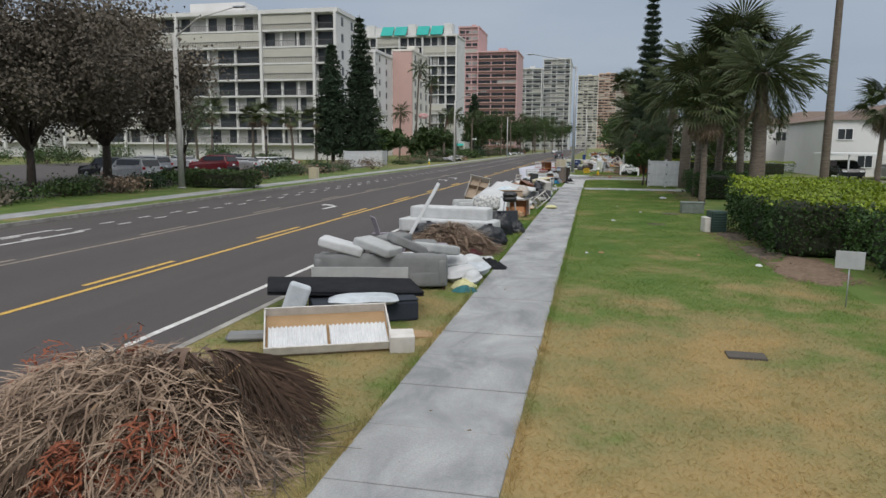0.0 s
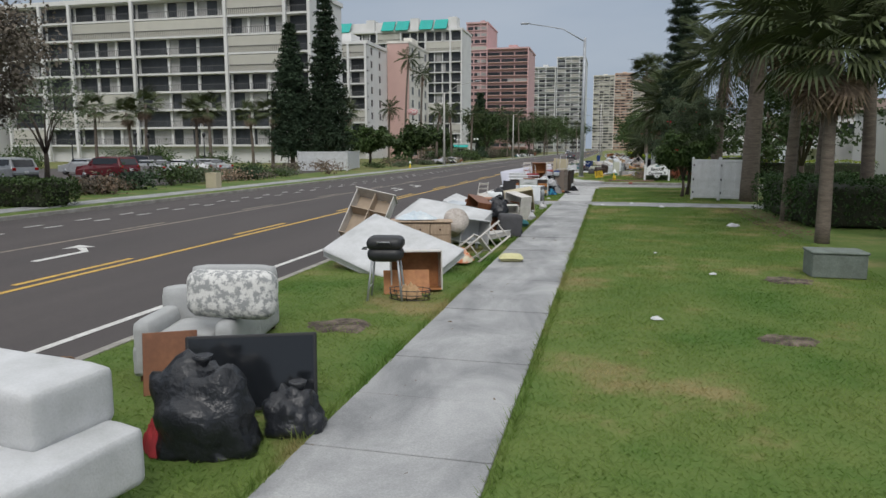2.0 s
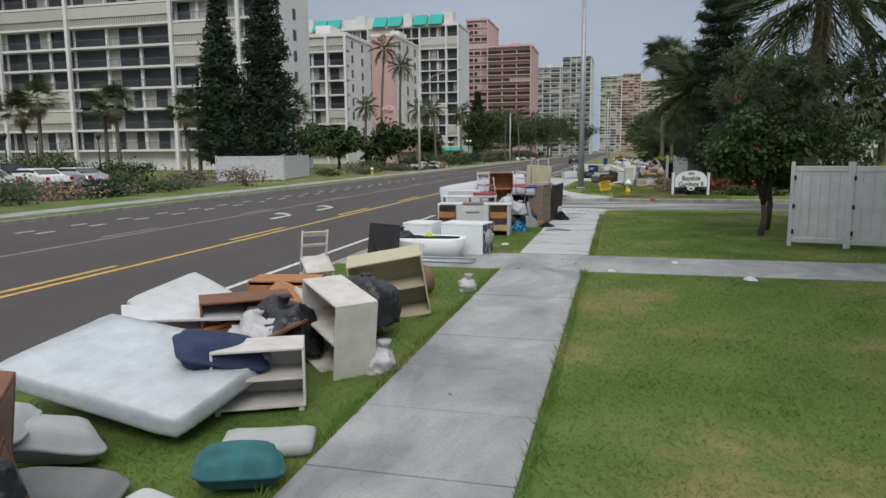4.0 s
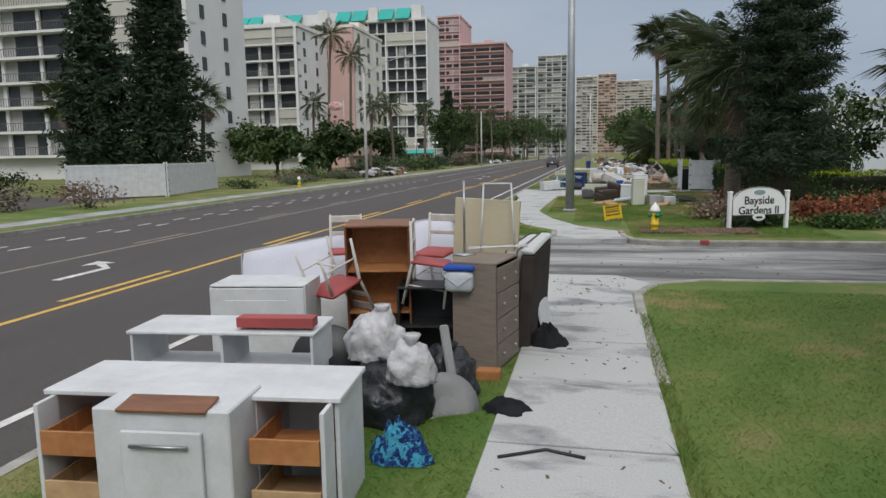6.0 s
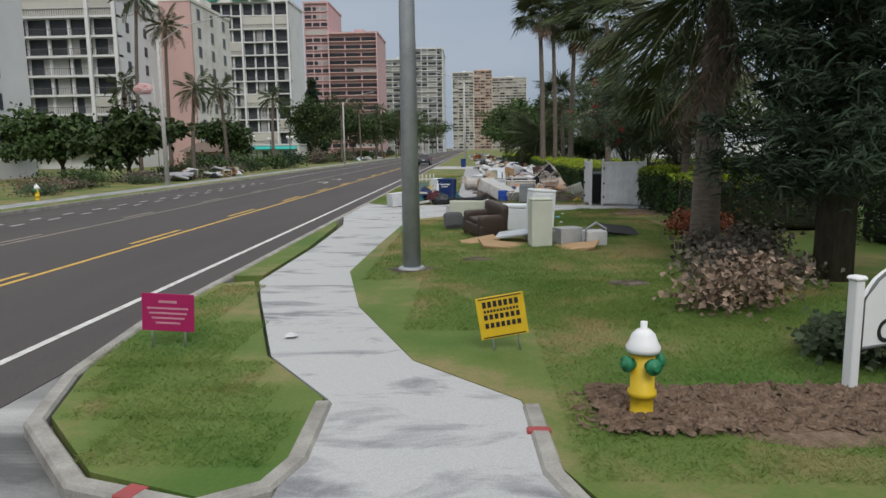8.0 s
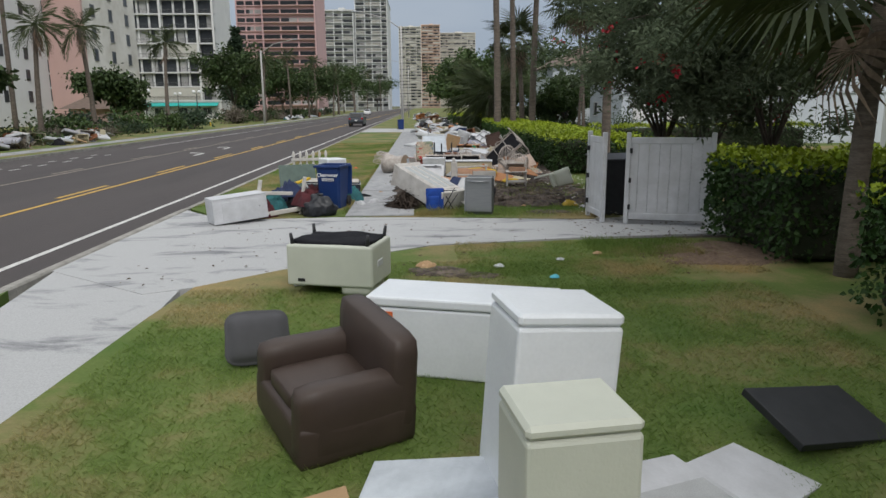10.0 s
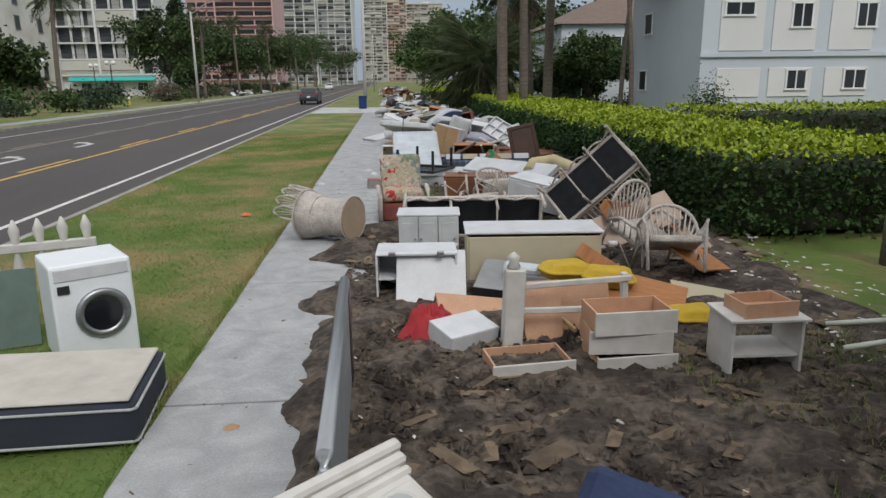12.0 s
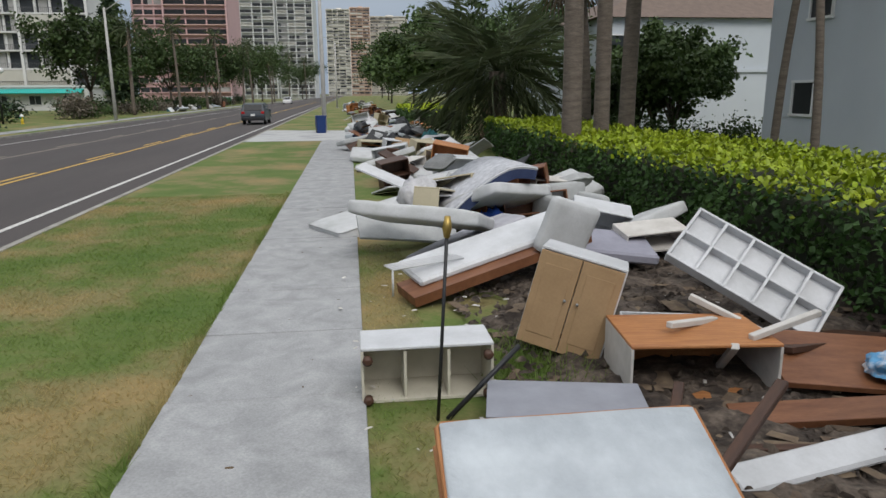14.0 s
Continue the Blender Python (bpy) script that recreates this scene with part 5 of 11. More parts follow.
def condo(name, label, x0, x1, y0, y1, h, floors, bays, wall, base=0.0, depth=1.3, shut=0.2, rail=True, colw=0.5, cap=None, side=0, slabmat=None, winh=0.0, pane=1.8):
    """A block of flats: frame of piers and floor slabs on the front, recessed windows, railings, small windows on the side."""
    b = thing(name, label, "apartment building", pose(x0, y0, 0))
    w, d = x1 - x0, y1 - y0
    part("wall", boxes([((w, d - depth, h), (w / 2, depth + (d - depth) / 2, h / 2)), ((0.4, depth, h), (w - 0.2, depth / 2, h / 2))]), wall, b)
    part("roof", boxes([((w + 0.5, d + 0.5, 0.7), (w / 2, d / 2, h + 0.35)), ((w * 0.2, d * 0.4, 2.6), (w * 0.55, d * 0.6, h + 2.0))]), cap or wall, b)
    fh = (h - base) / floors
    edges = [0.0]
    for q in bays:
        edges.append(edges[-1] + q)
    edges = [e / edges[-1] * w for e in edges]
    for e in edges:
        part("pier", box((colw, 0.5, h), (min(max(e, colw / 2), w - colw / 2), -0.1, h / 2)), wall, b)
    for f in range(floors + 1):
        part("floor_slab", box((w, depth, 0.32), (w / 2, depth / 2 + 0.05, base + f * fh)), slabmat or wall, b)
    cache = {}
    rr = random.Random(len(name) * 7 + floors)
    for k in range(len(edges) - 1):
        bw = edges[k + 1] - edges[k] - colw
        cx = (edges[k] + edges[k + 1]) / 2
        for f in range(floors):
            z = base + f * fh
            u = rr.random()
            kind = "s" if u < shut * 0.8 else ("b" if u < shut * 0.8 + 0.2 else "g")
            n = max(2, round(bw / pane))
            drawn = {"s": 0, "b": 5, "g": rr.randrange(1, 4)}[kind]
            key = (round(bw, 2), kind, drawn)
            if key not in cache:
                hung = [j for j in range(n) if (j * 3 + drawn * 5) % 7 < (4 if kind == "b" else 1)]
                me = window_mesh(bw, winh * fh if winh else fh - 0.4, n, () if kind == "s" else hung)
                me.materials.append(WIN_FRAME)
                me.materials.append(SHUTTER if kind == "s" else GLASS_D)
                me.materials.append(BLIND)
                cache[key] = me
            if kind != "s" and bw > 8:
                for q in (-1, 1):
                    post = part("inner_post", cache.get("post") or box((0.45, 0.3, fh - 0.32), (0, 0, fh / 2)), wall, b)
                    cache["post"] = post.data
                    post.location = (cx + q * bw / 6, depth - 0.25, z)
            win = part("window", cache[key], None, b)
            win.location = (cx, 0.12 if kind == "s" else depth - 0.06, z)
            if rail:
                rk = (round(bw, 2), "rail")
                if rk not in cache:
                    bm = bmesh.new()
                    add_box(bm, (bw, 0.06, 0.07), (0, 0, 1.1))
                    for i in range(int(bw / 0.35) + 1):
                        add_box(bm, (0.045, 0.04, 1.0), (-bw / 2 + i * 0.35, 0, 0.6))
                    me = bpy.data.meshes.new("railing")
                    bm.to_mesh(me)
                    bm.free()
                    me.materials.append(RAIL)
                    cache[rk] = me
                part("railing", cache[rk], None, b).location = (cx, 0.04, z)
    if side:
        sm = None
        for f in range(floors):
            for k in range(side):
                if sm is None:
                    bm = boxes([((0.1, 0.9, 1.5), (0, 0, 0))])
                    sm = bpy.data.meshes.new("side_window")
                    bm.to_mesh(sm)
                    bm.free()
                    sm.materials.append(GLASS_D)
                part("side_window", sm, None, b).location = (w + 0.02, d * (0.22 + 0.4 * k / max(side - 1, 1)), base + f * fh + fh * 0.55)
    return b


kerb_run("kerb_island", [(-1.0, 57.94), (-0.95, 56.75), (-1.07, 56.32), (-1.5, 56.04), (-2.46, 56.35), (-3.49, 57.47), (-3.91, 58.75), (-4.2, 61.2), (-4.2, 82.0)], 0.17, 0.02, "stained concrete kerb round the grass island")
kerb_run("kerb_corner", [(0.95, 57.87), (1.0, 56.56), (1.2, 55.96), (1.88, 55.61), (7.69, 55.77), (60, 56.3)], 0.17, 0.02, "stained concrete kerb beside the corner lawn")
kerb_run("kerb_return", [(0.86, 44.0), (0.84, 46.77), (0.87, 48.54), (1.21, 49.52), (2.15, 49.97), (7.74, 50.22), (60, 50.45)], 0.17, 0.02, "concrete kerb bending into the side street")
part("red_mark", box((0.16, 0.19, 0.06), (-1.98, 56.2, -0.006), (0, 0, -18), 0.008), RED_P, bpy.data.objects["kerb_island"], "red painted kerb mark")
part("red_mark", box((0.2, 0.09, 0.09), (0.96, 57.3, -0.02), None, 0.01), RED_P, bpy.data.objects["kerb_corner"], "red painted kerb mark")
part("red_mark", box((0.22, 0.2, 0.1), (2.95, 55.62, -0.02), None, 0.01), RED_P, bpy.data.objects["kerb_corner"], "red painted kerb mark")
slab("sidewalk_corner", [(-0.62, 47.0), (0.78, 47.0), (0.8, 48.6), (1.2, 49.6), (0.6, 50.4), (-4.0, 50.2), (-3.2, 48.0)], -0.02, 0.2, WALK2, label="sand-covered concrete apron at the corner", category="sidewalk")

# painted lines
part("edge_line", strip_mesh([(-5.30, -5.17, -60, 47.5, -0.114), (-5.30, -5.17, 57.6, 700, -0.114)]), PAINT_W, bpy.data.objects["road"], "white edge line")
for y in range(8):
    part("edge_dash", strip_mesh([(-5.28, -5.15, 48.9 + y * 1.02, 49.5 + y * 1.02, -0.114)]), PAINT_W, bpy.data.objects["road"])
    part("crossing_dash", strip_mesh([(-4.27, -4.12, 48.9 + y * 0.95, 49.45 + y * 0.95, -0.113)]), PAINT_W, bpy.data.objects["road"])
part("centre_line", strip_mesh([(-8.62, -8.48, -60, 700, -0.114)]), PAINT_Y, bpy.data.objects["road"], "solid yellow line")
for y in range(-4, 40):
    part("centre_dash", strip_mesh([(-8.98, -8.84, 1.5 + y * 7.65 - 0.3, 4.4 + y * 7.65, -0.114)]), PAINT_Y, bpy.data.objects["road"])
part("left_turn_line", strip_mesh([(-12.6, -12.47, -60, 700, -0.114)]), PAINT_OLD, bpy.data.objects["road"], "worn pale lane line")
for y in range(-2, 26):
    part("lane_dash", strip_mesh([(-12.98, -12.85, 1 + y * 7.65, 3.6 + y * 7.65, -0.114)]), PAINT_OLD, bpy.data.objects["road"])
for y in range(-20, 48):
    part("bike_dash", strip_mesh([(-15.6, -15.48, y * 2.2, y * 2.2 + 0.75, -0.114), (-16.35, -16.23, y * 2.2, y * 2.2 + 0.75, -0.114)]), PAINT_W, bpy.data.objects["road"])
part("shoulder_line", strip_mesh([(-15.4, -15.25, -60, 9, -0.114), (-16.6, -16.45, -60, 9, -0.114), (-16.4, -16.28, 110, 700, -0.114)]), PAINT_W, bpy.data.objects["road"], "white lane line")
for x, y in ((-10.7, 46.3), (-10.6, 50.1), (-10.6, 104.0), (-10.6, 109.5), (-10.7, 20.0)):
    bm = bmesh.new()
    for pts in ([(-0.1, -1.2), (0.1, -1.2), (0.1, 0.35), (-0.1, 0.35)], [(-0.1, 0.35), (0.1, 0.35), (-0.45, 0.9), (-0.6, 0.75)], [(-0.35, 1.1), (-0.85, 0.55), (-0.95, 1.25)]):
        bm.faces.new([bm.verts.new((x + px, y + py, -0.113)) for px, py in pts])
    part("turn_arrow", bm, PAINT_W, bpy.data.objects["road"], "white turn arrow")

# ---- buildings ----
condo("condo_tower", "long white apartment block with dark balcony windows", -101.5, -43.9, 108.2, 120.8, 26.0, 8, [8.0, 5.9, 12.0, 16.9, 10.2, 4.3], STUCCO_W, base=2.8, shut=0.25, side=2)
condo("condo_wing", "white apartment wing with closed blinds", -136, -103.0, 104.0, 120.0, 25.0, 8, [8, 8, 8, 8], STUCCO_W, base=3.0, shut=0.4)
condo("condo_midrise", "white mid-rise apartment block with balconies", -68.0, -51.6, 154.7, 168.9, 25.2, 8, [1.9, 9.8, 4.2], STUCCO_W, base=2.4, shut=0.25, side=2)
def end_block(name, label, x0, x1, y0, y1, h, front, flank, floors, rows):
    """A windowless painted front wall with a paler flank that carries small framed windows, floor by floor."""
    b = thing(name, label, "apartment building", pose(x0, y0, 0))
    w, d = x1 - x0, y1 - y0
    part("front_wall", box((w, 0.6, h), (w / 2, 0.3, h / 2)), front, b)
    part("wall", box((w, d - 0.6, h - 0.004), (w / 2, 0.6 + (d - 0.6) / 2, h / 2)), flank, b)
    part("roof", boxes([((w + 0.3, d + 0.3, 0.5), (w / 2, d / 2, h + 0.25)), ((w * 0.4, d * 0.3, 2.0), (w * 0.5, d * 0.6, h + 1.5))]), flank, b)
    fm, pm = None, None
    for f in range(floors):
        for y in rows:
            fr = part("window", fm or boxes([((0.08, 1.3, 0.1), (0, 0, 0.85)), ((0.14, 1.4, 0.1), (0.02, 0, -0.85)), ((0.08, 0.1, 1.7), (0, -0.6, 0)), ((0.08, 0.1, 1.7), (0, 0.6, 0))]), WIN_FRAME, b)
            fr.location = (w + 0.04, y, 2.4 + f * (h - 2.4) / floors + 1.5)
            pane = part("pane", pm or box((0.04, 1.1, 1.6), (-0.03, 0, 0)), GLASS_D, fr)
            fm, pm = fr.data, pane.data
    return b


end_block("condo_pink_wing", "pink apartment wing with pale flank and small windows", -51.5, -46.2, 169.0, 188.0, 27.2, STUCCO_P, STUCCO_C, 8, (3.5, 9.5, 15.5))
teal = condo("condo_teal_roof", "tall apartment block with teal sloped roof panels", -116.0, -49.4, 246.0, 262.0, 42.7, 11, [9, 9, 9, 9, 9, 9, 9, 4.3], STUCCO_W, base=4.0, shut=0.18)
for x in (5.3, 10.2, 18.4, 23.3, 39.8, 45.0, 53.6, 58.9):
    part("roof_panel", box((4.6, 4.8, 0.25), (x, 0.4, 44.9), (48, 0, 0)), TEAL, teal, "teal metal roof panel")
for x in (14.3, 33.0, 49.3, 63.0):
    part("stair_tower", box((3.0, 5.0, 4.6), (x, 3.2, 45.0)), STUCCO_W, teal)
part("upper_wall", box((60.0, 0.4, 3.6), (34.0, 2.6, 44.8)), STUCCO_W, teal)
condo("condo_rose_tower", "tall rose-pink apartment tower with narrow windows", -66.0, -56.0, 334.0, 362.0, 60.0, 19, [11], STUCCO_PD, winh=0.5, base=3, shut=0.1, rail=False, depth=0.6, pane=40)
condo("condo_rose_block", "rose-pink apartment block with banded balconies", -55.8, -36.2, 330.0, 357.0, 47.5, 15, [20], STUCCO_PD, winh=0.5, base=3, shut=0.0, rail=False, slabmat=STUCCO_P, pane=40)
condo("condo_grey_tower", "grey apartment tower with stepped balconies", -49.8, -33.3, 450.0, 480.0, 52.0, 17, [4, 3, 4], STUCCO_G, winh=0.5, base=2, shut=0.15)
condo("condo_grey_slab", "tall grey apartment tower", -33.0, -15.5, 456.0, 500.0, 58.5, 19, [3, 2, 3, 2], STUCCO_G, winh=0.5, base=2, shut=0.3)
condo("condo_far_white", "distant white apartment tower", -18.5, 3.5, 780.0, 820.0, 79.0, 26, [4, 3, 4, 3], STUCCO_C, winh=0.5, base=2, shut=0.3, rail=False)
condo("condo_far_peach", "distant peach apartment tower", 3.8, 23.0, 800.0, 840.0, 83.0, 27, [4, 3, 4], STUCCO_O, winh=0.5, base=2, shut=0.3, rail=False)
condo("condo_far_cream", "distant cream apartment tower", 24.0, 62.0, 830.0, 870.0, 78.0, 26, [4, 3, 4, 3, 4], STUCCO_C, winh=0.5, base=2, shut=0.3, rail=False)


def villa(name, label, x0, x1, y0, y1, h, wall, roofh, windows, band=0.0, roofmat=None, over=0.35, side_windows=()):
    """A low building with real window recess frames, a string course and a roof."""
    b = thing(name, label, "building", pose(x0, y0, 0))
    w, d = x1 - x0, y1 - y0
    part("wall", box((w, d, h), (w / 2, d / 2, h / 2)), wall, b)
    if roofh:
        bm = bmesh.new()
        o = over
        lo = [bm.verts.new(p) for p in ((-o, -o, h + 0.003), (w + o, -o, h + 0.003), (w + o, d + o, h + 0.003), (-o, d + o, h + 0.003))]
        hi = [bm.verts.new(p) for p in ((w * 0.2, d * 0.3, h + roofh), (w * 0.8, d * 0.3, h + roofh), (w * 0.8, d * 0.7, h + roofh), (w * 0.2, d * 0.7, h + roofh))]
        bm.faces.new(lo[::-1])
        bm.faces.new(hi)
        for k in range(4):
            bm.faces.new((lo[k], lo[(k + 1) % 4], hi[(k + 1) % 4], hi[k]))
        part("roof", bm, roofmat or mat("brown_shingle_roof", (0.17, 0.125, 0.10), 0.9, (0.12, 0.09, 0.075), 3, 0.5, grain=0.2), b)
    else:
        part("roof", box((w + 0.3, d + 0.3, 0.3), (w / 2, d / 2, h + 0.15)), STUCCO_W, b)
    for wx, wz, ww, wh in windows:
        f = part("window", boxes([((ww + 0.14, 0.08, 0.07), (wx, -0.05, wz + wh / 2)), ((ww + 0.14, 0.1, 0.07), (wx, -0.06, wz - wh / 2)), ((0.07, 0.08, wh), (wx - ww / 2, -0.05, wz)), ((0.07, 0.08, wh), (wx + ww / 2, -0.05, wz)), ((0.05, 0.06, wh), (wx, -0.055, wz))]), SIGN_W, b)
        part("pane", box((ww, 0.03, wh), (wx, -0.045, wz)), GLASS_D, f)
    for wy, wz, ww, wh in side_windows:
        f = part("window", boxes([((0.08, ww + 0.14, 0.07), (-0.02, wy, wz + wh / 2)), ((0.1, ww + 0.14, 0.07), (-0.03, wy, wz - wh / 2)), ((0.08, 0.07, wh), (-0.02, wy - ww / 2, wz)), ((0.08, 0.07, wh), (-0.02, wy + ww / 2, wz))]), SIGN_W, b)
        part("pane", box((0.03, ww, wh), (-0.002, wy, wz)), GLASS_D, f)
    if band:
        part("string_course", box((w + 0.12, 0.14, 0.16), (w / 2, -0.03, band)), STUCCO_B, b)
    return b


gb = villa("garden_apartments", "pale blue two-storey garden apartment building", 13.5, 32.0, 107.2, 115.0, 6.6, STUCCO_B, 0, [(1.4, 4.75, 1.15, 0.5), (3.9, 4.5, 0.8, 0.9), (6.5, 4.5, 0.8, 0.9), (3.9, 2.1, 0.8, 0.75), (6.3, 2.1, 0.9, 0.75), (9.5, 4.5, 0.9, 0.9), (12.5, 4.5, 0.9, 0.9)], band=3.05, side_windows=[(6.0, 2.1, 0.9, 0.9), (5.6, 4.6, 0.9, 0.9)])
for x in (1.0, 3.1, 5.4, 8.2):
    part("wall_panel", box((1.75, 0.05, 2.5), (x + 0.55, -0.02, 4.45), None, 0.01), STUCCO_W, gb)
    part("garage_panel", box((1.75, 0.05, 1.1), (x + 0.55, -0.02, 2.0), None, 0.01), STUCCO_W, gb)
villa("garden_house", "white house with balcony and tan roof", 13.4, 32.0, 128.8, 142.0, 5.8, STUCCO_B, 2.0, [(1.2, 4.4, 1.6, 1.2), (4.2, 4.4, 1.6, 1.2), (1.5, 1.6, 1.4, 1.3)], band=3.3)
villa("far_villa_right", "white low apartment building with brown roof", 22.0, 48.0, 82.0, 96.0, 5.6, STUCCO_W, 1.8, [(2, 4.2, 1.4, 1.1), (6, 4.2, 1.4, 1.1), (10, 4.2, 1.4, 1.1), (14, 4.2, 1.4, 1.1), (4, 1.5, 1.4, 1.2), (9, 1.5, 1.4, 1.2)])
villa("villa_behind_lawn", "white low apartment building with brown roof", 24.0, 60.0, 66.0, 80.0, 5.6, STUCCO_W, 1.8, [(2, 4.2, 1.4, 1.1), (6, 4.2, 1.4, 1.1), (10, 4.2, 1.4, 1.1), (14, 4.2, 1.4, 1.1), (18, 4.2, 1.4, 1.1), (22, 4.2, 1.4, 1.1), (4, 1.5, 1.4, 1.2), (9, 1.5, 1.4, 1.2)])
villa("entrance_house", "small brown-roofed gatehouse across the road", -43.5, -36.5, 157.0, 163.0, 2.3, STUCCO_P, 1.5, [(2, 1.2, 1.2, 1.0), (5.5, 1.2, 1.2, 1.0)], over=0.9)


shop = villa("awning_shop", "low white shop with turquoise awning across the road", -56.0, -40.0, 214.0, 224.0, 3.6, STUCCO_W, 0, [(3, 1.6, 1.8, 1.4), (8, 1.6, 1.8, 1.4), (13, 1.6, 1.8, 1.4)])
part("awning", box((15.0, 1.6, 0.12), (8.0, -0.85, 3.0), (24, 0, 0), 0.01), TEAL, shop, "turquoise canvas awning")


def carport(label, x0, x1, y0, y1, h):
    t = thing("carport", label, "carport", pose(x0, y0, 0))
    part("roof", box((x1 - x0, y1 - y0, 0.22), ((x1 - x0) / 2, (y1 - y0) / 2, h), None, 0.02), SIGN_W, t)
    for k in range(5):
        part("post", box((0.12, 0.12, h), ((x1 - x0) * (k + 0.3) / 4.6, 0.3, h / 2)), SIGN_W, t)


carport("white flat-roofed carport on slim posts", 22.0, 46.0, 56.5, 61.5, 2.3)
carport("white flat-roofed carport behind the lawn", 19.5, 40.0, 84.0, 88.0, 2.4)
sidewalk("sidewalk_near", -0.76, 0.76, -24.0, 35.5, WALK, "grey concrete sidewalk with worn joints", 1.22)
sidewalk("sidewalk_middle", -0.68, 0.80, 37.6, 47.0, WALK2, "sand-dusted concrete sidewalk near the corner", 1.5)
sidewalk("sidewalk_beyond", -0.25, 1.27, 80.7, 131.0, WALK3, "pale sanded concrete sidewalk beside the piles", 1.52)
slab("driveway_last", [(-4.1, 131.0), (1.27, 131.0), (3.0, 133.0), (3.0, 140.0), (-4.1, 142.0)], 0.004, 0.2, WALK2, label="pale driveway at the end of the verge", category="driveway")

# ---- trees, palms and hedges ----
tree("large broadleaf tree with dull brown leaves", -32.4, 32.0, 10.5, 6.6, 3, LEAF_BROWN, 62000, 0.21, limbs=14, trunk=0.28, cz=0.55)
tree("broadleaf tree with dull brown leaves", -29.0, 21.5, 9.5, 5.4, 5, LEAF_BROWN, 52000, 0.19, trunk=0.22, limbs=13)
tree("thinned tree with greyish leaves", -34.0, 44.0, 8.0, 3.2, 8, LEAF_GREY, 2200, 0.16, trunk=0.15)
conifer("tall dark tiered pine before the white tower", -31.0, 83.1, 20.6, 3.6, 1, layers=25, dens=150, ls=0.42)
conifer("dark tiered pine beside its taller twin", -34.0, 80.0, 16.6, 3.3, 2, layers=22, dens=150, ls=0.42)
conifer("slender dark pine across the road", -39.0, 225.0, 20.0, 4.2, 3, layers=18, dens=80, ls=1.0)
conifer("broad dark pine behind the garden sign", 6.7, 63.9, 19.5, 1.85, 4, layers=26, dens=560, base=0.10, ls=0.27, thin=0.06)

for k, (x, y, h) in enumerate([(-57, 76, 8.2), (-53, 77, 7.6), (-49.5, 75, 8.4), (-45, 78, 7.8), (-42, 76, 8.0), (-36.5, 80, 7.6), (-33.9, 87, 7.8), (-31.5, 89, 8.0), (-44.5, 90, 8.0)]):
    palm("fan palm with dull green crown", x, y, h - 1.2, k + 1, "fan", 20, 1.5, 0.17, 0.4, dead=4)
for k, (x, y, h) in enumerate([(-30.0, 121, 14.6), (-32.2, 119, 17.0), (-26.5, 118, 8.2), (-25.3, 124, 8.6), (-38.0, 128, 9.5), (-25.0, 140, 9), (-24, 205, 12), (-22.5, 230, 12.5), (-21, 262, 13), (-20, 300, 14), (-19, 340, 15), (-24, 182, 10), (-17, 400, 16), (-22, 215, 9), (-20.5, 245, 10), (-18.5, 280, 11)]):
    palm("tall feather palm with windblown crown", x, y, h, k + 31, "feather", 22, 2.4, 0.17, 0.7, dead=5)
for k, (x, y, h, r) in enumerate([(-30, 186, 11, 5.5), (-27, 212, 12, 6), (-26, 245, 12, 6), (-24, 285, 13, 7), (-27, 330, 14, 8), (-20, 420, 15, 8), (-34, 150, 6, 3.5), (-28, 108, 4.5, 3), (-36, 112, 5, 3), (-46, 118, 6, 4), (10, 158, 9, 4.5), (11, 182, 10, 5), (12, 215, 11, 6), (11, 262, 12, 6), (14, 330, 14, 8), (16, 420, 16, 9), (17, 150, 8, 5)]):
    tree("dark leafy street tree in the distance", x, y, h, r, 40 + k, LEAF, 8000, 0.42, trunk=0.2, limbs=8)
# palms behind the near lawn
palm("stout fan palm with hanging leaves", 6.75, 25.2, 4.7, 61, "fan", 38, 1.25, 0.14, 0.12, dead=14)
palm("fan palm in the clump behind the lawn", 7.2, 30.8, 6.3, 62, "fan", 36, 1.7, 0.16, 0.3, dead=16)
palm("tall fan palm in the clump behind the lawn", 8.7, 33.0, 8.0, 63, "fan", 36, 1.8, 0.17, 0.5, dead=16)
palm("tall fan palm in the clump behind the lawn", 9.6, 31.2, 8.6, 64, "fan", 34, 1.8, 0.17, 0.6, dead=14)
palm("date palm with a wide arching crown", 9.3, 25.6, 6.4, 65, "feather", 56, 2.9, 0.32, 0.3, dead=14)
palm("date palm with a wide arching crown", 7.6, 39.5, 8.0, 66, "feather", 56, 3.0, 0.32, 0.4, dead=14)
palm("date palm with a wide arching crown", 7.2, 47.0, 7.0, 67, "feather", 40, 3.4, 0.26, 0.3, dead=6)
palm("tall slim palm behind the hedge", 14.6, 33.2, 15.0, 68, "fan", 26, 1.8, 0.2, 0.4, dead=4)
palm("fan palm beyond the carport", 23.5, 50.0, 6.0, 69, "fan", 28, 1.8, 0.18, 0.3, dead=6)
palm("fan palm at the edge of the lawn", 14.6, 14.0, 6.0, 70, "fan", 30, 1.8, 0.18, 0.3, dead=6)
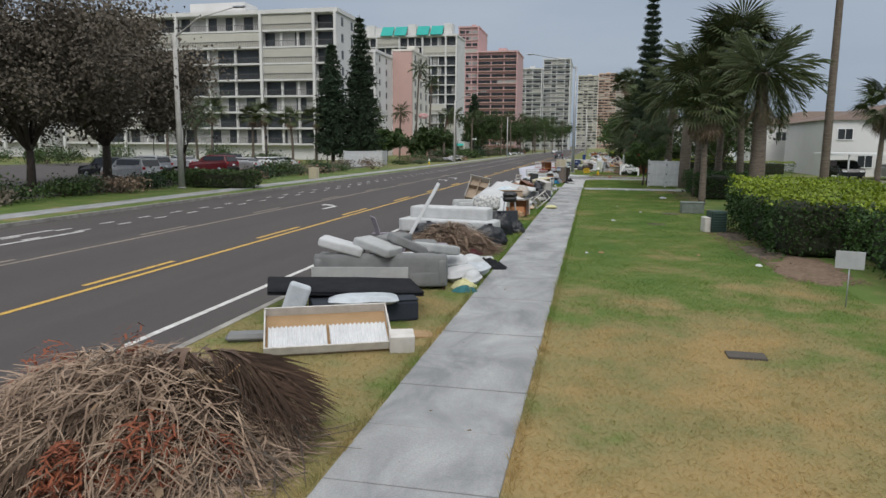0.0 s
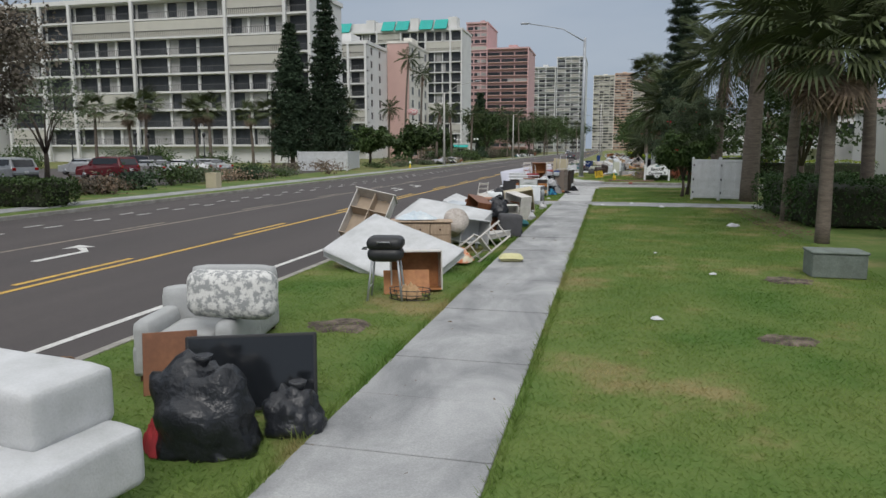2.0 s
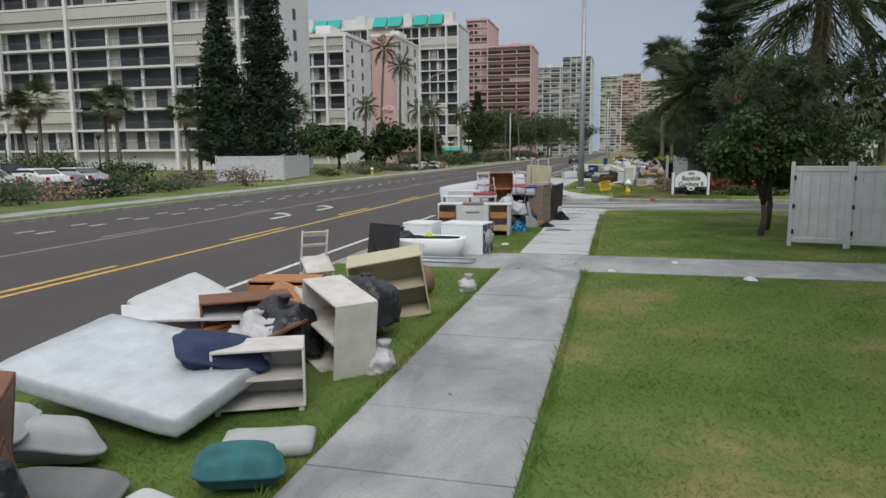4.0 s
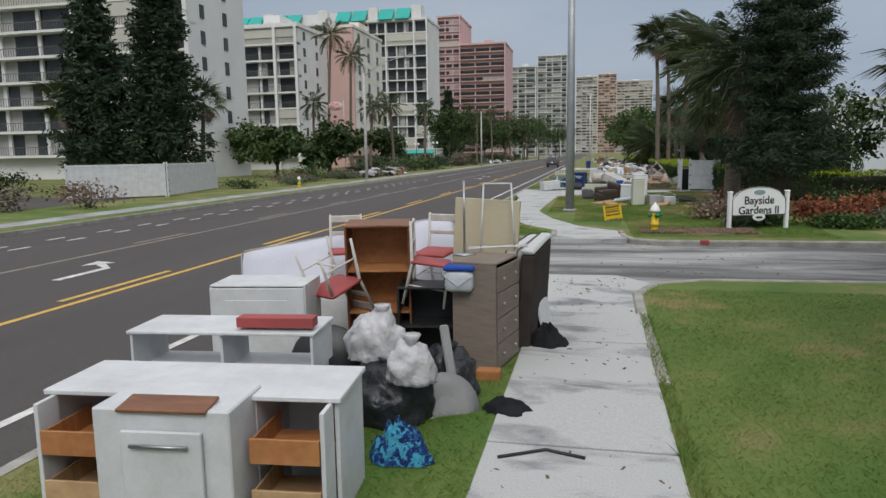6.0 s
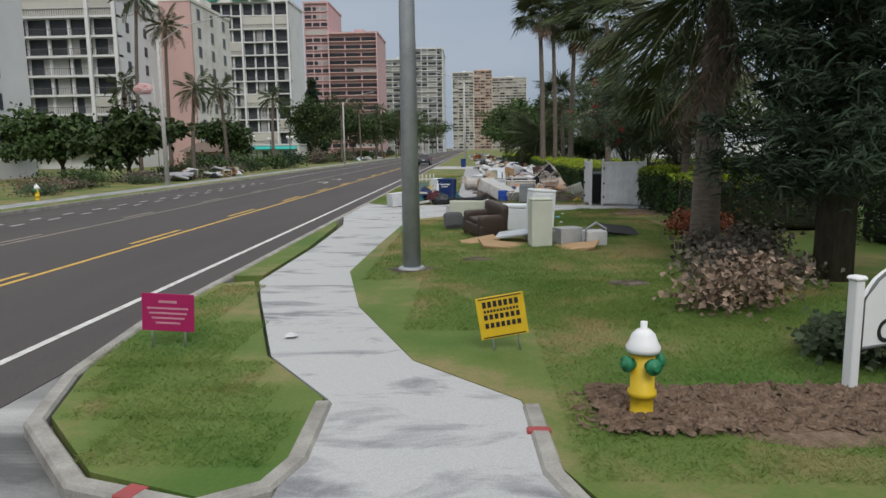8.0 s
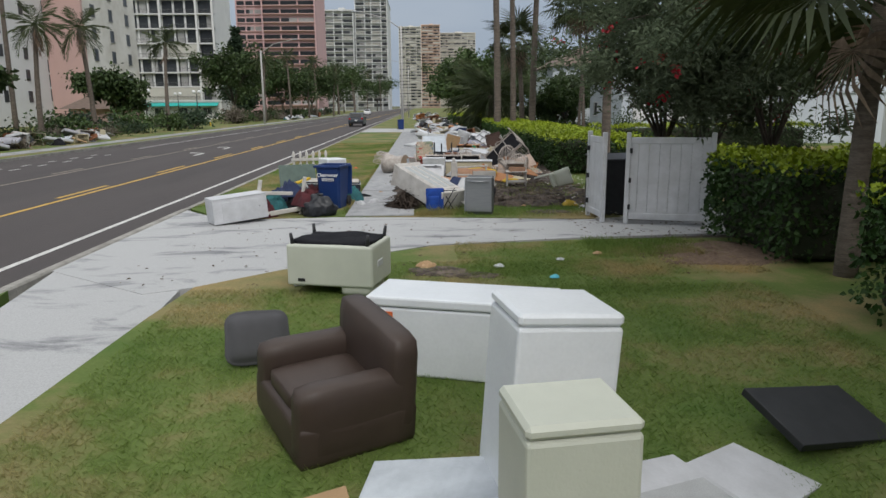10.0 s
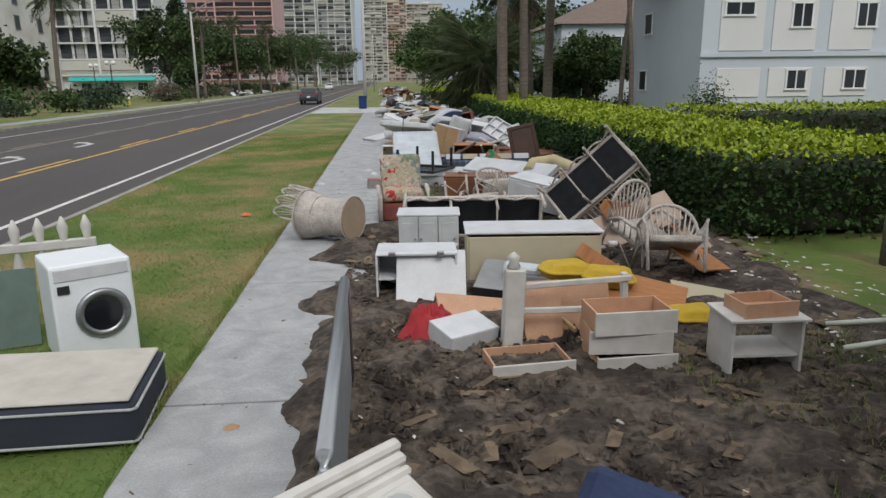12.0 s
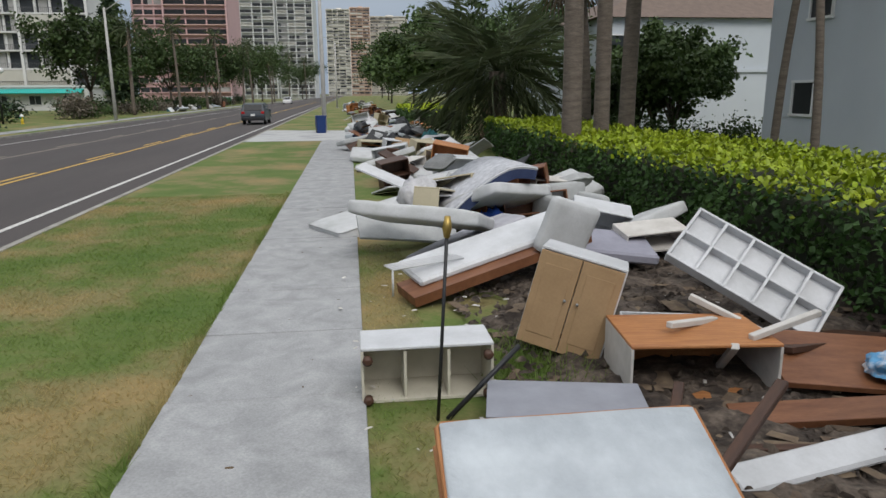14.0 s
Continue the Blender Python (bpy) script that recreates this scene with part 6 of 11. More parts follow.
# palms round the corner lawn and beyond
palm("stout date palm with a broad crown", 5.85, 68.0, 5.9, 71, "feather", 50, 3.5, 0.27, 0.2, dead=8)
palm("fan palm behind the garden sign", 14.5, 70.0, 5.4, 72, "fan", 28, 1.9, 0.2, 0.2, dead=8)
palm("fan palm behind the garden sign", 17.5, 72.0, 4.8, 73, "fan", 28, 1.9, 0.2, 0.2, dead=8)
palm("fan palm beside the enclosure", 7.4, 74.8, 4.2, 74, "fan", 26, 1.6, 0.13, 0.2, dead=4)
palm("palm trunk rising from the hedge", 7.55, 88.3, 8.5, 85, "fan", 30, 1.9, 0.125, 0.2, dead=6)
palm("huge date palm with fronds to the ground", 7.7, 126.0, 3.2, 86, "feather", 70, 4.4, 0.42, 0.1, dead=8, spread=1.05)
for k, (x, y, h, r) in enumerate([(6.6, 112.0, 13.2, 0.2), (7.8, 113.2, 14.0, 0.17), (9.5, 115.7, 12.4, 0.2), (9.2, 118.5, 7.0, 0.17)]):
    palm("tall fan palm with bare pale trunk behind the hedge", x, y, h, 91 + k, "fan", 26, 1.7, r, 0.5, dead=6)
palm("slim leaning palm by the garden building", 12.1, 112.2, 8.5, 96, "fan", 24, 1.7, 0.09, 0.9, dead=4)
palm("slim leaning palm by the garden building", 12.0, 110.4, 8.5, 97, "fan", 24, 1.7, 0.09, 0.9, dead=4)
tree("oleander thicket with red blossom", 5.4, 43.4, 4.6, 1.6, 101, LEAF_GREY, 20000, 0.15, aspect=0.16, cz=0.5, flowers=20, trunk=0.08, name="oleander", category="shrub", limbs=9)
tree("dark leafy oleander by the gate", 5.0, 42.0, 3.2, 1.05, 102, LEAF, 20000, 0.11, flowers=8, trunk=0.07, name="oleander", category="shrub", limbs=9)
tree("oleander with red blossom over the enclosure", 7.0, 81.4, 5.8, 2.7, 103, LEAF_GREY, 26000, 0.16, aspect=0.14, flowers=26, trunk=0.08, name="oleander", category="shrub", limbs=9)
tree("oleander with drooping grey-green leaves", 8.6, 79.6, 5.4, 2.0, 104, LEAF_GREY, 16000, 0.16, aspect=0.14, flowers=8, trunk=0.08, name="oleander", category="shrub", limbs=8)
tree("low oleander spilling over the gate", 7.6, 80.6, 3.8, 2.0, 106, LEAF_GREY, 20000, 0.15, aspect=0.14, flowers=10, trunk=0.06, name="oleander", category="shrub", limbs=10)
for k, (x, y, h, r) in enumerate([(10.5, 43, 6.0, 3), (12.5, 122, 4.0, 2.0), (14.5, 125, 4.5, 2.4), (10.8, 72, 4.5, 2.3), (13, 66, 4.0, 2.5), (10, 132, 6, 3)]):
    tree("dark green tree behind the lawns", x, y, h, r, 110 + k, LEAF, 3600, 0.2, trunk=0.14, limbs=7)
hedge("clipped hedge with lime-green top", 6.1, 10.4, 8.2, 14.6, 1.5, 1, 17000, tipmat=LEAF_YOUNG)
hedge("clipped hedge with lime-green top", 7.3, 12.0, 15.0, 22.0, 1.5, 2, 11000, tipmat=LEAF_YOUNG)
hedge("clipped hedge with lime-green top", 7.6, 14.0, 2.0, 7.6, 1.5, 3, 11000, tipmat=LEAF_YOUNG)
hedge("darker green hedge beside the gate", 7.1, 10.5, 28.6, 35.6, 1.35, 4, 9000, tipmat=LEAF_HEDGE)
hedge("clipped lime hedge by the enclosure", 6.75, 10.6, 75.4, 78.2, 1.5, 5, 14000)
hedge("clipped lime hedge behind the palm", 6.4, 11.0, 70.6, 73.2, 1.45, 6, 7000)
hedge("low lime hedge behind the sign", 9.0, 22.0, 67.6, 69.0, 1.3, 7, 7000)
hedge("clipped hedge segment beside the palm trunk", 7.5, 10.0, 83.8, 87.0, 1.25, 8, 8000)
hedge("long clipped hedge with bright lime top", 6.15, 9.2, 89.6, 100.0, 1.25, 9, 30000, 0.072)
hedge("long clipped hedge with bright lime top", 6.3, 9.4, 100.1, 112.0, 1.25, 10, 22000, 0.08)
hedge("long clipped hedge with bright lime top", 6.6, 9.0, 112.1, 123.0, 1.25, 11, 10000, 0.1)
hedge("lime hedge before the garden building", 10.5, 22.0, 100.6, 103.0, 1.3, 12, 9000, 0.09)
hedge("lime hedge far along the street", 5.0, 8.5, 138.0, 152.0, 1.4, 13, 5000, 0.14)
hedge("dark clipped hedge across the road", -24.4, -19.9, 29.2, 30.7, 1.05, 14, 6000, 0.09, leaf=LEAF, tipmat=LEAF)
for k, (x, y, h, r) in enumerate([(12.6, 119.0, 3.8, 1.5), (10.9, 120.5, 3.2, 1.4), (13.8, 121.5, 4.4, 1.6)]):
    tree("dense dark garden tree before the white house", x, y, h, r, 240 + k, LEAF, 9000, 0.16, trunk=0.1, limbs=8)
for k, (x, y, w, h) in enumerate([(11.3, 117.2, 2.6, 1.5), (13.2, 117.6, 2.4, 1.4), (10.0, 118.4, 2.0, 1.4)]):
    shrub("clipped dark garden shrub behind the hedge", x, y, w, w * 0.8, h, 250 + k, 2600, 0.1, LEAF)
shrub("round clipped shrub before the wall", 13.4, 105.9, 1.3, 1.1, 2.1, 121, 2600, 0.07)
for k in range(34):
    rr = random.Random(k)
    y = 14 + k * 3.4 + rr.uniform(-1, 1)
    if 27 < y < 32 or 41 < y < 46 or 66 < y < 84:
        continue
    shrub("storm-browned shrub along the far verge", -23.6 - rr.uniform(0, 2.6), y, rr.uniform(1.8, 3.2), rr.uniform(1.6, 2.6), rr.uniform(0.6, 1.3), 130 + k, 700, 0.14, (LEAF_BROWN, LEAF, LEAF_GREY, FROND_DRY)[k % 4])
for k in range(40):
    rr = random.Random(k + 300)
    y = 8 + k * 3.3 + rr.uniform(-1, 1)
    if 84 < y < 94 or 66 < y < 84:
        continue
    shrub("dark storm-battered bush along the far verge", -24.6 - rr.uniform(0, 3.5), y, rr.uniform(2.2, 3.6), rr.uniform(1.8, 2.8), rr.uniform(0.8, 1.5), 330 + k, 800, 0.16, (LEAF, LEAF_BROWN, LEAF_DK, LEAF)[k % 4])
for k in range(34):
    rr = random.Random(k + 400)
    shrub("dark shrub mass along the far verge", -24.5 - rr.uniform(0, 7), 122 + k * 4.6 + rr.uniform(-1.5, 1.5), rr.uniform(3.0, 4.6), rr.uniform(2.6, 4.0), rr.uniform(1.1, 2.4), 430 + k, 900, 0.26, (LEAF, LEAF_DK, LEAF_BROWN, LEAF)[k % 4])
for k in range(14):
    rr = random.Random(k + 50)
    shrub("green bush before the apartment block", -40 - k * 3.2, 62 + rr.uniform(0, 22), 3.5, 3.0, rr.uniform(1.4, 3.0), 170 + k, 800, 0.2, LEAF)
for k, (x, y, w, h) in enumerate([(4.3, 61.9, 1.9, 0.75), (5.0, 63.4, 1.8, 0.6), (5.4, 65.6, 1.5, 0.5), (4.6, 59.3, 0.9, 0.4), (5.4, 59.6, 1.0, 0.4), (6.9, 59.9, 1.6, 0.8), (8.3, 60.6, 1.8, 0.9), (9.9, 61.0, 1.8, 0.8), (7.3, 59.0, 1.3, 0.45), (9.0, 59.3, 1.5, 0.5), (6.2, 66.6, 1.6, 0.7), (6.6, 70.0, 1.4, 0.7), (8.8, 62.6, 2.2, 1.0)]):
    shrub(("dead brown shrub heap on the lawn" if k < 3 else "low garden shrub near the sign"), x, y, w, w * 0.75, h, 200 + k, 1100, 0.1, (FROND_DRY, LEAF_BROWN, LEAF_BROWN, LEAF_GREY, LEAF, RUST, RUST, LEAF, LEAF_HEDGE, LEAF_GREY, LEAF_BROWN, RUST, LEAF)[k])

# ---- street furniture ----
CONC = mat("pale_concrete_pole", (0.48, 0.47, 0.45), 0.85, (0.38, 0.37, 0.35), 3, 0.5, grain=0.1)


def street_lamp(label, x, y, h, arm, material, r=0.12, up=1.4):
    t = thing("street_lamp", label, "street lamp", pose(x, y, 0), "street lamps")
    part("pole", tube([(0, 0, -0.1), (0, 0, h * 0.5), (0, 0, h)], [r * 1.25, r, r * 0.75], 12), material, t)
    part("base_plate", lathe([(r * 1.9, 0.0), (r * 1.9, 0.04), (r * 1.5, 0.07)], 12), material, t)
    part("arm", tube([(0, 0, h - 0.3), (arm * 0.4, 0, h + up * 0.6), (arm, 0, h + up)], [0.05, 0.04, 0.035], 8), material, t)
    part("lamp_head", soft((0.75, 0.26, 0.14), 0.06, 0.0, 1, 3), GALV, t).location = (arm * 1.06, 0, h + up - 0.06)
    return t


street_lamp("grey steel street lamp beside the path", -0.77, 65.1, 11.2, -4.6, GALV, 0.145, 1.3)
street_lamp("pale concrete street lamp across the road", -24.3, 28.6, 9.6, 4.2, CONC, 0.16)
street_lamp("white street lamp across the road", -20.5, 98.5, 9.8, 4.4, CONC, 0.13)
street_lamp("white street lamp farther along the road", -19.8, 162.0, 9.8, 4.4, CONC, 0.13)
street_lamp("white street lamp beyond the verge", -0.4, 140.0, 10.5, -4.4, CONC, 0.12)
street_lamp("distant street lamp on the verge", -0.9, 214.0, 10.5, -4.4, CONC, 0.12)


def garden_lantern(x, y):
    t = thing("lantern_post", "black lantern post by the car park", "lamp post", pose(x, y, 0), "lantern posts")
    part("post", tube([(0, 0, 0), (0, 0, 3.4)], [0.07, 0.05], 8), BLACK_PL, t)
    part("lantern", lathe([(0.08, 3.4), (0.2, 3.75), (0.06, 3.95)], 8), BLACK_PL, t)


for x, y in ((-44, 66), (-39, 70), (-47, 72), (-55, 70), (-36, 83)):
    garden_lantern(x, y)


def globe_lamp(x, y):
    t = thing("globe_lamp", "black post with white globe lamps", "lamp post", pose(x, y, 0), "globe lamps")
    part("post", tube([(0, 0, 0), (0, 0, 4.2)], [0.09, 0.06], 8), BLACK_PL, t)
    for s in (-0.35, 0.35):
        bm = bmesh.new()
        bmesh.ops.create_uvsphere(bm, u_segments=12, v_segments=8, radius=0.24)
        bmesh.ops.translate(bm, verts=bm.verts, vec=(s, 0, 4.35))
        part("globe", bm, SIGN_W, t, "white glass globe")


for x, y in ((-31.0, 150.0), (-27.5, 158.0), (-34.0, 170.0)):
    globe_lamp(x, y)


def car(label, m, paint, suv=True, name="car", tail=True):
    """A parked car, front towards +y: body, glazed cabin, wheels, lamps."""
    t = thing(name, label, "car", m, "cars")
    L, W = 4.75, 1.9
    prof = [(-2.35, 0.35), (-2.38, 0.75), (-2.3, 1.05), (-2.0, 1.68), (-0.2, 1.74), (0.55, 1.62), (1.2, 1.12), (2.2, 0.98), (2.36, 0.7), (2.36, 0.35)] if suv else [(-2.3, 0.3), (-2.35, 0.7), (-2.2, 0.95), (-1.6, 1.02), (-0.9, 1.42), (0.2, 1.44), (1.1, 0.98), (2.2, 0.85), (2.35, 0.6), (2.35, 0.3)]
    bm = bmesh.new()
    rows = []
    for s, k in ((-1, 0.93), (-0.96, 1.0), (0.96, 1.0), (1, 0.93)):
        rows.append([bm.verts.new((s * W / 2 * (1.0 if z < 1.06 else 0.84), y * (0.985 if abs(s) == 1 else 1), z * (1.0 if abs(s) < 1 else 0.985) + 0.0)) for y, z in prof])
    for a, b in zip(rows, rows[1:]):
        for i in range(len(prof)):
            j = (i + 1) % len(prof)
            bm.faces.new((a[i], a[j], b[j], b[i]))
    bm.faces.new(rows[0][::-1])
    bm.faces.new(rows[-1])
    bmesh.ops.recalc_face_normals(bm, faces=bm.faces)
    part("body", bm, paint, t)
    zt = 1.40 if suv else 1.2
    for q in (-1, 1):
        part("side_glass", box((0.02, 2.5 if suv else 1.9, 0.42 if suv else 0.3), (q * (W / 2 * 0.9 + 0.012), -0.75 if suv else -0.35, zt), (0, -9 * q, 0)), DARK_GLASS, t)
    part("rear_glass", box((1.4, 0.02, 0.5), (0, -2.19 if suv else -1.28, 1.36 if suv else 1.24), (-26 if suv else -58, 0, 0)), DARK_GLASS, t)
    part("windscreen", box((1.45, 0.02, 0.75), (0, 0.92 if suv else 0.68, 1.38 if suv else 1.22), (52, 0, 0)), DARK_GLASS, t)
    for s in (-1, 1):
        part("tail_lamp", box((0.26, 0.06, 0.18), (s * 0.78, -2.36, 0.98 if suv else 0.85), None, 0.02), mat("red_lamp_glass", (0.45, 0.01, 0.01), 0.2), t, "red tail lamp")
        part("headlamp", box((0.36, 0.06, 0.14), (s * 0.7, 2.33, 0.78), None, 0.02), SIGN_W, t)
        part("wing_mirror", box((0.2, 0.12, 0.14), (s * 1.02, 0.6, 1.12), None, 0.03), paint, t)
        for y in (-1.42, 1.42):
            bm = bmesh.new()
            add_lathe(bm, [(0.2, -0.11), (0.34, -0.1), (0.36, 0.0), (0.34, 0.1), (0.2, 0.11)], 18)
            bmesh.ops.transform(bm, matrix=Matrix.Translation((s * 0.84, y, 0.36)) @ Matrix.Rotation(radians(90), 4, "Y"), verts=bm.verts)
            wh = part("wheel", bm, RUBBER, t)
            bm = bmesh.new()
            add_lathe(bm, [(0.05, -0.115), (0.2, -0.112), (0.2, 0.112), (0.05, 0.115)], 12)
            bmesh.ops.transform(bm, matrix=Matrix.Translation((s * 0.845, y, 0.36)) @ Matrix.Rotation(radians(90), 4, "Y"), verts=bm.verts)
            part("rim", bm, STEEL, wh)
    part("bumper", box((1.8, 0.12, 0.26), (0, -2.36, 0.5), None, 0.04), BLACK_PL, t)
    part("number_plate", box((0.32, 0.02, 0.16), (0, -2.44, 0.78), None, 0.004), SIGN_W, t)
    return t


PAINTS = [mat("blue_grey_car_paint", (0.03, 0.042, 0.055), 0.35, spec=0.5), mat("white_car_paint", (0.68, 0.68, 0.68), 0.25), mat("dark_red_car_paint", (0.12, 0.012, 0.016), 0.25), mat("silver_car_paint", (0.40, 0.41, 0.42), 0.3, metal=0.4), mat("black_car_paint", (0.015, 0.016, 0.018), 0.2)]
car("blue-grey estate car on the road", pose(-6.6, 156.0, -0.118), PAINTS[0])
car("white utility car on the far lane", pose(-13.8, 270.0, -0.118, 0, 0, 180), PAINTS[1])
for k, (x, y, a, p, s) in enumerate([(-33.0, 35.5, 75, 1, True), (-36.5, 37.5, 80, 4, True), (-35.5, 51.5, 80, 2, True), (-34.0, 54.5, 78, 3, False), (-33.2, 57.5, 80, 1, False), (-33.0, 60.5, 82, 3, False), (-40.0, 61.0, 80, 4, True), (-44.0, 59.0, 80, 3, False), (-38.5, 45.0, 80, 3, True)]):
    car("parked car in the lot across the road", pose(x, y, 0.0, 0, 0, a), PAINTS[p], s)
for k in range(4):
    car("parked car under the carport", pose(24.0 + k * 4.2, 59.0, 0.0, 0, 0, 180), PAINTS[(4, 3, 1, 0)[k]], k % 2 == 0)


def fence_panel(label, x0, y0, x1, y1, h, n, name="vinyl_gate"):
    """White vinyl boards between posts, with hinges."""
    d = Vector((x1 - x0, y1 - y0))
    t = thing(name, label, "gate" if "gate" in name else "fence", pose(x0, y0, 0, 0, 0, math.degrees(math.atan2(d.y, d.x))))
    L = d.length
    for k in range(n + 1):
        if k in (0, n):
            part("post", box((0.09, 0.09, h + 0.06), (L * k / n, 0, (h + 0.06) / 2), None, 0.012), WHITE, t)
    for k in range(n):
        part("board", box((L / n - 0.004, 0.035, h - 0.16), (L * (k + 0.5) / n, 0, h / 2 + 0.02), None, 0.005), WHITE, t)
    for z in (0.16, h - 0.1):
        part("rail", box((L - 0.1, 0.05, 0.13), (L / 2, -0.005, z), None, 0.01), WHITE, t)
    for z in (0.35, h * 0.5, h - 0.3):
        part("hinge", box((0.05, 0.05, 0.1), (0.05, -0.045, z), None, 0.006), BLACK_PL, t)
    return t


fence_panel("white vinyl gate across the driveway", 5.25, 40.0, 6.35, 39.75, 1.88, 6)
fence_panel("white vinyl gate across the driveway", 6.40, 39.73, 7.6, 39.45, 1.88, 6)
fence_panel("white vinyl enclosure gate standing ajar", 5.10, 80.45, 5.17, 79.5, 1.78, 5)
fence_panel("white vinyl enclosure gate half closed", 5.6, 79.32, 7.15, 78.9, 1.78, 8)
fence_panel("white vinyl fence across the road", -28.9, 70.6, -25.3, 74.5, 2.05, 14, "vinyl_fence")
fence_panel("white vinyl fence across the road", -25.2, 74.6, -27.4, 84.0, 2.05, 26, "vinyl_fence")
bx = thing("waste_container", "dark waste container inside the enclosure", "container", pose(5.9, 80.9, 0))
part("body", box((1.3, 1.0, 1.2), (0, 0, 0.6), None, 0.03), BLACK_PL, bx)
part("lid", box((1.34, 1.04, 0.06), (0, 0, 1.23), (4, 0, 0), 0.02), BLACK_PL, bx)

ub = thing("utility_cabinet", "grey concrete utility cabinet in the grass", "utility box", pose(5.65, 20.35, 0))
part("body", box((0.92, 0.62, 0.44), (0, 0, 0.22), None, 0.02), mat("grey_green_metal", (0.16, 0.19, 0.17), 0.7, (0.11, 0.13, 0.115), 4, 0.6, grain=0.15), ub)
part("lid", box((0.96, 0.66, 0.05), (0, 0, 0.465), None, 0.015), mat("grey_green_metal", (0.16, 0.19, 0.17)), ub)
ac = thing("air_conditioner", "dark green louvred air-conditioning unit", "air conditioner", pose(5.55, 13.6, 0, 0, 0, 8))
part("body", box((0.5, 0.6, 0.72), (0, 0, 0.36), None, 0.03), mat("dark_green_metal", (0.025, 0.055, 0.045), 0.6), ac)
for k in range(7):
    part("louvre", box((0.54, 0.64, 0.03), (0, 0, 0.12 + k * 0.085), None, 0.008), mat("dark_green_metal", (0.025, 0.055, 0.045)), ac)
part("plinth", box((0.2, 0.5, 0.5), (-0.35, 0, 0.25), None, 0.02), WHITE_P, ac)
fb = thing("junction_box", "pale junction box across the road", "utility box", pose(-21.4, 43.2, 0))
part("body", box((0.7, 0.6, 0.85), (0, 0, 0.42), None, 0.02), BEIGE, fb)
part("lid", box((0.74, 0.64, 0.06), (0, 0, 0.88), None, 0.02), BEIGE, fb)


def panel_sign(label, m, w, h, z, board_mat, post_mat, legs=(0.0,), name="lawn_sign"):
    t = thing(name, label, "sign", m, "lawn signs")
    b = part("board", box((w, 0.012, h), (0, 0, z), None, 0.003), board_mat, t)
    for x in legs:
        part("stake", tube([(x, 0.012, -0.02), (x, 0.012, z)], 0.012, 6), post_mat, t)
    return t, b


ps, pb = panel_sign("back of a small white sign on a post", pose(5.95, 2.4, 0, 0, 0, -20), 0.46, 0.32, 0.86, mat("grey_sign_back", (0.40, 0.42, 0.43), 0.5), GALV)
ps, pb = panel_sign("magenta lawn sign with pale lines", pose(-3.28, 59.75, 0, 0, 3, 0), 0.64, 0.46, 0.44, MAGENTA, GALV, (-0.2, 0.2))
for k, (z, w) in enumerate(((0.57, 0.22), (0.49, 0.5), (0.43, 0.46), (0.37, 0.4), (0.31, 0.3))):
    part("print_bar", box((w, 0.006, 0.022 if k else 0.03), (0, -0.008, z)), mat("pale_pink_print", (0.55, 0.25, 0.32), 0.6), pb)
ps, pb = panel_sign("yellow lawn sign with black print", pose(0.82, 59.62, 0, 0, -9, 4), 0.56, 0.50, 0.42, mat("yellow_sign_board", (0.70, 0.46, 0.02), 0.5), GALV, (-0.15, 0.15))
for k, (z, w, hh) in enumerate(((0.58, 0.44, 0.07), (0.50, 0.42, 0.03), (0.43, 0.44, 0.06), (0.33, 0.44, 0.06))):
    n = 7 if hh > 0.04 else 11
    for j in range(n):
        part("print_bar", box((w / n * 0.68, 0.006, hh), (-w / 2 + w * (j + 0.5) / n, -0.008, z)), LETTER, pb)
for z in (0.19, 0.65):
    part("print_border", box((0.5, 0.006, 0.012), (0, -0.008, z)), LETTER, pb)
ss = thing("garden_sign", "white arched garden sign with black lettering", "sign", pose(4.86, 58.62, 0, 0, 0, 23))
for s in (-1, 1):
    ppost = part("post", box((0.105, 0.105, 1.08), (s * 0.93, 0, 0.54), None, 0.012), SIGN_W, ss)
    part("cap", box((0.14, 0.14, 0.05), (s * 0.93, 0, 1.10), None, 0.02), SIGN_W, ppost)
bm = bmesh.new()
out = [(-0.86, 0.42), (0.86, 0.42), (0.86, 0.88)] + [(0.78 * math.cos(radians(a)), 0.92 + 0.32 * math.sin(radians(a))) for a in range(12, 170, 14)] + [(-0.86, 0.88)]
f0 = [bm.verts.new((x, -0.03, z)) for x, z in out]
f1 = [bm.verts.new((x, 0.03, z)) for x, z in out]
bm.faces.new(f0)
bm.faces.new(f1[::-1])
for k in range(len(out)):
    j = (k + 1) % len(out)
    bm.faces.new((f0[j], f0[k], f1[k], f1[j]))
bmesh.ops.recalc_face_normals(bm, faces=bm.faces)
bd = part("board", bm, SIGN_W, ss)
part("rim", tube([(x, -0.03, z) for x, z in out + out[:1]], 0.016, 6), mat("dark_sign_rim", (0.12, 0.13, 0.13), 0.5), bd)
RX = Matrix.Rotation(radians(90), 4, "X")
text_part("Bayside", 0.325, Matrix.Translation((0, -0.034, 0.84)) @ RX, LETTER, bd, bold=0.006)
text_part("Gardens II", 0.315, Matrix.Translation((0, -0.034, 0.55)) @ RX, LETTER, bd, bold=0.006)
part("number_plaque", lathe([(0.2, 0.0), (0.2, 0.03)], 16), SIGN_W, bd).matrix_basis = Matrix.Translation((0, -0.02, 0.36)) @ Matrix.Rotation(radians(90), 4, "X") @ Matrix.Diagonal((1, 0.55, 1, 1))
part("number_bar", box((0.2, 0.006, 0.06), (0, -0.056, 0.35)), LETTER, bd)
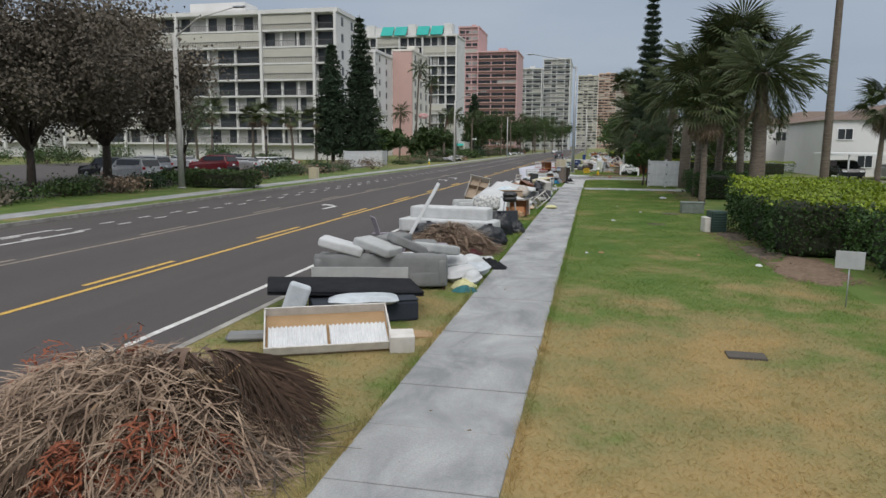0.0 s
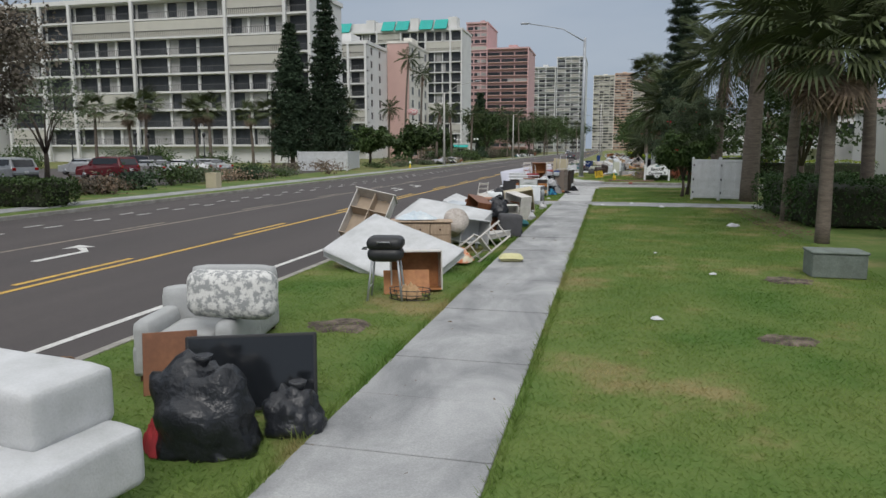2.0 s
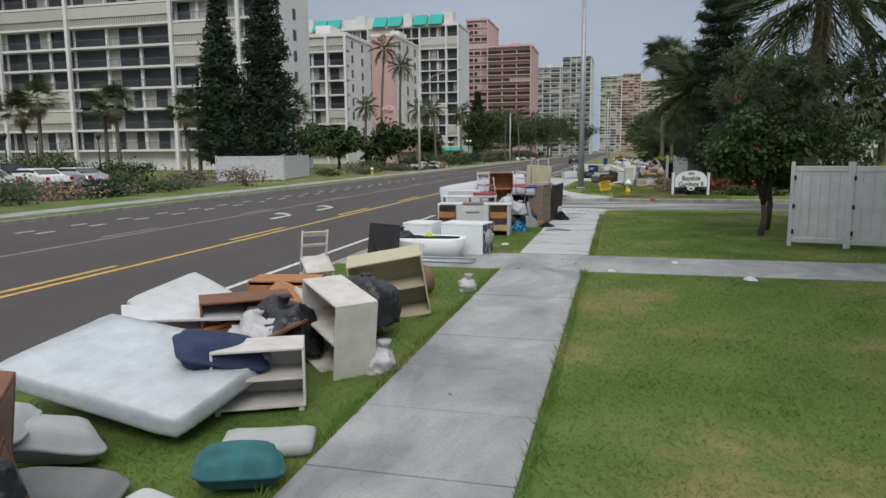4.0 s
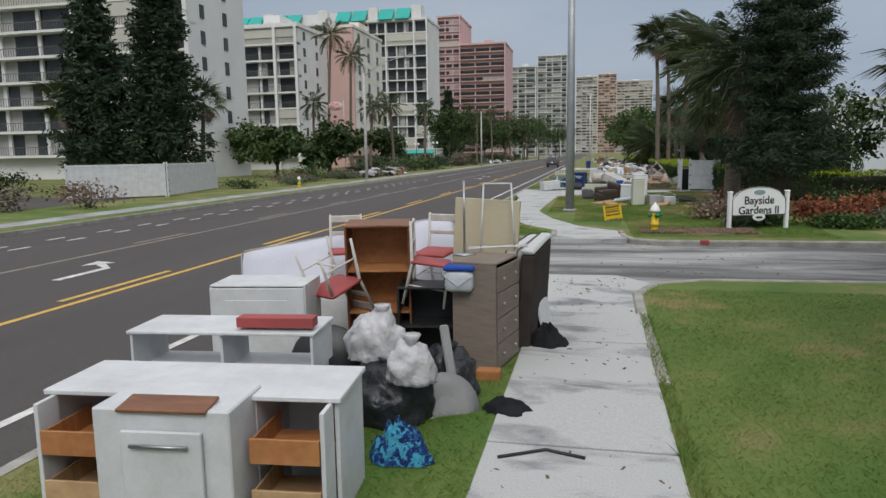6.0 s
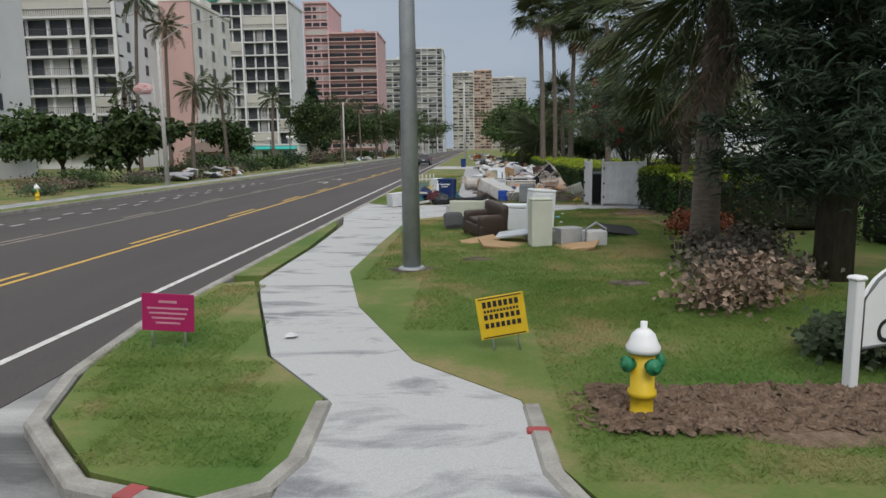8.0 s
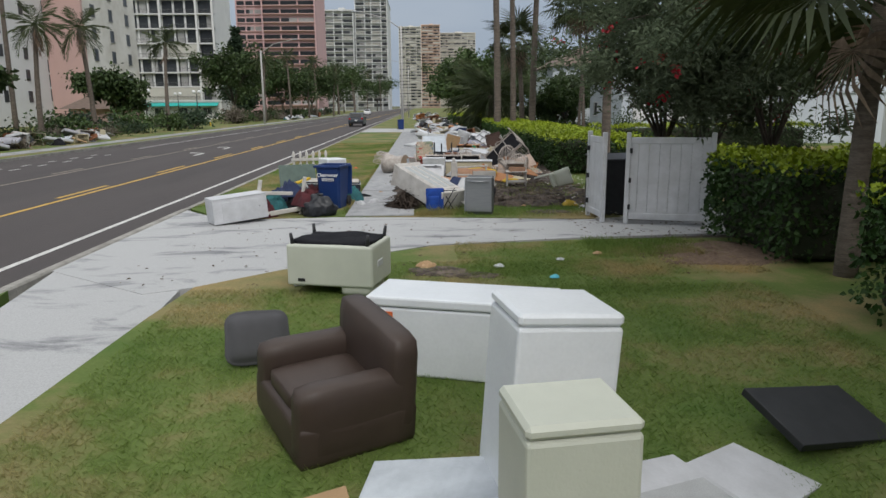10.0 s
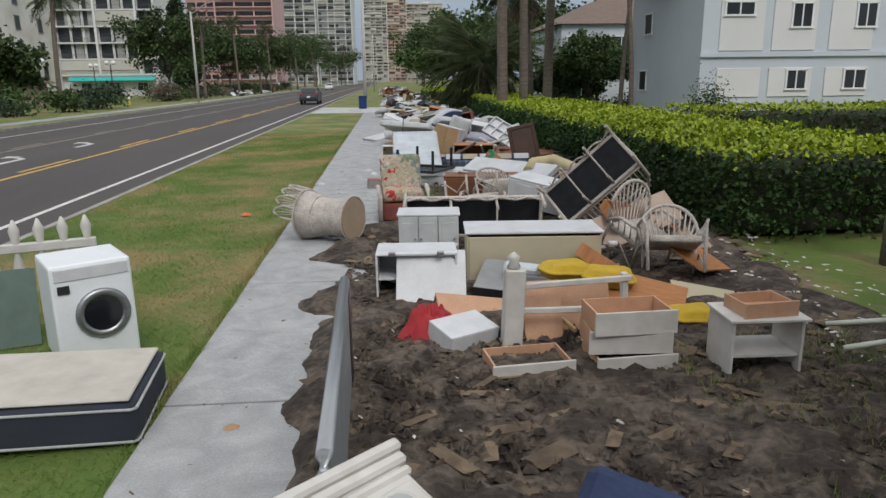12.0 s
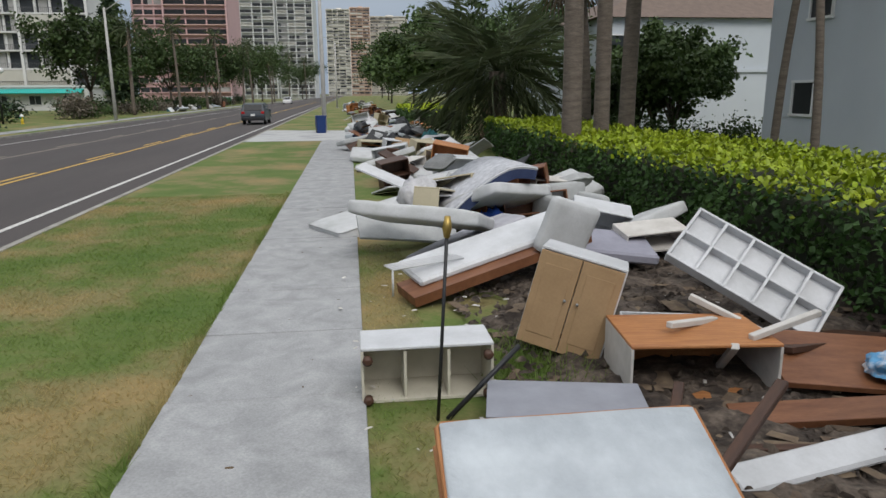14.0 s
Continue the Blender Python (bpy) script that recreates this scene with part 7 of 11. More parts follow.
part("emblem", lathe([(0.17, 0.0), (0.17, 0.012)], 20), mat("grey_green_emblem", (0.22, 0.32, 0.33), 0.5), bd).matrix_basis = Matrix.Translation((0, -0.028, 1.08)) @ Matrix.Rotation(radians(90), 4, "X") @ Matrix.Diagonal((1.1, 0.42, 1, 1))


def hydrant(label, m, name="fire_hydrant"):
    t = thing(name, label, "fire hydrant", m)
    part("barrel", lathe([(0.13, 0.0), (0.13, 0.03), (0.10, 0.05), (0.10, 0.20), (0.125, 0.21), (0.125, 0.25), (0.105, 0.27), (0.105, 0.62)], 16), YELLOW_P, t)
    part("bonnet", lathe([(0.145, 0.60), (0.15, 0.64), (0.125, 0.68), (0.10, 0.75), (0.06, 0.79), (0.03, 0.80), (0.03, 0.86)], 16), SIGN_W, t, "white domed bonnet")
    for d in ((-1, 0), (1, 0), (0, -1)):
        bm = bmesh.new()
        add_lathe(bm, [(0.05, 0.08), (0.05, 0.13), (0.07, 0.135), (0.07, 0.18), (0.025, 0.185), (0.025, 0.21)], 12)
        bmesh.ops.transform(bm, matrix=Matrix.Translation((0, 0, 0.5)) @ Vector((d[0], d[1], 0)).to_track_quat("Z", "Y").to_matrix().to_4x4(), verts=bm.verts)
        part("outlet_cap", bm, GREEN_P, t, "green outlet cap")
    return t


hydrant("yellow fire hydrant with white bonnet and green caps", pose(1.88, 57.6, 0, 0, 0, 20))
hydrant("small yellow fire hydrant across the road", pose(-21.7, 86.0, 0))
hydrant("small yellow fire hydrant across the road", pose(-26.0, 158.0, 0))
es = thing("entrance_sign", "green entrance sign with white border", "sign", pose(-27.5, 259.0, 0))
part("board", box((4.4, 0.3, 1.3), (0, 0, 1.05), None, 0.05), GREEN_P, es)
part("border", boxes([((4.5, 0.34, 0.14), (0, 0, 1.72)), ((4.5, 0.34, 0.14), (0, 0, 0.4)), ((0.3, 0.36, 1.9), (-2.3, 0, 0.95)), ((0.3, 0.36, 1.9), (2.3, 0, 0.95))], 0.02), SIGN_W, es, "white border and posts")
part("print_bar", box((3.0, 0.02, 0.25), (0, -0.17, 1.15)), SIGN_W, es)
fl = thing("flag", "faded striped flag on a pole across the road", "flag", pose(-29.0, 116.0, 0))
part("pole", tube([(0, 0, 0), (0, 0, 9.0)], [0.06, 0.04], 8), CONC, fl)
bm = cloth(2.0, 1.1, 0.3, 3, 10, 0.05)
bmesh.ops.transform(bm, matrix=Matrix.Translation((-1.0, 0, 8.2)) @ Matrix.Rotation(radians(80), 4, "X"), verts=bm.verts)
part("cloth", bm, mat("red_white_stripes", (0.40, 0.10, 0.10), 0.9, (0.52, 0.50, 0.48), 5, 0.9, stretch=(0.2, 4, 4)), fl)

# ---- first piles along the verge ----
def brush(label, x, y, rx, ry, h, n, seed, lmin, lmax, wid, material, name="brush_pile"):
    ob = part(name, ribbon_pile(n, rx, ry, h, seed, lmin, lmax, wid), material, m=pose(x, y, 0))
    return tagged(ob, label, "brush", kind="stuff")


def fallen_frond(x, y, z, a, b, L, seed, material=None):
    me = frond_mesh(L, 52, 0.010, 1.1 + 0.4 * (seed % 3), seed, 0.4, 1.1)
    m = Matrix.Translation((x, y, z)) @ Matrix.Rotation(radians(a), 4, "Z") @ Matrix.Rotation(radians(b), 4, "Y")
    tagged(part("fallen_frond", me, material or FROND_DRY, m=m), "dry drooping palm frond on the heap", "palm frond", "fallen fronds", "stuff")


brush("heap of dry tangled palm fronds", -2.9, -5.5, 1.75, 1.35, 0.86, 9500, 11, 0.25, 0.95, 0.0065, FROND_DRY)
for k, (x, y, z, q) in enumerate([(-4.1, -5.0, 0.75, 0.5), (-3.2, -4.9, 0.95, 0.4), (-2.15, -6.2, 0.62, 0.45), (-1.75, -5.9, 0.4, 0.35), (-2.6, -6.6, 0.5, 0.3)]):
    brush("patch of rust-red needles among the dry fronds", x, y, q, q, z, 700, 12 + 40 * k, 0.08, 0.26, 0.010, RUST, "needle_heap")
brush("grey twigs sticking out of the heap", -2.6, -5.4, 1.6, 1.2, 0.95, 260, 13, 0.6, 1.6, 0.008, BARK, "twig_heap")
brush("broad dry leaf sheaths in the heap", -2.7, -5.5, 1.4, 1.0, 0.8, 60, 14, 0.4, 0.9, 0.05, mat("pale_leaf_sheath", (0.36, 0.27, 0.18), 0.8, (0.2, 0.13, 0.08), 3, 0.6, rnd=0.4), "sheath_heap")
FROND_DARK = mat("dark_brown_frond", (0.13, 0.085, 0.06), 0.9, (0.065, 0.042, 0.032), 3, 0.6, rnd=0.5)
for k in range(7):
    fallen_frond(-2.55 + 0.06 * k, -4.95 - 0.05 * (k % 3), 0.78 + 0.03 * (k % 2), -80 + 14 * k, -30 + 4 * (k % 4), 0.85 + 0.06 * (k % 3), 3 * k + 41, FROND_DARK)
rr = random.Random(4)
for k in range(16):
    q = rr.uniform(0.1, 1.0)
    a = rr.uniform(0, 360)
    x, y = -2.7 + 1.0 * q * math.cos(radians(a)), -5.4 + 0.8 * q * math.sin(radians(a))
    fallen_frond(x, y, 0.82 - 0.5 * q, a + rr.uniform(-50, 50), rr.uniform(-14, 12), rr.uniform(1.0, 1.7), k)
for k in range(8):
    a = 45 * k + 10
    fallen_frond(-2.35 + 0.6 * math.cos(radians(a)), 7.3 + 0.6 * math.sin(radians(a)), 0.5, a + rr.uniform(-50, 50), rr.uniform(-10, 12), rr.uniform(0.9, 1.4), k + 20)
tagged(part("stick", tube([(-2.6, -6.0, 0.3), (-2.1, -5.6, 0.75), (-1.8, -5.2, 1.05)], [0.022, 0.018, 0.01], 6), WOOD_L), "bare pale branch in the heap", "branch")

ct = thing("flat_carton", "open flat carton holding corrugated foil panels", "carton", Matrix.Translation((-2.02, -2.42, 0.02)) @ Matrix.Rotation(radians(25), 4, "Z") @ Matrix.Rotation(radians(24), 4, "X"))
part("tray", box((1.75, 0.86, 0.02), (0, 0.43, 0.01)), CARD, ct)
for a in (((1.75, 0.02, 0.14), (0, 0.01, 0.07)), ((1.75, 0.02, 0.16), (0, 0.86, 0.08)), ((0.02, 0.84, 0.14), (-0.865, 0.43, 0.07)), ((0.02, 0.84, 0.14), (0.865, 0.43, 0.07))):
    part("wall", box(*a), WHITE_P, ct)
for s in (-0.42, 0.42):
    bm = bmesh.new()
    rows = [[bm.verts.new((s - 0.4 + 0.8 * k / 64, y, 0.05 + 0.018 * math.cos(k / 64 * 13 * 2 * math.pi))) for k in range(65)] for y in (0.05, 0.55)]
    for k in range(64):
        bm.faces.new((rows[0][k], rows[0][k + 1], rows[1][k + 1], rows[1][k])).smooth = True
    part("foil_panel", bm, mat("pale_foil", (0.62, 0.63, 0.64), 0.35, (0.5, 0.51, 0.52), 8, 0.5), ct, "pale corrugated panel")
crate("split white carton beside the flat carton", 0.34, 0.3, 0.26, pose(-1.12, -2.0, 0, 8, 0, 20), WHITE_P, "carton", "carton")
board("torn cardboard scrap on the grass", 0.7, 0.4, 0.03, pose(-1.15, -1.2, 0.0, 0, 6, 30), CARD, "cardboard", "cardboard")
board("rolled grey mat beside the cartons", 0.9, 0.3, 0.12, pose(-3.3, -2.0, 0.0, 0, 0, 20), GREY_CLOTH, "mat", "mat", 0.05)
crate("dark blue upholstered storage base", 1.7, 0.9, 0.36, pose(-2.25, -0.35, 0, 0, 0, 28), mat("dark_slate_cloth", (0.035, 0.041, 0.052), 0.9, (0.025, 0.03, 0.04), 4, 0.5, spec=0.2), "divan", "divan", bevel=0.04)
mattress("flat black foam mattress lying on a base", 2.55, 1.25, 0.1, pose(-2.72, 0.05, 0.37, 0, 3, 26), BLACK_CLOTH, r=0.035, border_mat=BLACK_CLOTH)
t = thing("packing_foam", "white L-shaped packing foam", "foam", pose(-2.55, -1.05, 0, 0, 0, 24))
part("slab", box((1.5, 0.34, 0.12), (0, 0, 0.06), None, 0.025, 2), PLASTIC_WRAP, t)
part("upright", box((0.34, 0.16, 0.72), (-0.55, 0.02, 0.36), (0, 20, 0), 0.05, 2), PLASTIC_WRAP, t)
pillow("flattened white plastic sheet on the base", 1.1, 0.5, 0.16, pose(-2.1, -0.75, 0.32, 0, 0, 22), PLASTIC_WRAP, "plastic_sheet", "sheet")
sofa("grey sofa seen from behind, cushions tossed on it", pose(-2.72, 2.25, 0, 0, 0, 193), 2.65, 0.95, 0.72, GREY_CLOTH, 2)
board("pale grey back panel of the sofa", 1.9, 0.03, 0.44, pose(-3.0, 1.68, 0.02, 0, 0, 13), LGREY_CLOTH, "sofa_lining", "lining")
for k, (x, y, z, a, b, mt, w) in enumerate([(-3.45, 1.85, 0.74, 10, 15, TICKING, 0.8), (-2.75, 2.0, 0.74, -20, 12, LGREY_CLOTH, 0.8), (-2.2, 2.4, 0.72, 35, 25, GREY_CLOTH, 0.85), (-1.75, 2.9, 0.6, 60, 10, LGREY_CLOTH, 0.9), (-2.6, 2.7, 0.8, 80, 0, GREY_CLOTH, 0.7)]):
    part_ob = soft((w * 1.12, 0.52, 0.2), 0.055, 0.012, 2, 8, seed=k)
    tagged(part("loose_cushion", part_ob, mt, m=pose(x, y, z, 0, b, a)), "loose rolled sofa cushion", "cushion", "loose cushions")
for k, (x, y, z, a, s) in enumerate([(-1.25, 3.1, 0.02, 30, 0.75), (-1.0, 3.5, 0.04, -20, 0.7), (-0.95, 2.75, 0.0, 70, 0.5), (-1.6, 3.6, 0.15, 10, 0.85), (-1.35, 4.4, 0.02, 50, 0.8), (-2.2, 4.0, 0.05, 20, 0.9), (-2.9, 4.2, 0.05, 5, 0.9), (-1.9, 4.7, 0.03, 20, 0.8)]):
    pillow("plump white pillow on the grass", s, s * 0.68, 0.3, pose(x, y, z, 6, -8, a), TICKING if k != 1 else PLASTIC_WRAP, "pillow", "pillow", k, "white pillows")
pillow("dark grey sofa cushion on the pillows", 0.75, 0.6, 0.28, pose(-2.5, 4.9, 0.3, 8, 0, 15), GREY_CLOTH, "cushion", "cushion", 3)
pillow("taupe sofa cushion on the pillows", 0.8, 0.6, 0.2, pose(-1.9, 4.2, 0.28, -6, 10, -20), mat("taupe_cloth", (0.27, 0.23, 0.18), 0.95), "cushion", "cushion", 5)
heap("crumpled dark blanket and mats on the grass", 0.9, 0.6, 0.25, pose(-0.95, 4.7, 0.0, 0, 0, 15), BLACK_CLOTH, "blanket", "blanket", 5)
heap("olive cloth on the grass", 0.5, 0.4, 0.2, pose(-1.05, 2.35, 0.0), YELLOW_C, "cloth", "cloth", 8)
heap("teal cloth on the grass", 0.5, 0.4, 0.12, pose(-0.95, 2.1, 0.0), TEAL_CL, "cloth", "cloth", 9)
# mauve garden chair, cool box, leaning pole
pc = thing("garden_chair", "dusty mauve plastic garden chair", "chair", pose(-3.6, 5.6, 0, 0, 0, 120))
for k in range(5):
    part("back_slat", box((0.1, 0.03, 0.75), (-0.24 + 0.12 * k, 0.28, 0.7), (-18, 0, 0), 0.01), PURPLE, pc)
    part("seat_slat", box((0.62, 0.09, 0.03), (0, -0.25 + 0.115 * k, 0.36), (6, 0, 0), 0.01), PURPLE, pc)
for s in (-1, 1):
    part("arm", box((0.12, 0.75, 0.035), (s * 0.38, -0.05, 0.58), None, 0.01), PURPLE, pc)
    part("front_leg", box((0.04, 0.1, 0.58), (s * 0.36, -0.3, 0.29), None, 0.008), PURPLE, pc)
    part("back_leg", box((0.04, 0.1, 0.58), (s * 0.36, 0.2, 0.26), (25, 0, 0), 0.008), PURPLE, pc)
cb = thing("cool_box", "dusty grey cool box with lid", "cool box", pose(-2.45, 5.35, 0, 0, 0, 20))
part("body", box((0.85, 0.42, 0.34), (0, 0, 0.17), None, 0.04, 2), PURPLE, cb)
part("lid", box((0.88, 0.45, 0.09), (0, 0, 0.385), None, 0.03, 2), PURPLE, cb)
part("handle", tube([(-0.3, -0.22, 0.3), (-0.2, -0.28, 0.34), (0.2, -0.28, 0.34), (0.3, -0.22, 0.3)], 0.015, 6), WHITE, cb)
tagged(part("white_batten", box((0.09, 0.05, 2.1), (0, 0, 1.05), None, 0.006), WHITE, m=pose(-3.5, 6.35, 0.12, -14, 27, 0)), "long white batten leaning from the heap", "batten")
brush("second heap of dry palm fronds", -2.35, 7.3, 1.25, 1.25, 0.72, 3600, 21, 0.35, 1.2, 0.008, FROND_DRY)
brush("dark frond stalks in the second heap", -2.4, 7.35, 1.2, 1.2, 0.7, 2200, 23, 0.3, 1.1, 0.009, FROND_DARK, "stalk_heap")
brush("dark twigs in the second heap", -2.4, 7.3, 1.4, 1.4, 0.8, 170, 22, 0.6, 1.7, 0.009, BARK, "twig_heap")
heap("dark red cloth under the fronds", 0.6, 0.4, 0.16, pose(-1.6, 6.5, 0.02, 0, 0, 30), MAROON, "cloth", "cloth", 4)
bag("slumped black bin bag with creases", 0.95, 0.62, 0.58, pose(-1.45, 8.45, 0, 0, 0, 25), seed=1)
bag("black bin bag behind the fronds", 0.9, 0.7, 0.55, pose(-3.4, 8.9, 0, 0, 0, 0), seed=2)
bag("black bin bag behind the fronds", 0.7, 0.6, 0.5, pose(-2.3, 8.6, 0, 0, 0, 60), seed=3)
pillow("white plastic wrap beside the bags", 0.7, 0.5, 0.22, pose(-2.6, 9.0, 0.2, 0, 0, 10), PLASTIC_WRAP, "plastic_sheet", "sheet", 4)
board("white tile panel on the grass", 0.38, 0.3, 0.02, pose(-1.2, 6.2, 0.0, 0, 0, 20), WHITE, "tile_panel", "panel")
# white sofa
t = thing("white_sofa", "large white upholstered sofa on its base", "sofa", pose(-2.9, 9.85, 0, 0, 0, -9))
part("seat_block", soft((3.05, 0.98, 0.42), 0.07, 0.012, 1.6, 14), TICKING, t).location = (0, 0, 0.17)
part("backrest", soft((2.55, 0.62, 0.40), 0.07, 0.012, 1.6, 14, seed=2), TICKING, t).location = (-0.02, 0.2, 0.55)
for s in (-1, 1):
    part("runner", box((0.1, 0.85, 0.18), (s * 1.2, 0, 0.09), None, 0.01), WOOD_D, t)
board("broken slat under the sofa", 1.4, 0.1, 0.03, pose(-1.7, 9.5, 0.04, 0, 5, -12), WOOD_L, "slat", "slat")
sofa("pale grey armchair with loose cushion", pose(-2.65, 12.75, 0, 0, 0, 12), 1.05, 0.95, 0.85, LGREY_CLOTH, 1, "armchair", "armchair")
sofa("pale grey armchair beside its twin", pose(-3.1, 14.0, 0, 0, 0, 10), 1.1, 0.95, 0.85, LGREY_CLOTH, 1, "armchair", "armchair")
tagged(part("print_cushion", soft((0.95, 0.3, 0.5), 0.14, 0.02, 2.2, 8), FLORAL_W, m=pose(-2.15, 12.55, 0.72, -8, 0, 6)), "white cushion with grey leaf print", "cushion")
t = thing("television", "black flat television leaning on its back", "television", pose(-1.5, 11.75, 0.02, -14, 0, 22))
part("case", box((1.15, 0.07, 0.68), (0, 0, 0.34), None, 0.01), BLACK_PL, t)
part("screen", box((1.09, 0.01, 0.62), (0, -0.037, 0.345)), DARK_GLASS, t)
bag("full black bin bag beside the television", 0.85, 0.6, 0.72, pose(-1.5, 11.0, 0, 0, 0, 0), seed=4)
bag("small black bin bag on the grass", 0.5, 0.45, 0.36, pose(-0.98, 11.5, 0, 0, 0, 0), seed=5)
t = thing("wicker_basket", "brown wicker basket lying on its side", "basket", pose(-3.1, 11.1, 0.42, 0, 80, 20))
part("weave", lathe([(0.2, -0.25), (0.23, -0.1), (0.25, 0.1), (0.25, 0.25), (0.22, 0.25), (0.2, -0.15)], 20), WICKER_B, t)
for z in (-0.2, -0.1, 0, 0.1, 0.2):
    part("band", lathe([(0.235, z - 0.015), (0.262, z), (0.235, z + 0.015)], 20), WICKER_B, t)
board("reddish wooden panel behind the chair", 0.5, 0.03, 0.6, pose(-2.5, 12.0, 0.0, -15, 0, 30), WOOD_R, "panel", "panel")
heap("red and white cloth by the bag", 0.35, 0.3, 0.25, pose(-1.85, 10.9, 0), RED_CL, "cloth", "cloth", 6)
# grill, box spring, cabinet
g = thing("kettle_grill", "black charcoal grill on steel legs", "grill", pose(-1.82, 16.55, 0, 0, 0, 10))
part("bowl", soft((0.56, 0.42, 0.24), 0.14, 0.0, 1, 6), BLACK_PL, g).location = (0, 0, 0.60)
part("lid", soft((0.58, 0.44, 0.22), 0.16, 0.0, 1, 6), BLACK_PL, g).location = (0, 0, 0.78)
part("lid_handle", tube([(-0.1, -0.22, 0.9), (-0.1, -0.27, 0.93), (0.1, -0.27, 0.93), (0.1, -0.22, 0.9)], 0.012, 6), STEEL, g)
for sx in (-1, 1):
    for sy in (-1, 1):
        part("leg", tube([(sx * 0.2, sy * 0.14, 0.64), (sx * 0.27, sy * 0.2, 0.0)], 0.018, 7), GALV, g)
    part("leg_brace", tube([(sx * 0.25, -0.18, 0.2), (sx * 0.25, 0.18, 0.2)], 0.01, 6), GALV, g)
part("side_handle", tube([(-0.28, -0.1, 0.8), (-0.36, -0.08, 0.8), (-0.36, 0.08, 0.8), (-0.28, 0.1, 0.8)], 0.012, 6), BLACK_PL, g)
mattress("white box spring propped at a slant", 2.35, 1.55, 0.2, Matrix.Translation((-2.62, 19.0, 0.16)) @ Matrix.Rotation(radians(-22), 4, "Z") @ Matrix.Rotation(radians(14), 4, "Y") @ Matrix.Rotation(radians(24), 4, "X") @ Matrix.Translation((0, 0.2, 0)), TICKING, "box_spring", "box spring", 0.04)
case("open cabinet with orange wooden inside", 0.85, 0.5, 0.62, pose(-1.55, 17.3, 0.02, -6, 0, 20), WHITE_P, inside=WOOD_O, shelves=(), back=True)
board("orange wooden flap before the cabinet", 0.75, 0.02, 0.42, pose(-1.6, 16.95, 0.0, -32, 0, 20), WOOD_O, "flap", "board")
t = thing("wire_basket", "wire basket holding a straw hat", "basket", pose(-1.45, 16.6, 0))
for z in (0.02, 0.09, 0.16):
    part("wire_ring", tube([(0.28 * math.cos(a) * 1.2, 0.2 * math.sin(a), z) for a in [k * math.pi / 6 for k in range(13)]], 0.007, 5), BLACK_PL, t)
for k in range(12):
    a = k * math.pi / 6
    part("wire", tube([(0.336 * math.cos(a) * 0.9, 0.18 * math.sin(a), 0.0), (0.336 * math.cos(a), 0.2 * math.sin(a), 0.18)], 0.005, 4), BLACK_PL, t)
heap("straw-coloured cloth in the basket", 0.4, 0.3, 0.25, pose(-1.45, 16.6, 0.03), WOOD_L, "cloth", "cloth", 7)
# dresser group
case("whitewashed wooden dresser with small drawers", 1.3, 0.48, 0.78, pose(-2.4, 20.72, 0, 0, 0, 14), WOOD_W, "dresser", "dresser", top_over=0.03, drawers=[(0.66, 0.97, 0, 0, 0.33), (0.66, 0.97, 0, 0.33, 0.66), (0.66, 0.97, 0, 0.66, 1), (0.34, 0.66, 0, 0, 0.33), (0.34, 0.66, 0, 0.33, 0.66), (0.34, 0.66, 0, 0.66, 1), (0.03, 0.34, 0, 0, 0.33), (0.03, 0.34, 0, 0.33, 0.66), (0.03, 0.34, 0, 0.66, 1)], knob=WOOD_D)
case("white bookcase with arched top, tipped back", 0.95, 0.34, 1.25, Matrix.Translation((-4.1, 21.4, 0.25)) @ Matrix.Rotation(radians(8), 4, "Z") @ Matrix.Rotation(radians(-38), 4, "X") @ Matrix.Rotation(radians(14), 4, "Y"), WHITE_P, "bookcase", "bookcase", shelves=(0.6,), uprights=(0.5,), inside=mat("tan_back_panel", (0.40, 0.32, 0.24), 0.8), top_over=0.04)
heap("black jacket over the bookcase", 0.6, 0.5, 0.35, pose(-3.3, 21.1, 0.6, 0, 10, 0), BLACK_CLOTH, "jacket", "jacket", 3)
heap("pale blue plastic sheeting on the dresser", 0.8, 0.4, 0.18, pose(-2.5, 20.75, 0.82, 0, 0, 20), mat("pale_blue_sheet", (0.42, 0.50, 0.56), 0.3, (0.55, 0.6, 0.62), 7, 0.6), "plastic_sheet", "sheet", 5)
t = thing("wicker_hamper", "white oval wicker hamper lying tilted", "hamper", pose(-1.95, 21.9, 0.5, 60, 20, 10))
part("weave", lathe([(0.22, 0.0), (0.26, 0.1), (0.27, 0.45), (0.25, 0.5)], 20), WICKER, t)
part("lid", lathe([(0.28, 0.5), (0.29, 0.54), (0.1, 0.57)], 20), WICKER, t)
case("grey metal side table with thin legs", 0.75, 0.5, 0.72, pose(-1.6, 21.9, 0.0, 0, 8, 40), mat("pale_grey_board", (0.46, 0.47, 0.48), 0.6), "side_table", "table", legs=0.2)
t = thing("ladder_stool", "white wooden ladder-back chair tipped over", "chair", Matrix.Translation((-1.25, 20.25, 0.08)) @ Matrix.Rotation(radians(28), 4, "Z") @ Matrix.Rotation(radians(52), 4, "Y"))
frame_rails(t, "rail", [((-0.2, 0, 0), (-0.2, 0, 1.0)), ((0.2, 0, 0), (0.2, 0, 1.0)), ((-0.2, 0.45, 0), (-0.2, 0.4, 0.48)), ((0.2, 0.45, 0), (0.2, 0.4, 0.48))], WHITE_P, 0.022)
frame_rails(t, "rung", [((-0.2, 0, z), (0.2, 0, z)) for z in (0.2, 0.62, 0.78, 0.94)] + [((-0.2, 0, 0.22), (-0.2, 0.43, 0.22)), ((0.2, 0, 0.22), (0.2, 0.43, 0.22))], WHITE_P, 0.014)
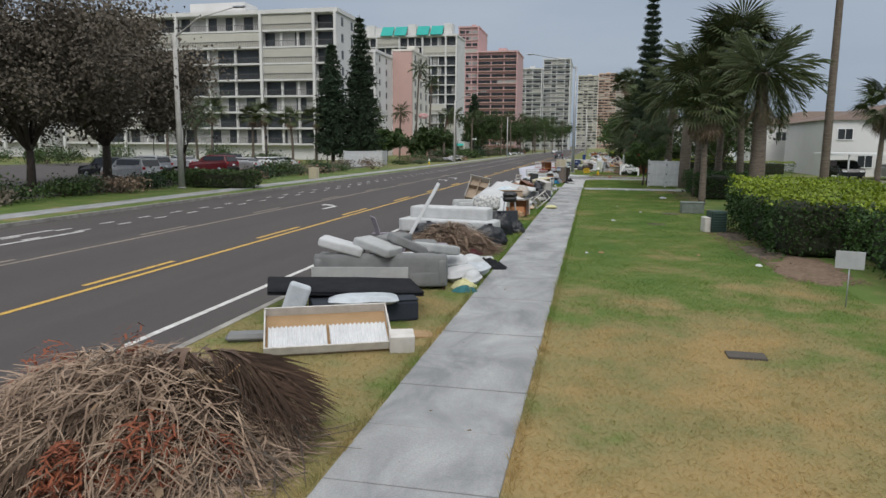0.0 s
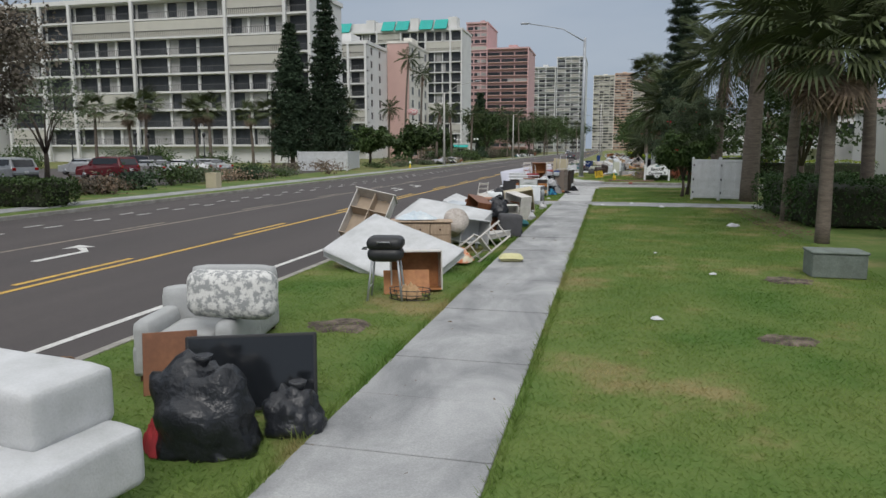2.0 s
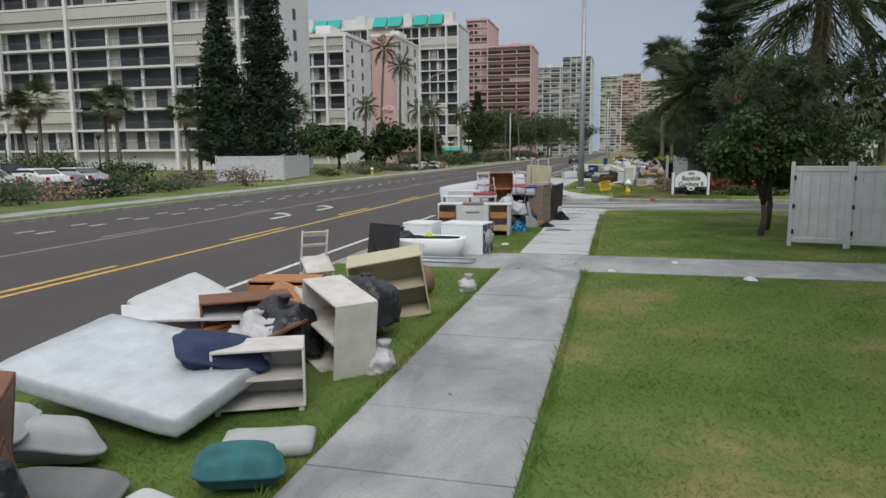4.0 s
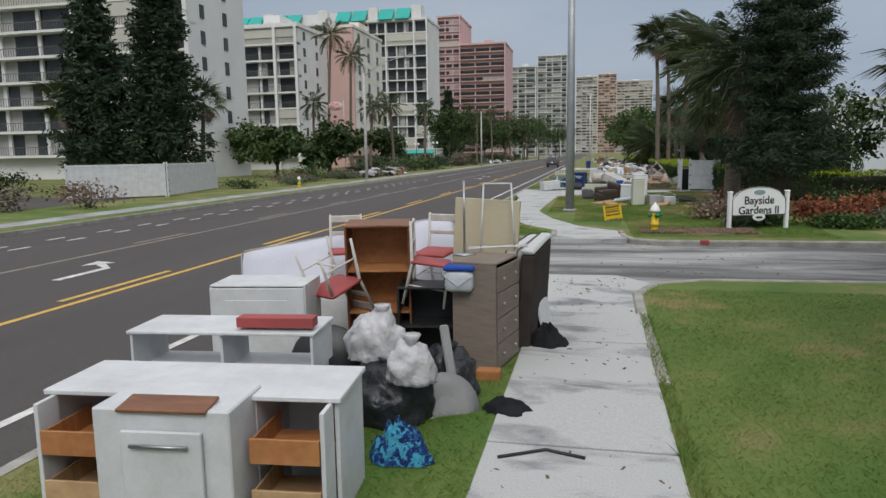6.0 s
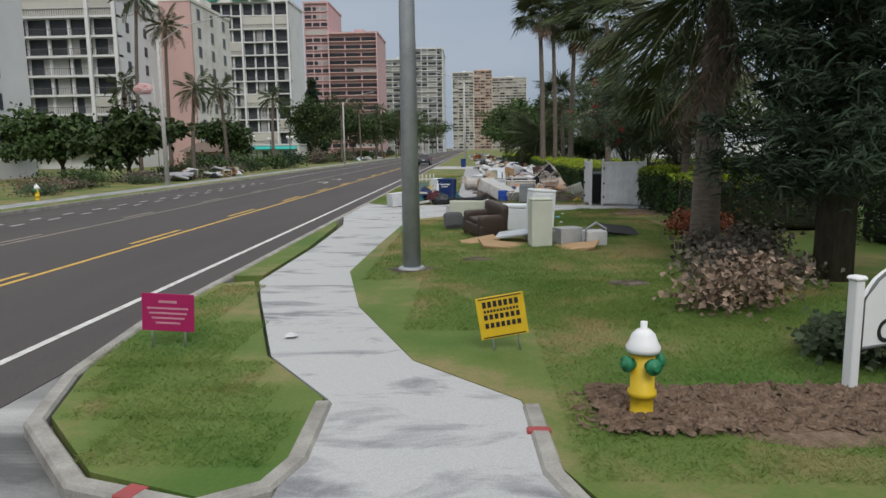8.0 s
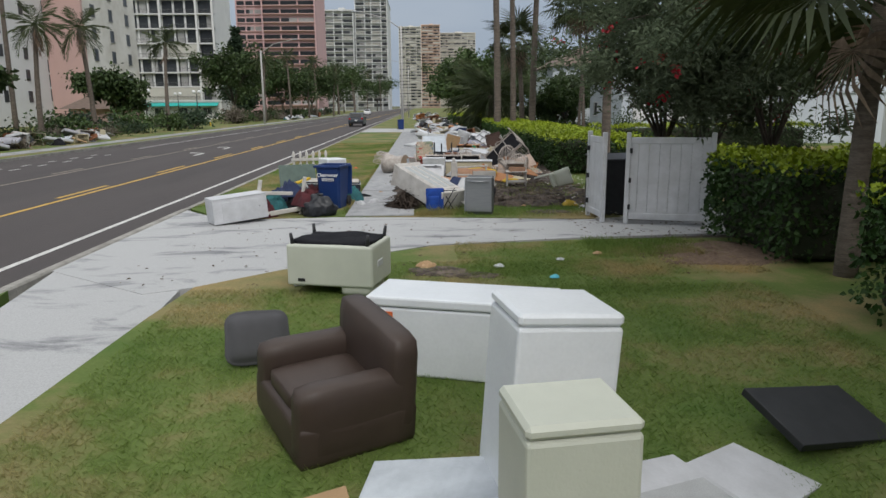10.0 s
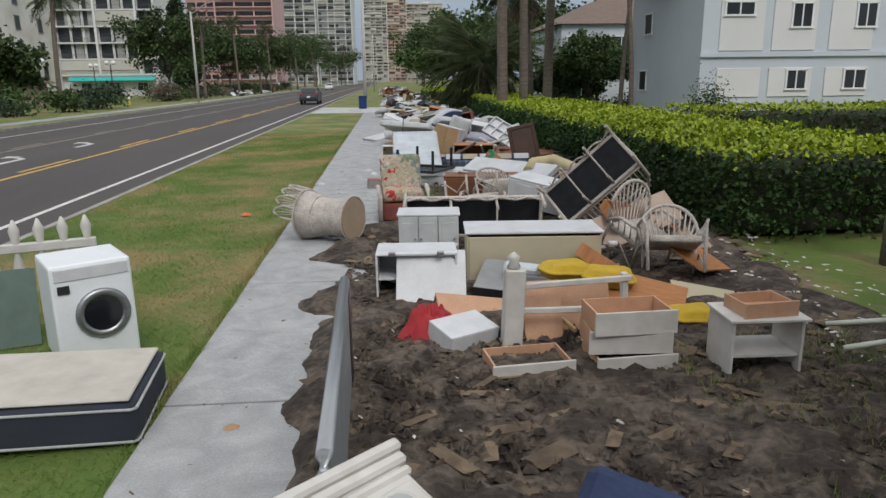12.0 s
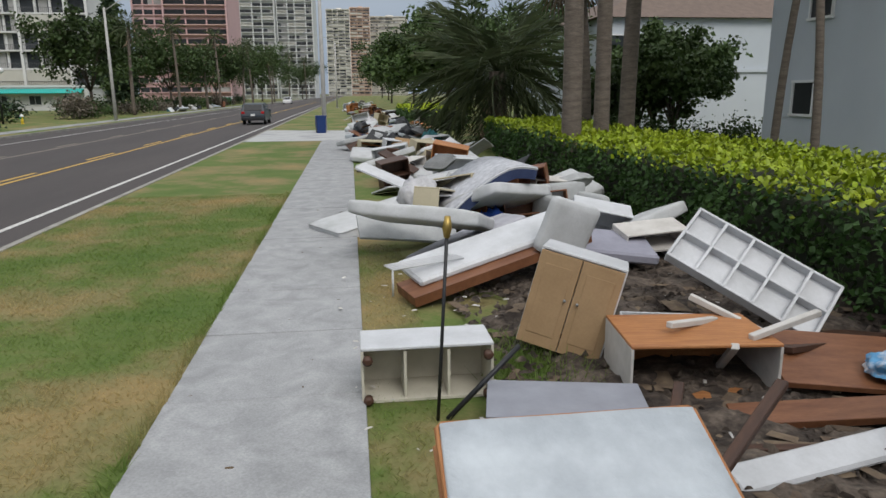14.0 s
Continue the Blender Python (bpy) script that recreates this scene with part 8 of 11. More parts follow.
part("seat", box((0.44, 0.46, 0.03), (0, 0.2, 0.47), None, 0.01), WHITE_P, t)
heap("printed bag with orange pattern", 0.5, 0.4, 0.3, pose(-1.35, 20.0, 0.05, 0, 0, 20), mat("orange_print_paper", (0.55, 0.16, 0.06), 0.7, (0.6, 0.55, 0.42), 7, 0.9), "shopping_bag", "bag", 8)
t = thing("laundry_basket", "dark grey lattice laundry basket", "basket", pose(-1.9, 20.0, 0, 0, 0, 15))
part("tub", box((0.42, 0.32, 0.3), (0, 0, 0.15), None, 0.04, 2), mat("dark_grey_plastic", (0.07, 0.07, 0.075), 0.6), t)
for k in range(5):
    part("slot_row", box((0.36, 0.33, 0.02), (0, 0, 0.06 + 0.05 * k)), GALV, t)
pillow("pale yellow pillow on the sidewalk edge", 0.52, 0.38, 0.17, pose(-0.40, 20.5, 0.01, 0, 0, 12), YELLOW_C, "pillow", "pillow", 7)
mattress("thick white mattress thrown over furniture", 2.1, 1.5, 0.3, Matrix.Translation((-2.55, 23.5, 0.42)) @ Matrix.Rotation(radians(-12), 4, "Z") @ Matrix.Rotation(radians(16), 4, "X") @ Matrix.Rotation(radians(8), 4, "Y"), TICKING)
mattress("thin soiled mattress beneath the white one", 1.7, 1.0, 0.16, pose(-1.75, 23.3, 0.06, 0, -8, -15), mat("soiled_cloth", (0.46, 0.44, 0.41), 0.95))
case("brown wooden cabinet under the mattress", 1.5, 0.6, 0.5, pose(-3.2, 23.6, 0, 0, 0, -10), WOOD_R, shelves=(0.5,), back=False)
mattress("grey upholstered footstool on its end", 0.6, 0.55, 0.62, pose(-1.05, 24.6, 0, 0, 6, 20), mat("charcoal_cloth", (0.075, 0.075, 0.08), 0.9), "footstool", "footstool", border=False)
bag("black travel bag on the pile", 0.5, 0.4, 0.5, pose(-1.35, 24.9, 0.5), seed=8)
heap("black clothes spilling from the pile", 0.5, 0.5, 0.5, pose(-0.95, 25.0, 0.1), BLACK_CLOTH, "clothes", "clothes", 9)
# third group
for k, (x, y, z, a, mt, w) in enumerate([(-2.0, 26.0, 0.0, 20, GREY_CLOTH, 0.8), (-1.2, 25.9, 0.0, -10, TICKING, 0.6), (-1.05, 26.6, 0.05, 30, TEAL_CL, 0.6), (-2.5, 25.6, 0.5, 10, BLACK_CLOTH, 0.8), (-2.9, 26.2, 0.3, 30, LGREY_CLOTH, 0.9)]):
    pillow("loose cushion in the pile", w, w * 0.75, 0.24, pose(x, y, z, 0, 6, a), mt, "cushion", "cushion", k, "loose cushions")
case("white low shelf unit with open side", 0.78, 0.42, 0.55, pose(-1.65, 28.0, 0.0, 0, 0, 25), WHITE_P, "shelf_unit", "shelf", shelves=(0.5,), legs=0.05)
mattress("thin grey pad on the grass", 0.7, 0.4, 0.12, pose(-1.15, 27.2, 0, 0, 0, 20), LGREY_CLOTH, "pad", "pad", border=False)
for k, (x, y, z, a, b, mt) in enumerate([(-2.8, 28.3, 0.35, 30, 15, WOOD_O), (-2.3, 29.0, 0.25, -20, -22, WOOD_R), (-2.9, 30.0, 0.3, 60, 10, WOOD_L), (-2.2, 30.5, 0.4, 15, 25, WOOD_O), (-3.2, 29.2, 0.6, 40, 5, WHITE), (-2.0, 31.4, 0.2, 80, 12, WOOD_D), (-2.7, 31.8, 0.35, 10, -10, CARD), (-3.0, 27.5, 0.4, 0, 8, WHITE)]):
    board("broken furniture panel in the pile", 1.3, 0.5, 0.03, pose(x, y, z, 8, b, a), mt, "panel", "panel", group="broken panels")
case("brown cabinet carcass on its side", 1.0, 0.5, 0.6, pose(-2.7, 29.6, 0.0, 0, 0, 35), WOOD_R, shelves=(0.5,))
case("tan chest of drawers in the pile", 0.9, 0.5, 0.55, pose(-2.9, 31.0, 0, 0, 0, 10), WOOD_O, "chest", "chest", drawers=[(0.05, 0.5, 0), (0.5, 0.95, 0)])
t = thing("carpet_roll", "rolled tan carpet on the verge", "carpet", pose(-1.75, 32.5, 0.25, 0, 90, 60))
part("roll", lathe([(0.05, -0.45), (0.24, -0.45), (0.25, 0.0), (0.24, 0.45), (0.05, 0.45)], 18), mat("tan_carpet", (0.30, 0.18, 0.11), 0.95, (0.22, 0.13, 0.08), 12, 0.6, bump=0.5, bscale=60), t)
bag("small white carrier bag", 0.4, 0.35, 0.25, pose(-1.0, 29.2, 0), WBAG, "carrier_bag", "bag", 3, "carrier bags")
bag("small white carrier bag", 0.3, 0.3, 0.2, pose(-0.95, 33.4, 0), WBAG, "carrier_bag", "bag", 4, "carrier bags")
chair("white metal chair frame in the pile", pose(-3.2, 32.5, 0.1, 25, 0, 40), WHITE_P)
board("dark upright board in the pile", 0.5, 0.04, 1.1, pose(-2.3, 33.0, 0, -6, 5, 10), BLACK_PL, "board", "board")
board("white upright cabinet door in the pile", 0.6, 0.03, 0.8, pose(-2.0, 33.2, 0, -10, 4, -10), WHITE, "loose_leaf", "board")
crate("grey concrete meter lid on the lawn", 0.5, 0.3, 0.05, pose(3.55, -1.2, -0.02), mat("dark_metal_lid", (0.08, 0.07, 0.06), 0.8), "meter_lid", "lid")

# ---- pile before the side street ----
tb = thing("bathtub", "white bathtub filled with clothes and metal racks", "bathtub", pose(-2.75, 36.75, 0, 0, 0, 4))
bm = bmesh.new()
ro, rows = [], [(1.0, 1.0, 0.42), (0.94, 0.9, 0.44), (0.86, 0.8, 0.40), (0.78, 0.66, 0.12), (0.7, 0.5, 0.10)]
for sx, sy, z in [(0.86, 0.8, 0.0)] + rows:
    ro.append([bm.verts.new((1.05 * sx * (abs(math.cos(a)) ** 0.6) * (1 if math.cos(a) > 0 else -1), 0.42 * sy * (abs(math.sin(a)) ** 0.6) * (1 if math.sin(a) > 0 else -1), z)) for a in [2 * math.pi * k / 24 for k in range(24)]])
for a, b in zip(ro, ro[1:]):
    for k in range(24):
        bm.faces.new((a[k], a[(k + 1) % 24], b[(k + 1) % 24], b[k])).smooth = True
bm.faces.new(ro[0][::-1])
bm.faces.new(ro[-1])
part("shell", bm, ENAMEL, tb)
heap("lime green cloth in the bathtub", 0.75, 0.5, 0.3, pose(-2.5, 36.75, 0.22), LIME, "cloth", "cloth", 2)
bag("black bag in the bathtub", 0.7, 0.5, 0.45, pose(-3.1, 36.6, 0.15), seed=11)
t = thing("metal_rack", "bent dark metal rack across the bathtub", "rack", pose(-2.4, 36.45, 0.42, 5, 3, 8))
for k in range(6):
    part("wire", tube([(-0.6, 0.06 * k, 0.0), (0.6, 0.06 * k, 0.03)], 0.008, 5), BLACK_PL, t)
for k, (a, dy) in enumerate(((4, 0.0), (-3, -0.12), (8, -0.2), (0, -0.3))):
    tagged(part("metal_pole", tube([(-1.2, 0, 0), (1.2, 0, 0.05)], 0.022, 7), GALV, m=pose(-2.6, 36.3 + dy, 0.1 + 0.07 * (3 - k), 0, 2, a)), "grey metal pole beside the bathtub", "pole", "metal poles")


def dryer(label, m, back=True, w=1.0, d=0.62, h=0.68):
    """A tumble dryer lying so that its drum fan shows."""
    t = thing("tumble_dryer", label, "dryer", m, "dryers")
    part("body", box((w, d, h), (0, 0, h / 2), None, 0.014, 2), ENAMEL, t)
    part("panel_seam", box((w - 0.03, 0.004, 0.006), (0, -d / 2 - 0.001, h - 0.05)), mat("seam_shadow_grey", (0.30, 0.31, 0.32), 0.6), t)
    if back:
        pl = part("back_plate", box((0.02, d - 0.05, h - 0.05), (w / 2 + 0.002, 0, h / 2), None, 0.004), mat("dark_grey_plate", (0.10, 0.105, 0.11), 0.6), t)
        bm = bmesh.new()
        add_lathe(bm, [(0.2, 0.0), (0.19, 0.03), (0.14, 0.04), (0.12, 0.07), (0.05, 0.08)], 18)
        bmesh.ops.transform(bm, matrix=Matrix.Translation((w / 2 + 0.01, 0, h / 2)) @ Matrix.Rotation(radians(90), 4, "Y"), verts=bm.verts)
        part("fan_hub", bm, GALV, pl)
        for k in range(8):
            a = k * math.pi / 4 + 0.2
            part("fan_blade", box((0.014, 0.03, 0.12), (w / 2 + 0.016, 0.255 * math.cos(a), h / 2 + 0.255 * math.sin(a)), (math.degrees(a) - 90, 0, 0), 0.005), GALV if k % 3 else ENAMEL, pl)
        for k in range(6):
            part("vent_slot", box((0.008, 0.1, 0.014), (w / 2 + 0.012, -0.2 + 0.4 * (k // 3), h / 2 + 0.2 + 0.03 * (k % 3)), None, 0.002), BLACK_PL, pl)
    return t


dryer("white tumble dryer with exposed fan", pose(-1.86, 37.62, 0, 0, 0, -12))
dryer("white washing machine lying beside the dryer", pose(-2.86, 37.54, 0, 0, 0, -9), False, 0.70)
isl = thing("kitchen_island", "white kitchen island with open drawers", "kitchen island", pose(-2.4, 41.15, 0, 0, 0, 5))
part("back_panel", box((1.95, 0.03, 0.8), (0, 0.3, 0.4), None, 0.004), WHITE, isl)
part("worktop", box((2.0, 0.66, 0.035), (0, 0, 0.818), None, 0.006), WHITE, isl)
for x in (-0.96, -0.42, 0.42, 0.96):
    part("upright", box((0.03, 0.57, 0.8), (x, 0, 0.4), None, 0.004), WHITE, isl)
part("front_cabinet", box((0.86, 0.5, 0.86), (0, -0.42, 0.43), None, 0.01), WHITE, isl)
part("cabinet_door", box((0.5, 0.03, 0.74), (0.02, -0.70, 0.37), None, 0.006), WHITE, isl)
part("towel_rail", tube([(-0.16, -0.74, 0.66), (0.2, -0.74, 0.66)], 0.012, 6), STEEL, isl)
part("wooden_flap", box((0.56, 0.2, 0.02), (0.02, -0.6, 0.87), (8, 0, 0), 0.004), WOOD_R, isl)
for s in (-1, 1):
    for z in (0.55, 0.22):
        d = part("drawer", boxes([((0.44, 0.02, 0.16), (s * 0.69, -0.5, z)), ((0.015, 0.5, 0.14), (s * 0.69 - 0.21, -0.25, z)), ((0.015, 0.5, 0.14), (s * 0.69 + 0.21, -0.25, z)), ((0.42, 0.5, 0.01), (s * 0.69, -0.25, z - 0.07))], 0.003), WOOD_L if z < 0.5 else WOOD_O, isl)
    part("end_panel", box((0.03, 0.2, 0.8), (s * 0.93, -0.4, 0.4), None, 0.004), WHITE, isl)
case("white writing desk with open drawer slots", 1.5, 0.55, 0.32, pose(-2.75, 42.1, 0.62, 0, 0, 6), WHITE, "desk", "desk", back=False, uprights=(0.5,), top_over=0.02)
case("white cupboard under the desk", 1.4, 0.5, 0.6, pose(-2.75, 42.15, 0.0, 0, 0, 6), WHITE, "cupboard", "cupboard", doors=2)
board("faded red shelf board on the desk", 0.62, 0.14, 0.08, pose(-2.3, 41.98, 0.99, 0, 0, 6), RED_P, "shelf_board", "board")
case("white refrigerator cabinet lying behind the desk", 1.0, 0.6, 1.0, pose(-3.25, 43.7, 0.0, 0, 0, 8), WHITE, "white_cabinet", "cabinet", doors=1)
t = thing("round_stool", "black round table top on edge", "table", pose(-2.35, 43.1, 0.55, 78, 0, 12))
part("disc", lathe([(0.02, -0.03), (0.34, -0.03), (0.36, 0.0), (0.34, 0.03), (0.02, 0.03)], 24), BLACK_PL, t)
case("tall brown wooden bookcase with tan shelves", 0.72, 0.45, 1.45, pose(-2.25, 44.55, 0.1, 4, 0, 12), WOOD_R, "bookcase", "bookcase", shelves=(0.33, 0.66), inside=WOOD_O)
case("low white cabinet under the dining chairs", 1.9, 0.5, 0.62, pose(-2.35, 45.3, 0, 0, 0, 4), WHITE, "white_cabinet", "cabinet", doors=3)
for k, (x, y, a, tl) in enumerate([(-2.9, 45.2, 20, 0), (-1.75, 45.3, -15, 5), (-2.7, 43.9, 150, 160), (-1.7, 44.5, 100, 8)]):
    chair("white dining chair with red seat", pose(x, y, (0.65 if k != 2 else 1.35), tl, 0, a), WHITE_P, RED_P, group="white chairs")
case("black shelf unit below the dresser", 0.9, 0.45, 0.85, pose(-1.55, 44.5, 0, 0, 0, 8), BLACK_PL, "shelf_unit", "shelf", shelves=(0.5,))
case("grey-brown chest with drawers facing the walk", 0.75, 0.5, 1.15, pose(-1.02, 44.55, 0, 0, 0, 78), WOOD_G, "chest_of_drawers", "chest", drawers=[(0.02, 0.26, 0), (0.26, 0.5, 0), (0.5, 0.74, 0), (0.74, 0.98, 0)], knob=STEEL)
t = thing("lidded_tub", "clear tub with a blue lid", "tub", pose(-1.25, 44.2, 0.86))
part("tub", soft((0.3, 0.24, 0.24), 0.05, 0.0, 1, 4), PLASTIC_WRAP, t)
part("lid", box((0.33, 0.27, 0.05), (0, 0, 0.26), None, 0.015), BLUE_CL, t, "blue plastic lid")
part("handle", tube([(-0.16, -0.13, 0.2), (0, -0.15, 0.08), (0.16, -0.13, 0.2)], 0.006, 5), WHITE, t)
board("tall beige headboard panel standing upright", 0.8, 0.05, 1.78, pose(-1.2, 45.2, 0.0, -2, 3, -6), BEIGE, "headboard", "headboard")
t = thing("floor_lamp", "steel lamp stand on the chest", "lamp", pose(-1.3, 44.75, 1.17))
part("base", lathe([(0.13, 0.0), (0.13, 0.02), (0.02, 0.03)], 16), STEEL, t)
part("pole", tube([(0, 0, 0), (0, 0, 0.85)], 0.014, 7), STEEL, t)
t = thing("clothes_airer", "folded white wire airer", "airer", pose(-0.95, 45.0, 1.17, 0, 0, 10))
frame_rails(t, "wire", [((-0.2, 0, 0.02), (-0.16, 0.05, 0.8)), ((0.2, 0, 0.02), (0.16, 0.05, 0.8)), ((-0.16, 0.05, 0.8), (0.16, 0.05, 0.8)), ((-0.35, -0.05, 0.05), (0.35, 0.05, 0.08)), ((-0.35, 0.08, 0.05), (0.35, -0.08, 0.08))], WHITE, 0.012)
mattress("brown-edged mattress standing on its side", 1.9, 1.15, 0.2, Matrix.Translation((-0.86, 46.1, 0.60)) @ Matrix.Rotation(radians(86), 4, "Z") @ Matrix.Rotation(radians(92), 4, "X"), TICKING, border_mat=WOOD_D)
crate("dark cloth-covered bed base on its side", 1.75, 0.16, 1.2, pose(-0.62, 45.95, 0, 3, 0, 87), mat("dark_brown_cloth", (0.035, 0.028, 0.024), 0.95, (0.05, 0.042, 0.036), 5, 0.5, spec=0.15), "divan", "divan", flaps=TICKING, bevel=0.03)
board("white board leaning on the bed base", 0.5, 0.03, 0.4, pose(-0.42, 46.0, 0, -14, 0, 80), WHITE, "loose_leaf", "board")
heap("black sheet beside the bed base", 0.5, 0.3, 0.3, pose(-0.4, 45.2, 0), BLACK_CLOTH, "clothes", "clothes", 14)
mattress("long white mattress slung across the pile", 2.9, 1.3, 0.24, Matrix.Translation((-3.0, 45.7, 0.62)) @ Matrix.Rotation(radians(12), 4, "Z") @ Matrix.Rotation(radians(-9), 4, "Y") @ Matrix.Rotation(radians(58), 4, "X"), mat("pale_lilac_cloth", (0.52, 0.53, 0.60), 0.95, (0.45, 0.46, 0.53), 2, 0.5, bump=0.3, bscale=50))
t = thing("push_fan", "grey plastic base of a tipped bathroom stool", "stool", pose(-1.15, 42.9, 0.05, 62, 0, 30))
part("disc", lathe([(0.1, 0.0), (0.3, 0.0), (0.31, 0.05), (0.18, 0.07), (0.1, 0.05)], 20), mat("grey_plastic", (0.22, 0.22, 0.225), 0.6), t)
part("handle", box((0.09, 0.6, 0.04), (0.1, 0.45, 0.03), None, 0.015), mat("grey_plastic", (0.22, 0.22, 0.225)), t)
bag("white carrier bag with red print", 0.5, 0.45, 0.42, pose(-1.8, 42.9, 0.5), WBAG, "carrier_bag", "bag", 6, "carrier bags")
bag("white carrier bag with red print", 0.4, 0.35, 0.34, pose(-1.35, 42.5, 0.42), WBAG, "carrier_bag", "bag", 7, "carrier bags")
bag("black bin bag low in the pile", 0.8, 0.6, 0.5, pose(-1.65, 42.7, 0.0), seed=14)
bag("black bin bag low in the pile", 0.6, 0.6, 0.45, pose(-1.25, 43.4, 0.0), seed=15)
heap("blue swirl-patterned towel on the grass", 0.55, 0.4, 0.34, pose(-1.3, 41.9, 0.0), SWIRL, "towel", "towel", 3)
heap("black strap bag on the walk edge", 0.5, 0.3, 0.14, pose(-0.62, 43.0, 0.0), BLACK_CLOTH, "strap_bag", "bag", 6)
tagged(part("black_strip", tube([(-0.55, 42.0, 0.03), (-0.2, 42.2, 0.03), (0.1, 42.1, 0.03)], 0.015, 5), BLACK_PL), "black rubber strip on the sidewalk", "strip")
crate("pale wooden block on the grass", 0.24, 0.16, 0.1, pose(-0.9, 43.9, 0), WOOD_O, "wood_block", "block")

# ---- things on the corner lawn ----
from mathutils.bvhtree import BVHTree

sofa("brown armchair sunk among the rubbish", pose(0.75, 70.4, 0, 0, 8, -60), 0.95, 0.9, 0.9, mat("brown_leather", (0.055, 0.038, 0.03), 0.5), 1, "armchair", "armchair")
crate("tall pale upright foam block", 0.5, 0.45, 1.15, pose(2.05, 68.3, 0, 0, 0, 8), CREAM, "refrigerator", "refrigerator", bevel=0.02)
crate("white upright cabinet behind the block", 0.6, 0.55, 1.3, pose(2.1, 69.3, 0, 0, 4, 10), ENAMEL, "white_cabinet", "cabinet", bevel=0.02)
t = thing("small_appliance", "small white appliance with hose", "appliance", pose(3.35, 68.3, 0, 0, 0, 10))
part("body", box((0.5, 0.42, 0.36), (0, 0, 0.18), None, 0.03, 2), WHITE, t)
part("hose", tube([(-0.3, -0.2, 0.05), (-0.25, -0.1, 0.4), (0.0, -0.1, 0.55), (0.25, -0.1, 0.4), (0.2, -0.2, 0.3)], 0.03, 6), GALV, t)
board("black television screen on the grass", 1.0, 0.6, 0.06, pose(4.35, 70.2, 0.1, 18, 8, 20), BLACK_PL, "television", "television")
for k, (x, y, z, w, d, a, mt) in enumerate([(1.2, 68.2, 0.0, 1.2, 0.7, 10, CARD), (2.8, 67.9, 0.0, 1.1, 0.7, -20, WOOD_L), (2.7, 69.0, 0.25, 0.9, 0.5, 30, WHITE), (1.5, 69.2, 0.2, 0.9, 0.6, -12, PLASTIC_WRAP), (3.4, 69.4, 0.05, 1.0, 0.6, 40, WHITE), (0.6, 69.0, 0.02, 0.9, 0.5, 15, CARD)]):
    board("flattened carton on the corner lawn", w, d, 0.05, pose(x, y, z, 6, 8 * (-1) ** k, a), mt, "carton", "carton", group="flattened cartons")
crate("grey storage crate on the lawn", 0.6, 0.5, 0.4, pose(2.75, 68.6, 0, 0, 0, 20), LGREY_CLOTH, "crate", "crate")
crate("white carton on the lawn", 0.7, 0.5, 0.45, pose(-0.05, 75.0, 0, 0, 0, 20), WHITE, "carton", "carton")
fz = thing("chest_freezer", "white chest freezer lying on the lawn", "freezer", pose(1.82, 71.58, 0, 0, 0, -16))
part("body", box((1.65, 0.62, 0.64), (0, 0, 0.32), None, 0.025, 2), ENAMEL, fz)
part("lid", box((1.68, 0.65, 0.09), (0, 0, 0.69), None, 0.02, 2), ENAMEL, fz)
part("sticker", box((0.14, 0.006, 0.08), (-0.66, -0.314, 0.56)), ORANGE_P, fz, "orange sticker")
part("round_sticker", lathe([(0.06, 0.0), (0.06, 0.005)], 14), WOOD_R, fz).matrix_basis = Matrix.Translation((-0.62, -0.315, 0.28)) @ Matrix.Rotation(radians(90), 4, "X")
pillow("dark grey seat cushion standing in the grass", 0.6, 0.5, 0.24, pose(-0.15, 71.9, 0.22, 68, 0, 15), mat("charcoal_cloth", (0.075, 0.075, 0.08)), "cushion", "cushion", 2)
ca = thing("upturned_armchair", "cream leather armchair lying upside down", "armchair", pose(0.35, 74.55, 0, 0, 0, -14))
part("shell", box((1.16, 0.84, 0.54), (0, 0, 0.39), None, 0.035, 3), CREAM, ca)
part("underside", soft((1.04, 0.72, 0.1), 0.03, 0.035, 3.5, 9), BLACK_CLOTH, ca, "torn black lining").location = (0, 0, 0.60)
part("slot", box((0.1, 0.01, 0.04), (-0.38, -0.424, 0.2), None, 0.004), BLACK_PL, ca, "dark oval grip slot")
part("backrest", soft((0.42, 0.62, 0.42), 0.05, 0.012, 2, 6), CREAM, ca).location = (0.34, -0.08, 0.0)
for sx in (-1, 1):
    for sy in (-1, 1):
        part("leg", tube([(sx * 0.5, sy * 0.36, 0.62), (sx * 0.52, sy * 0.38, 0.80)], [0.03, 0.02], 7), BLACK_PL, ca)
part("label_tag", box((0.2, 0.01, 0.08), (0.585, -0.1, 0.4), (0, 0, 90)), WHITE, ca)
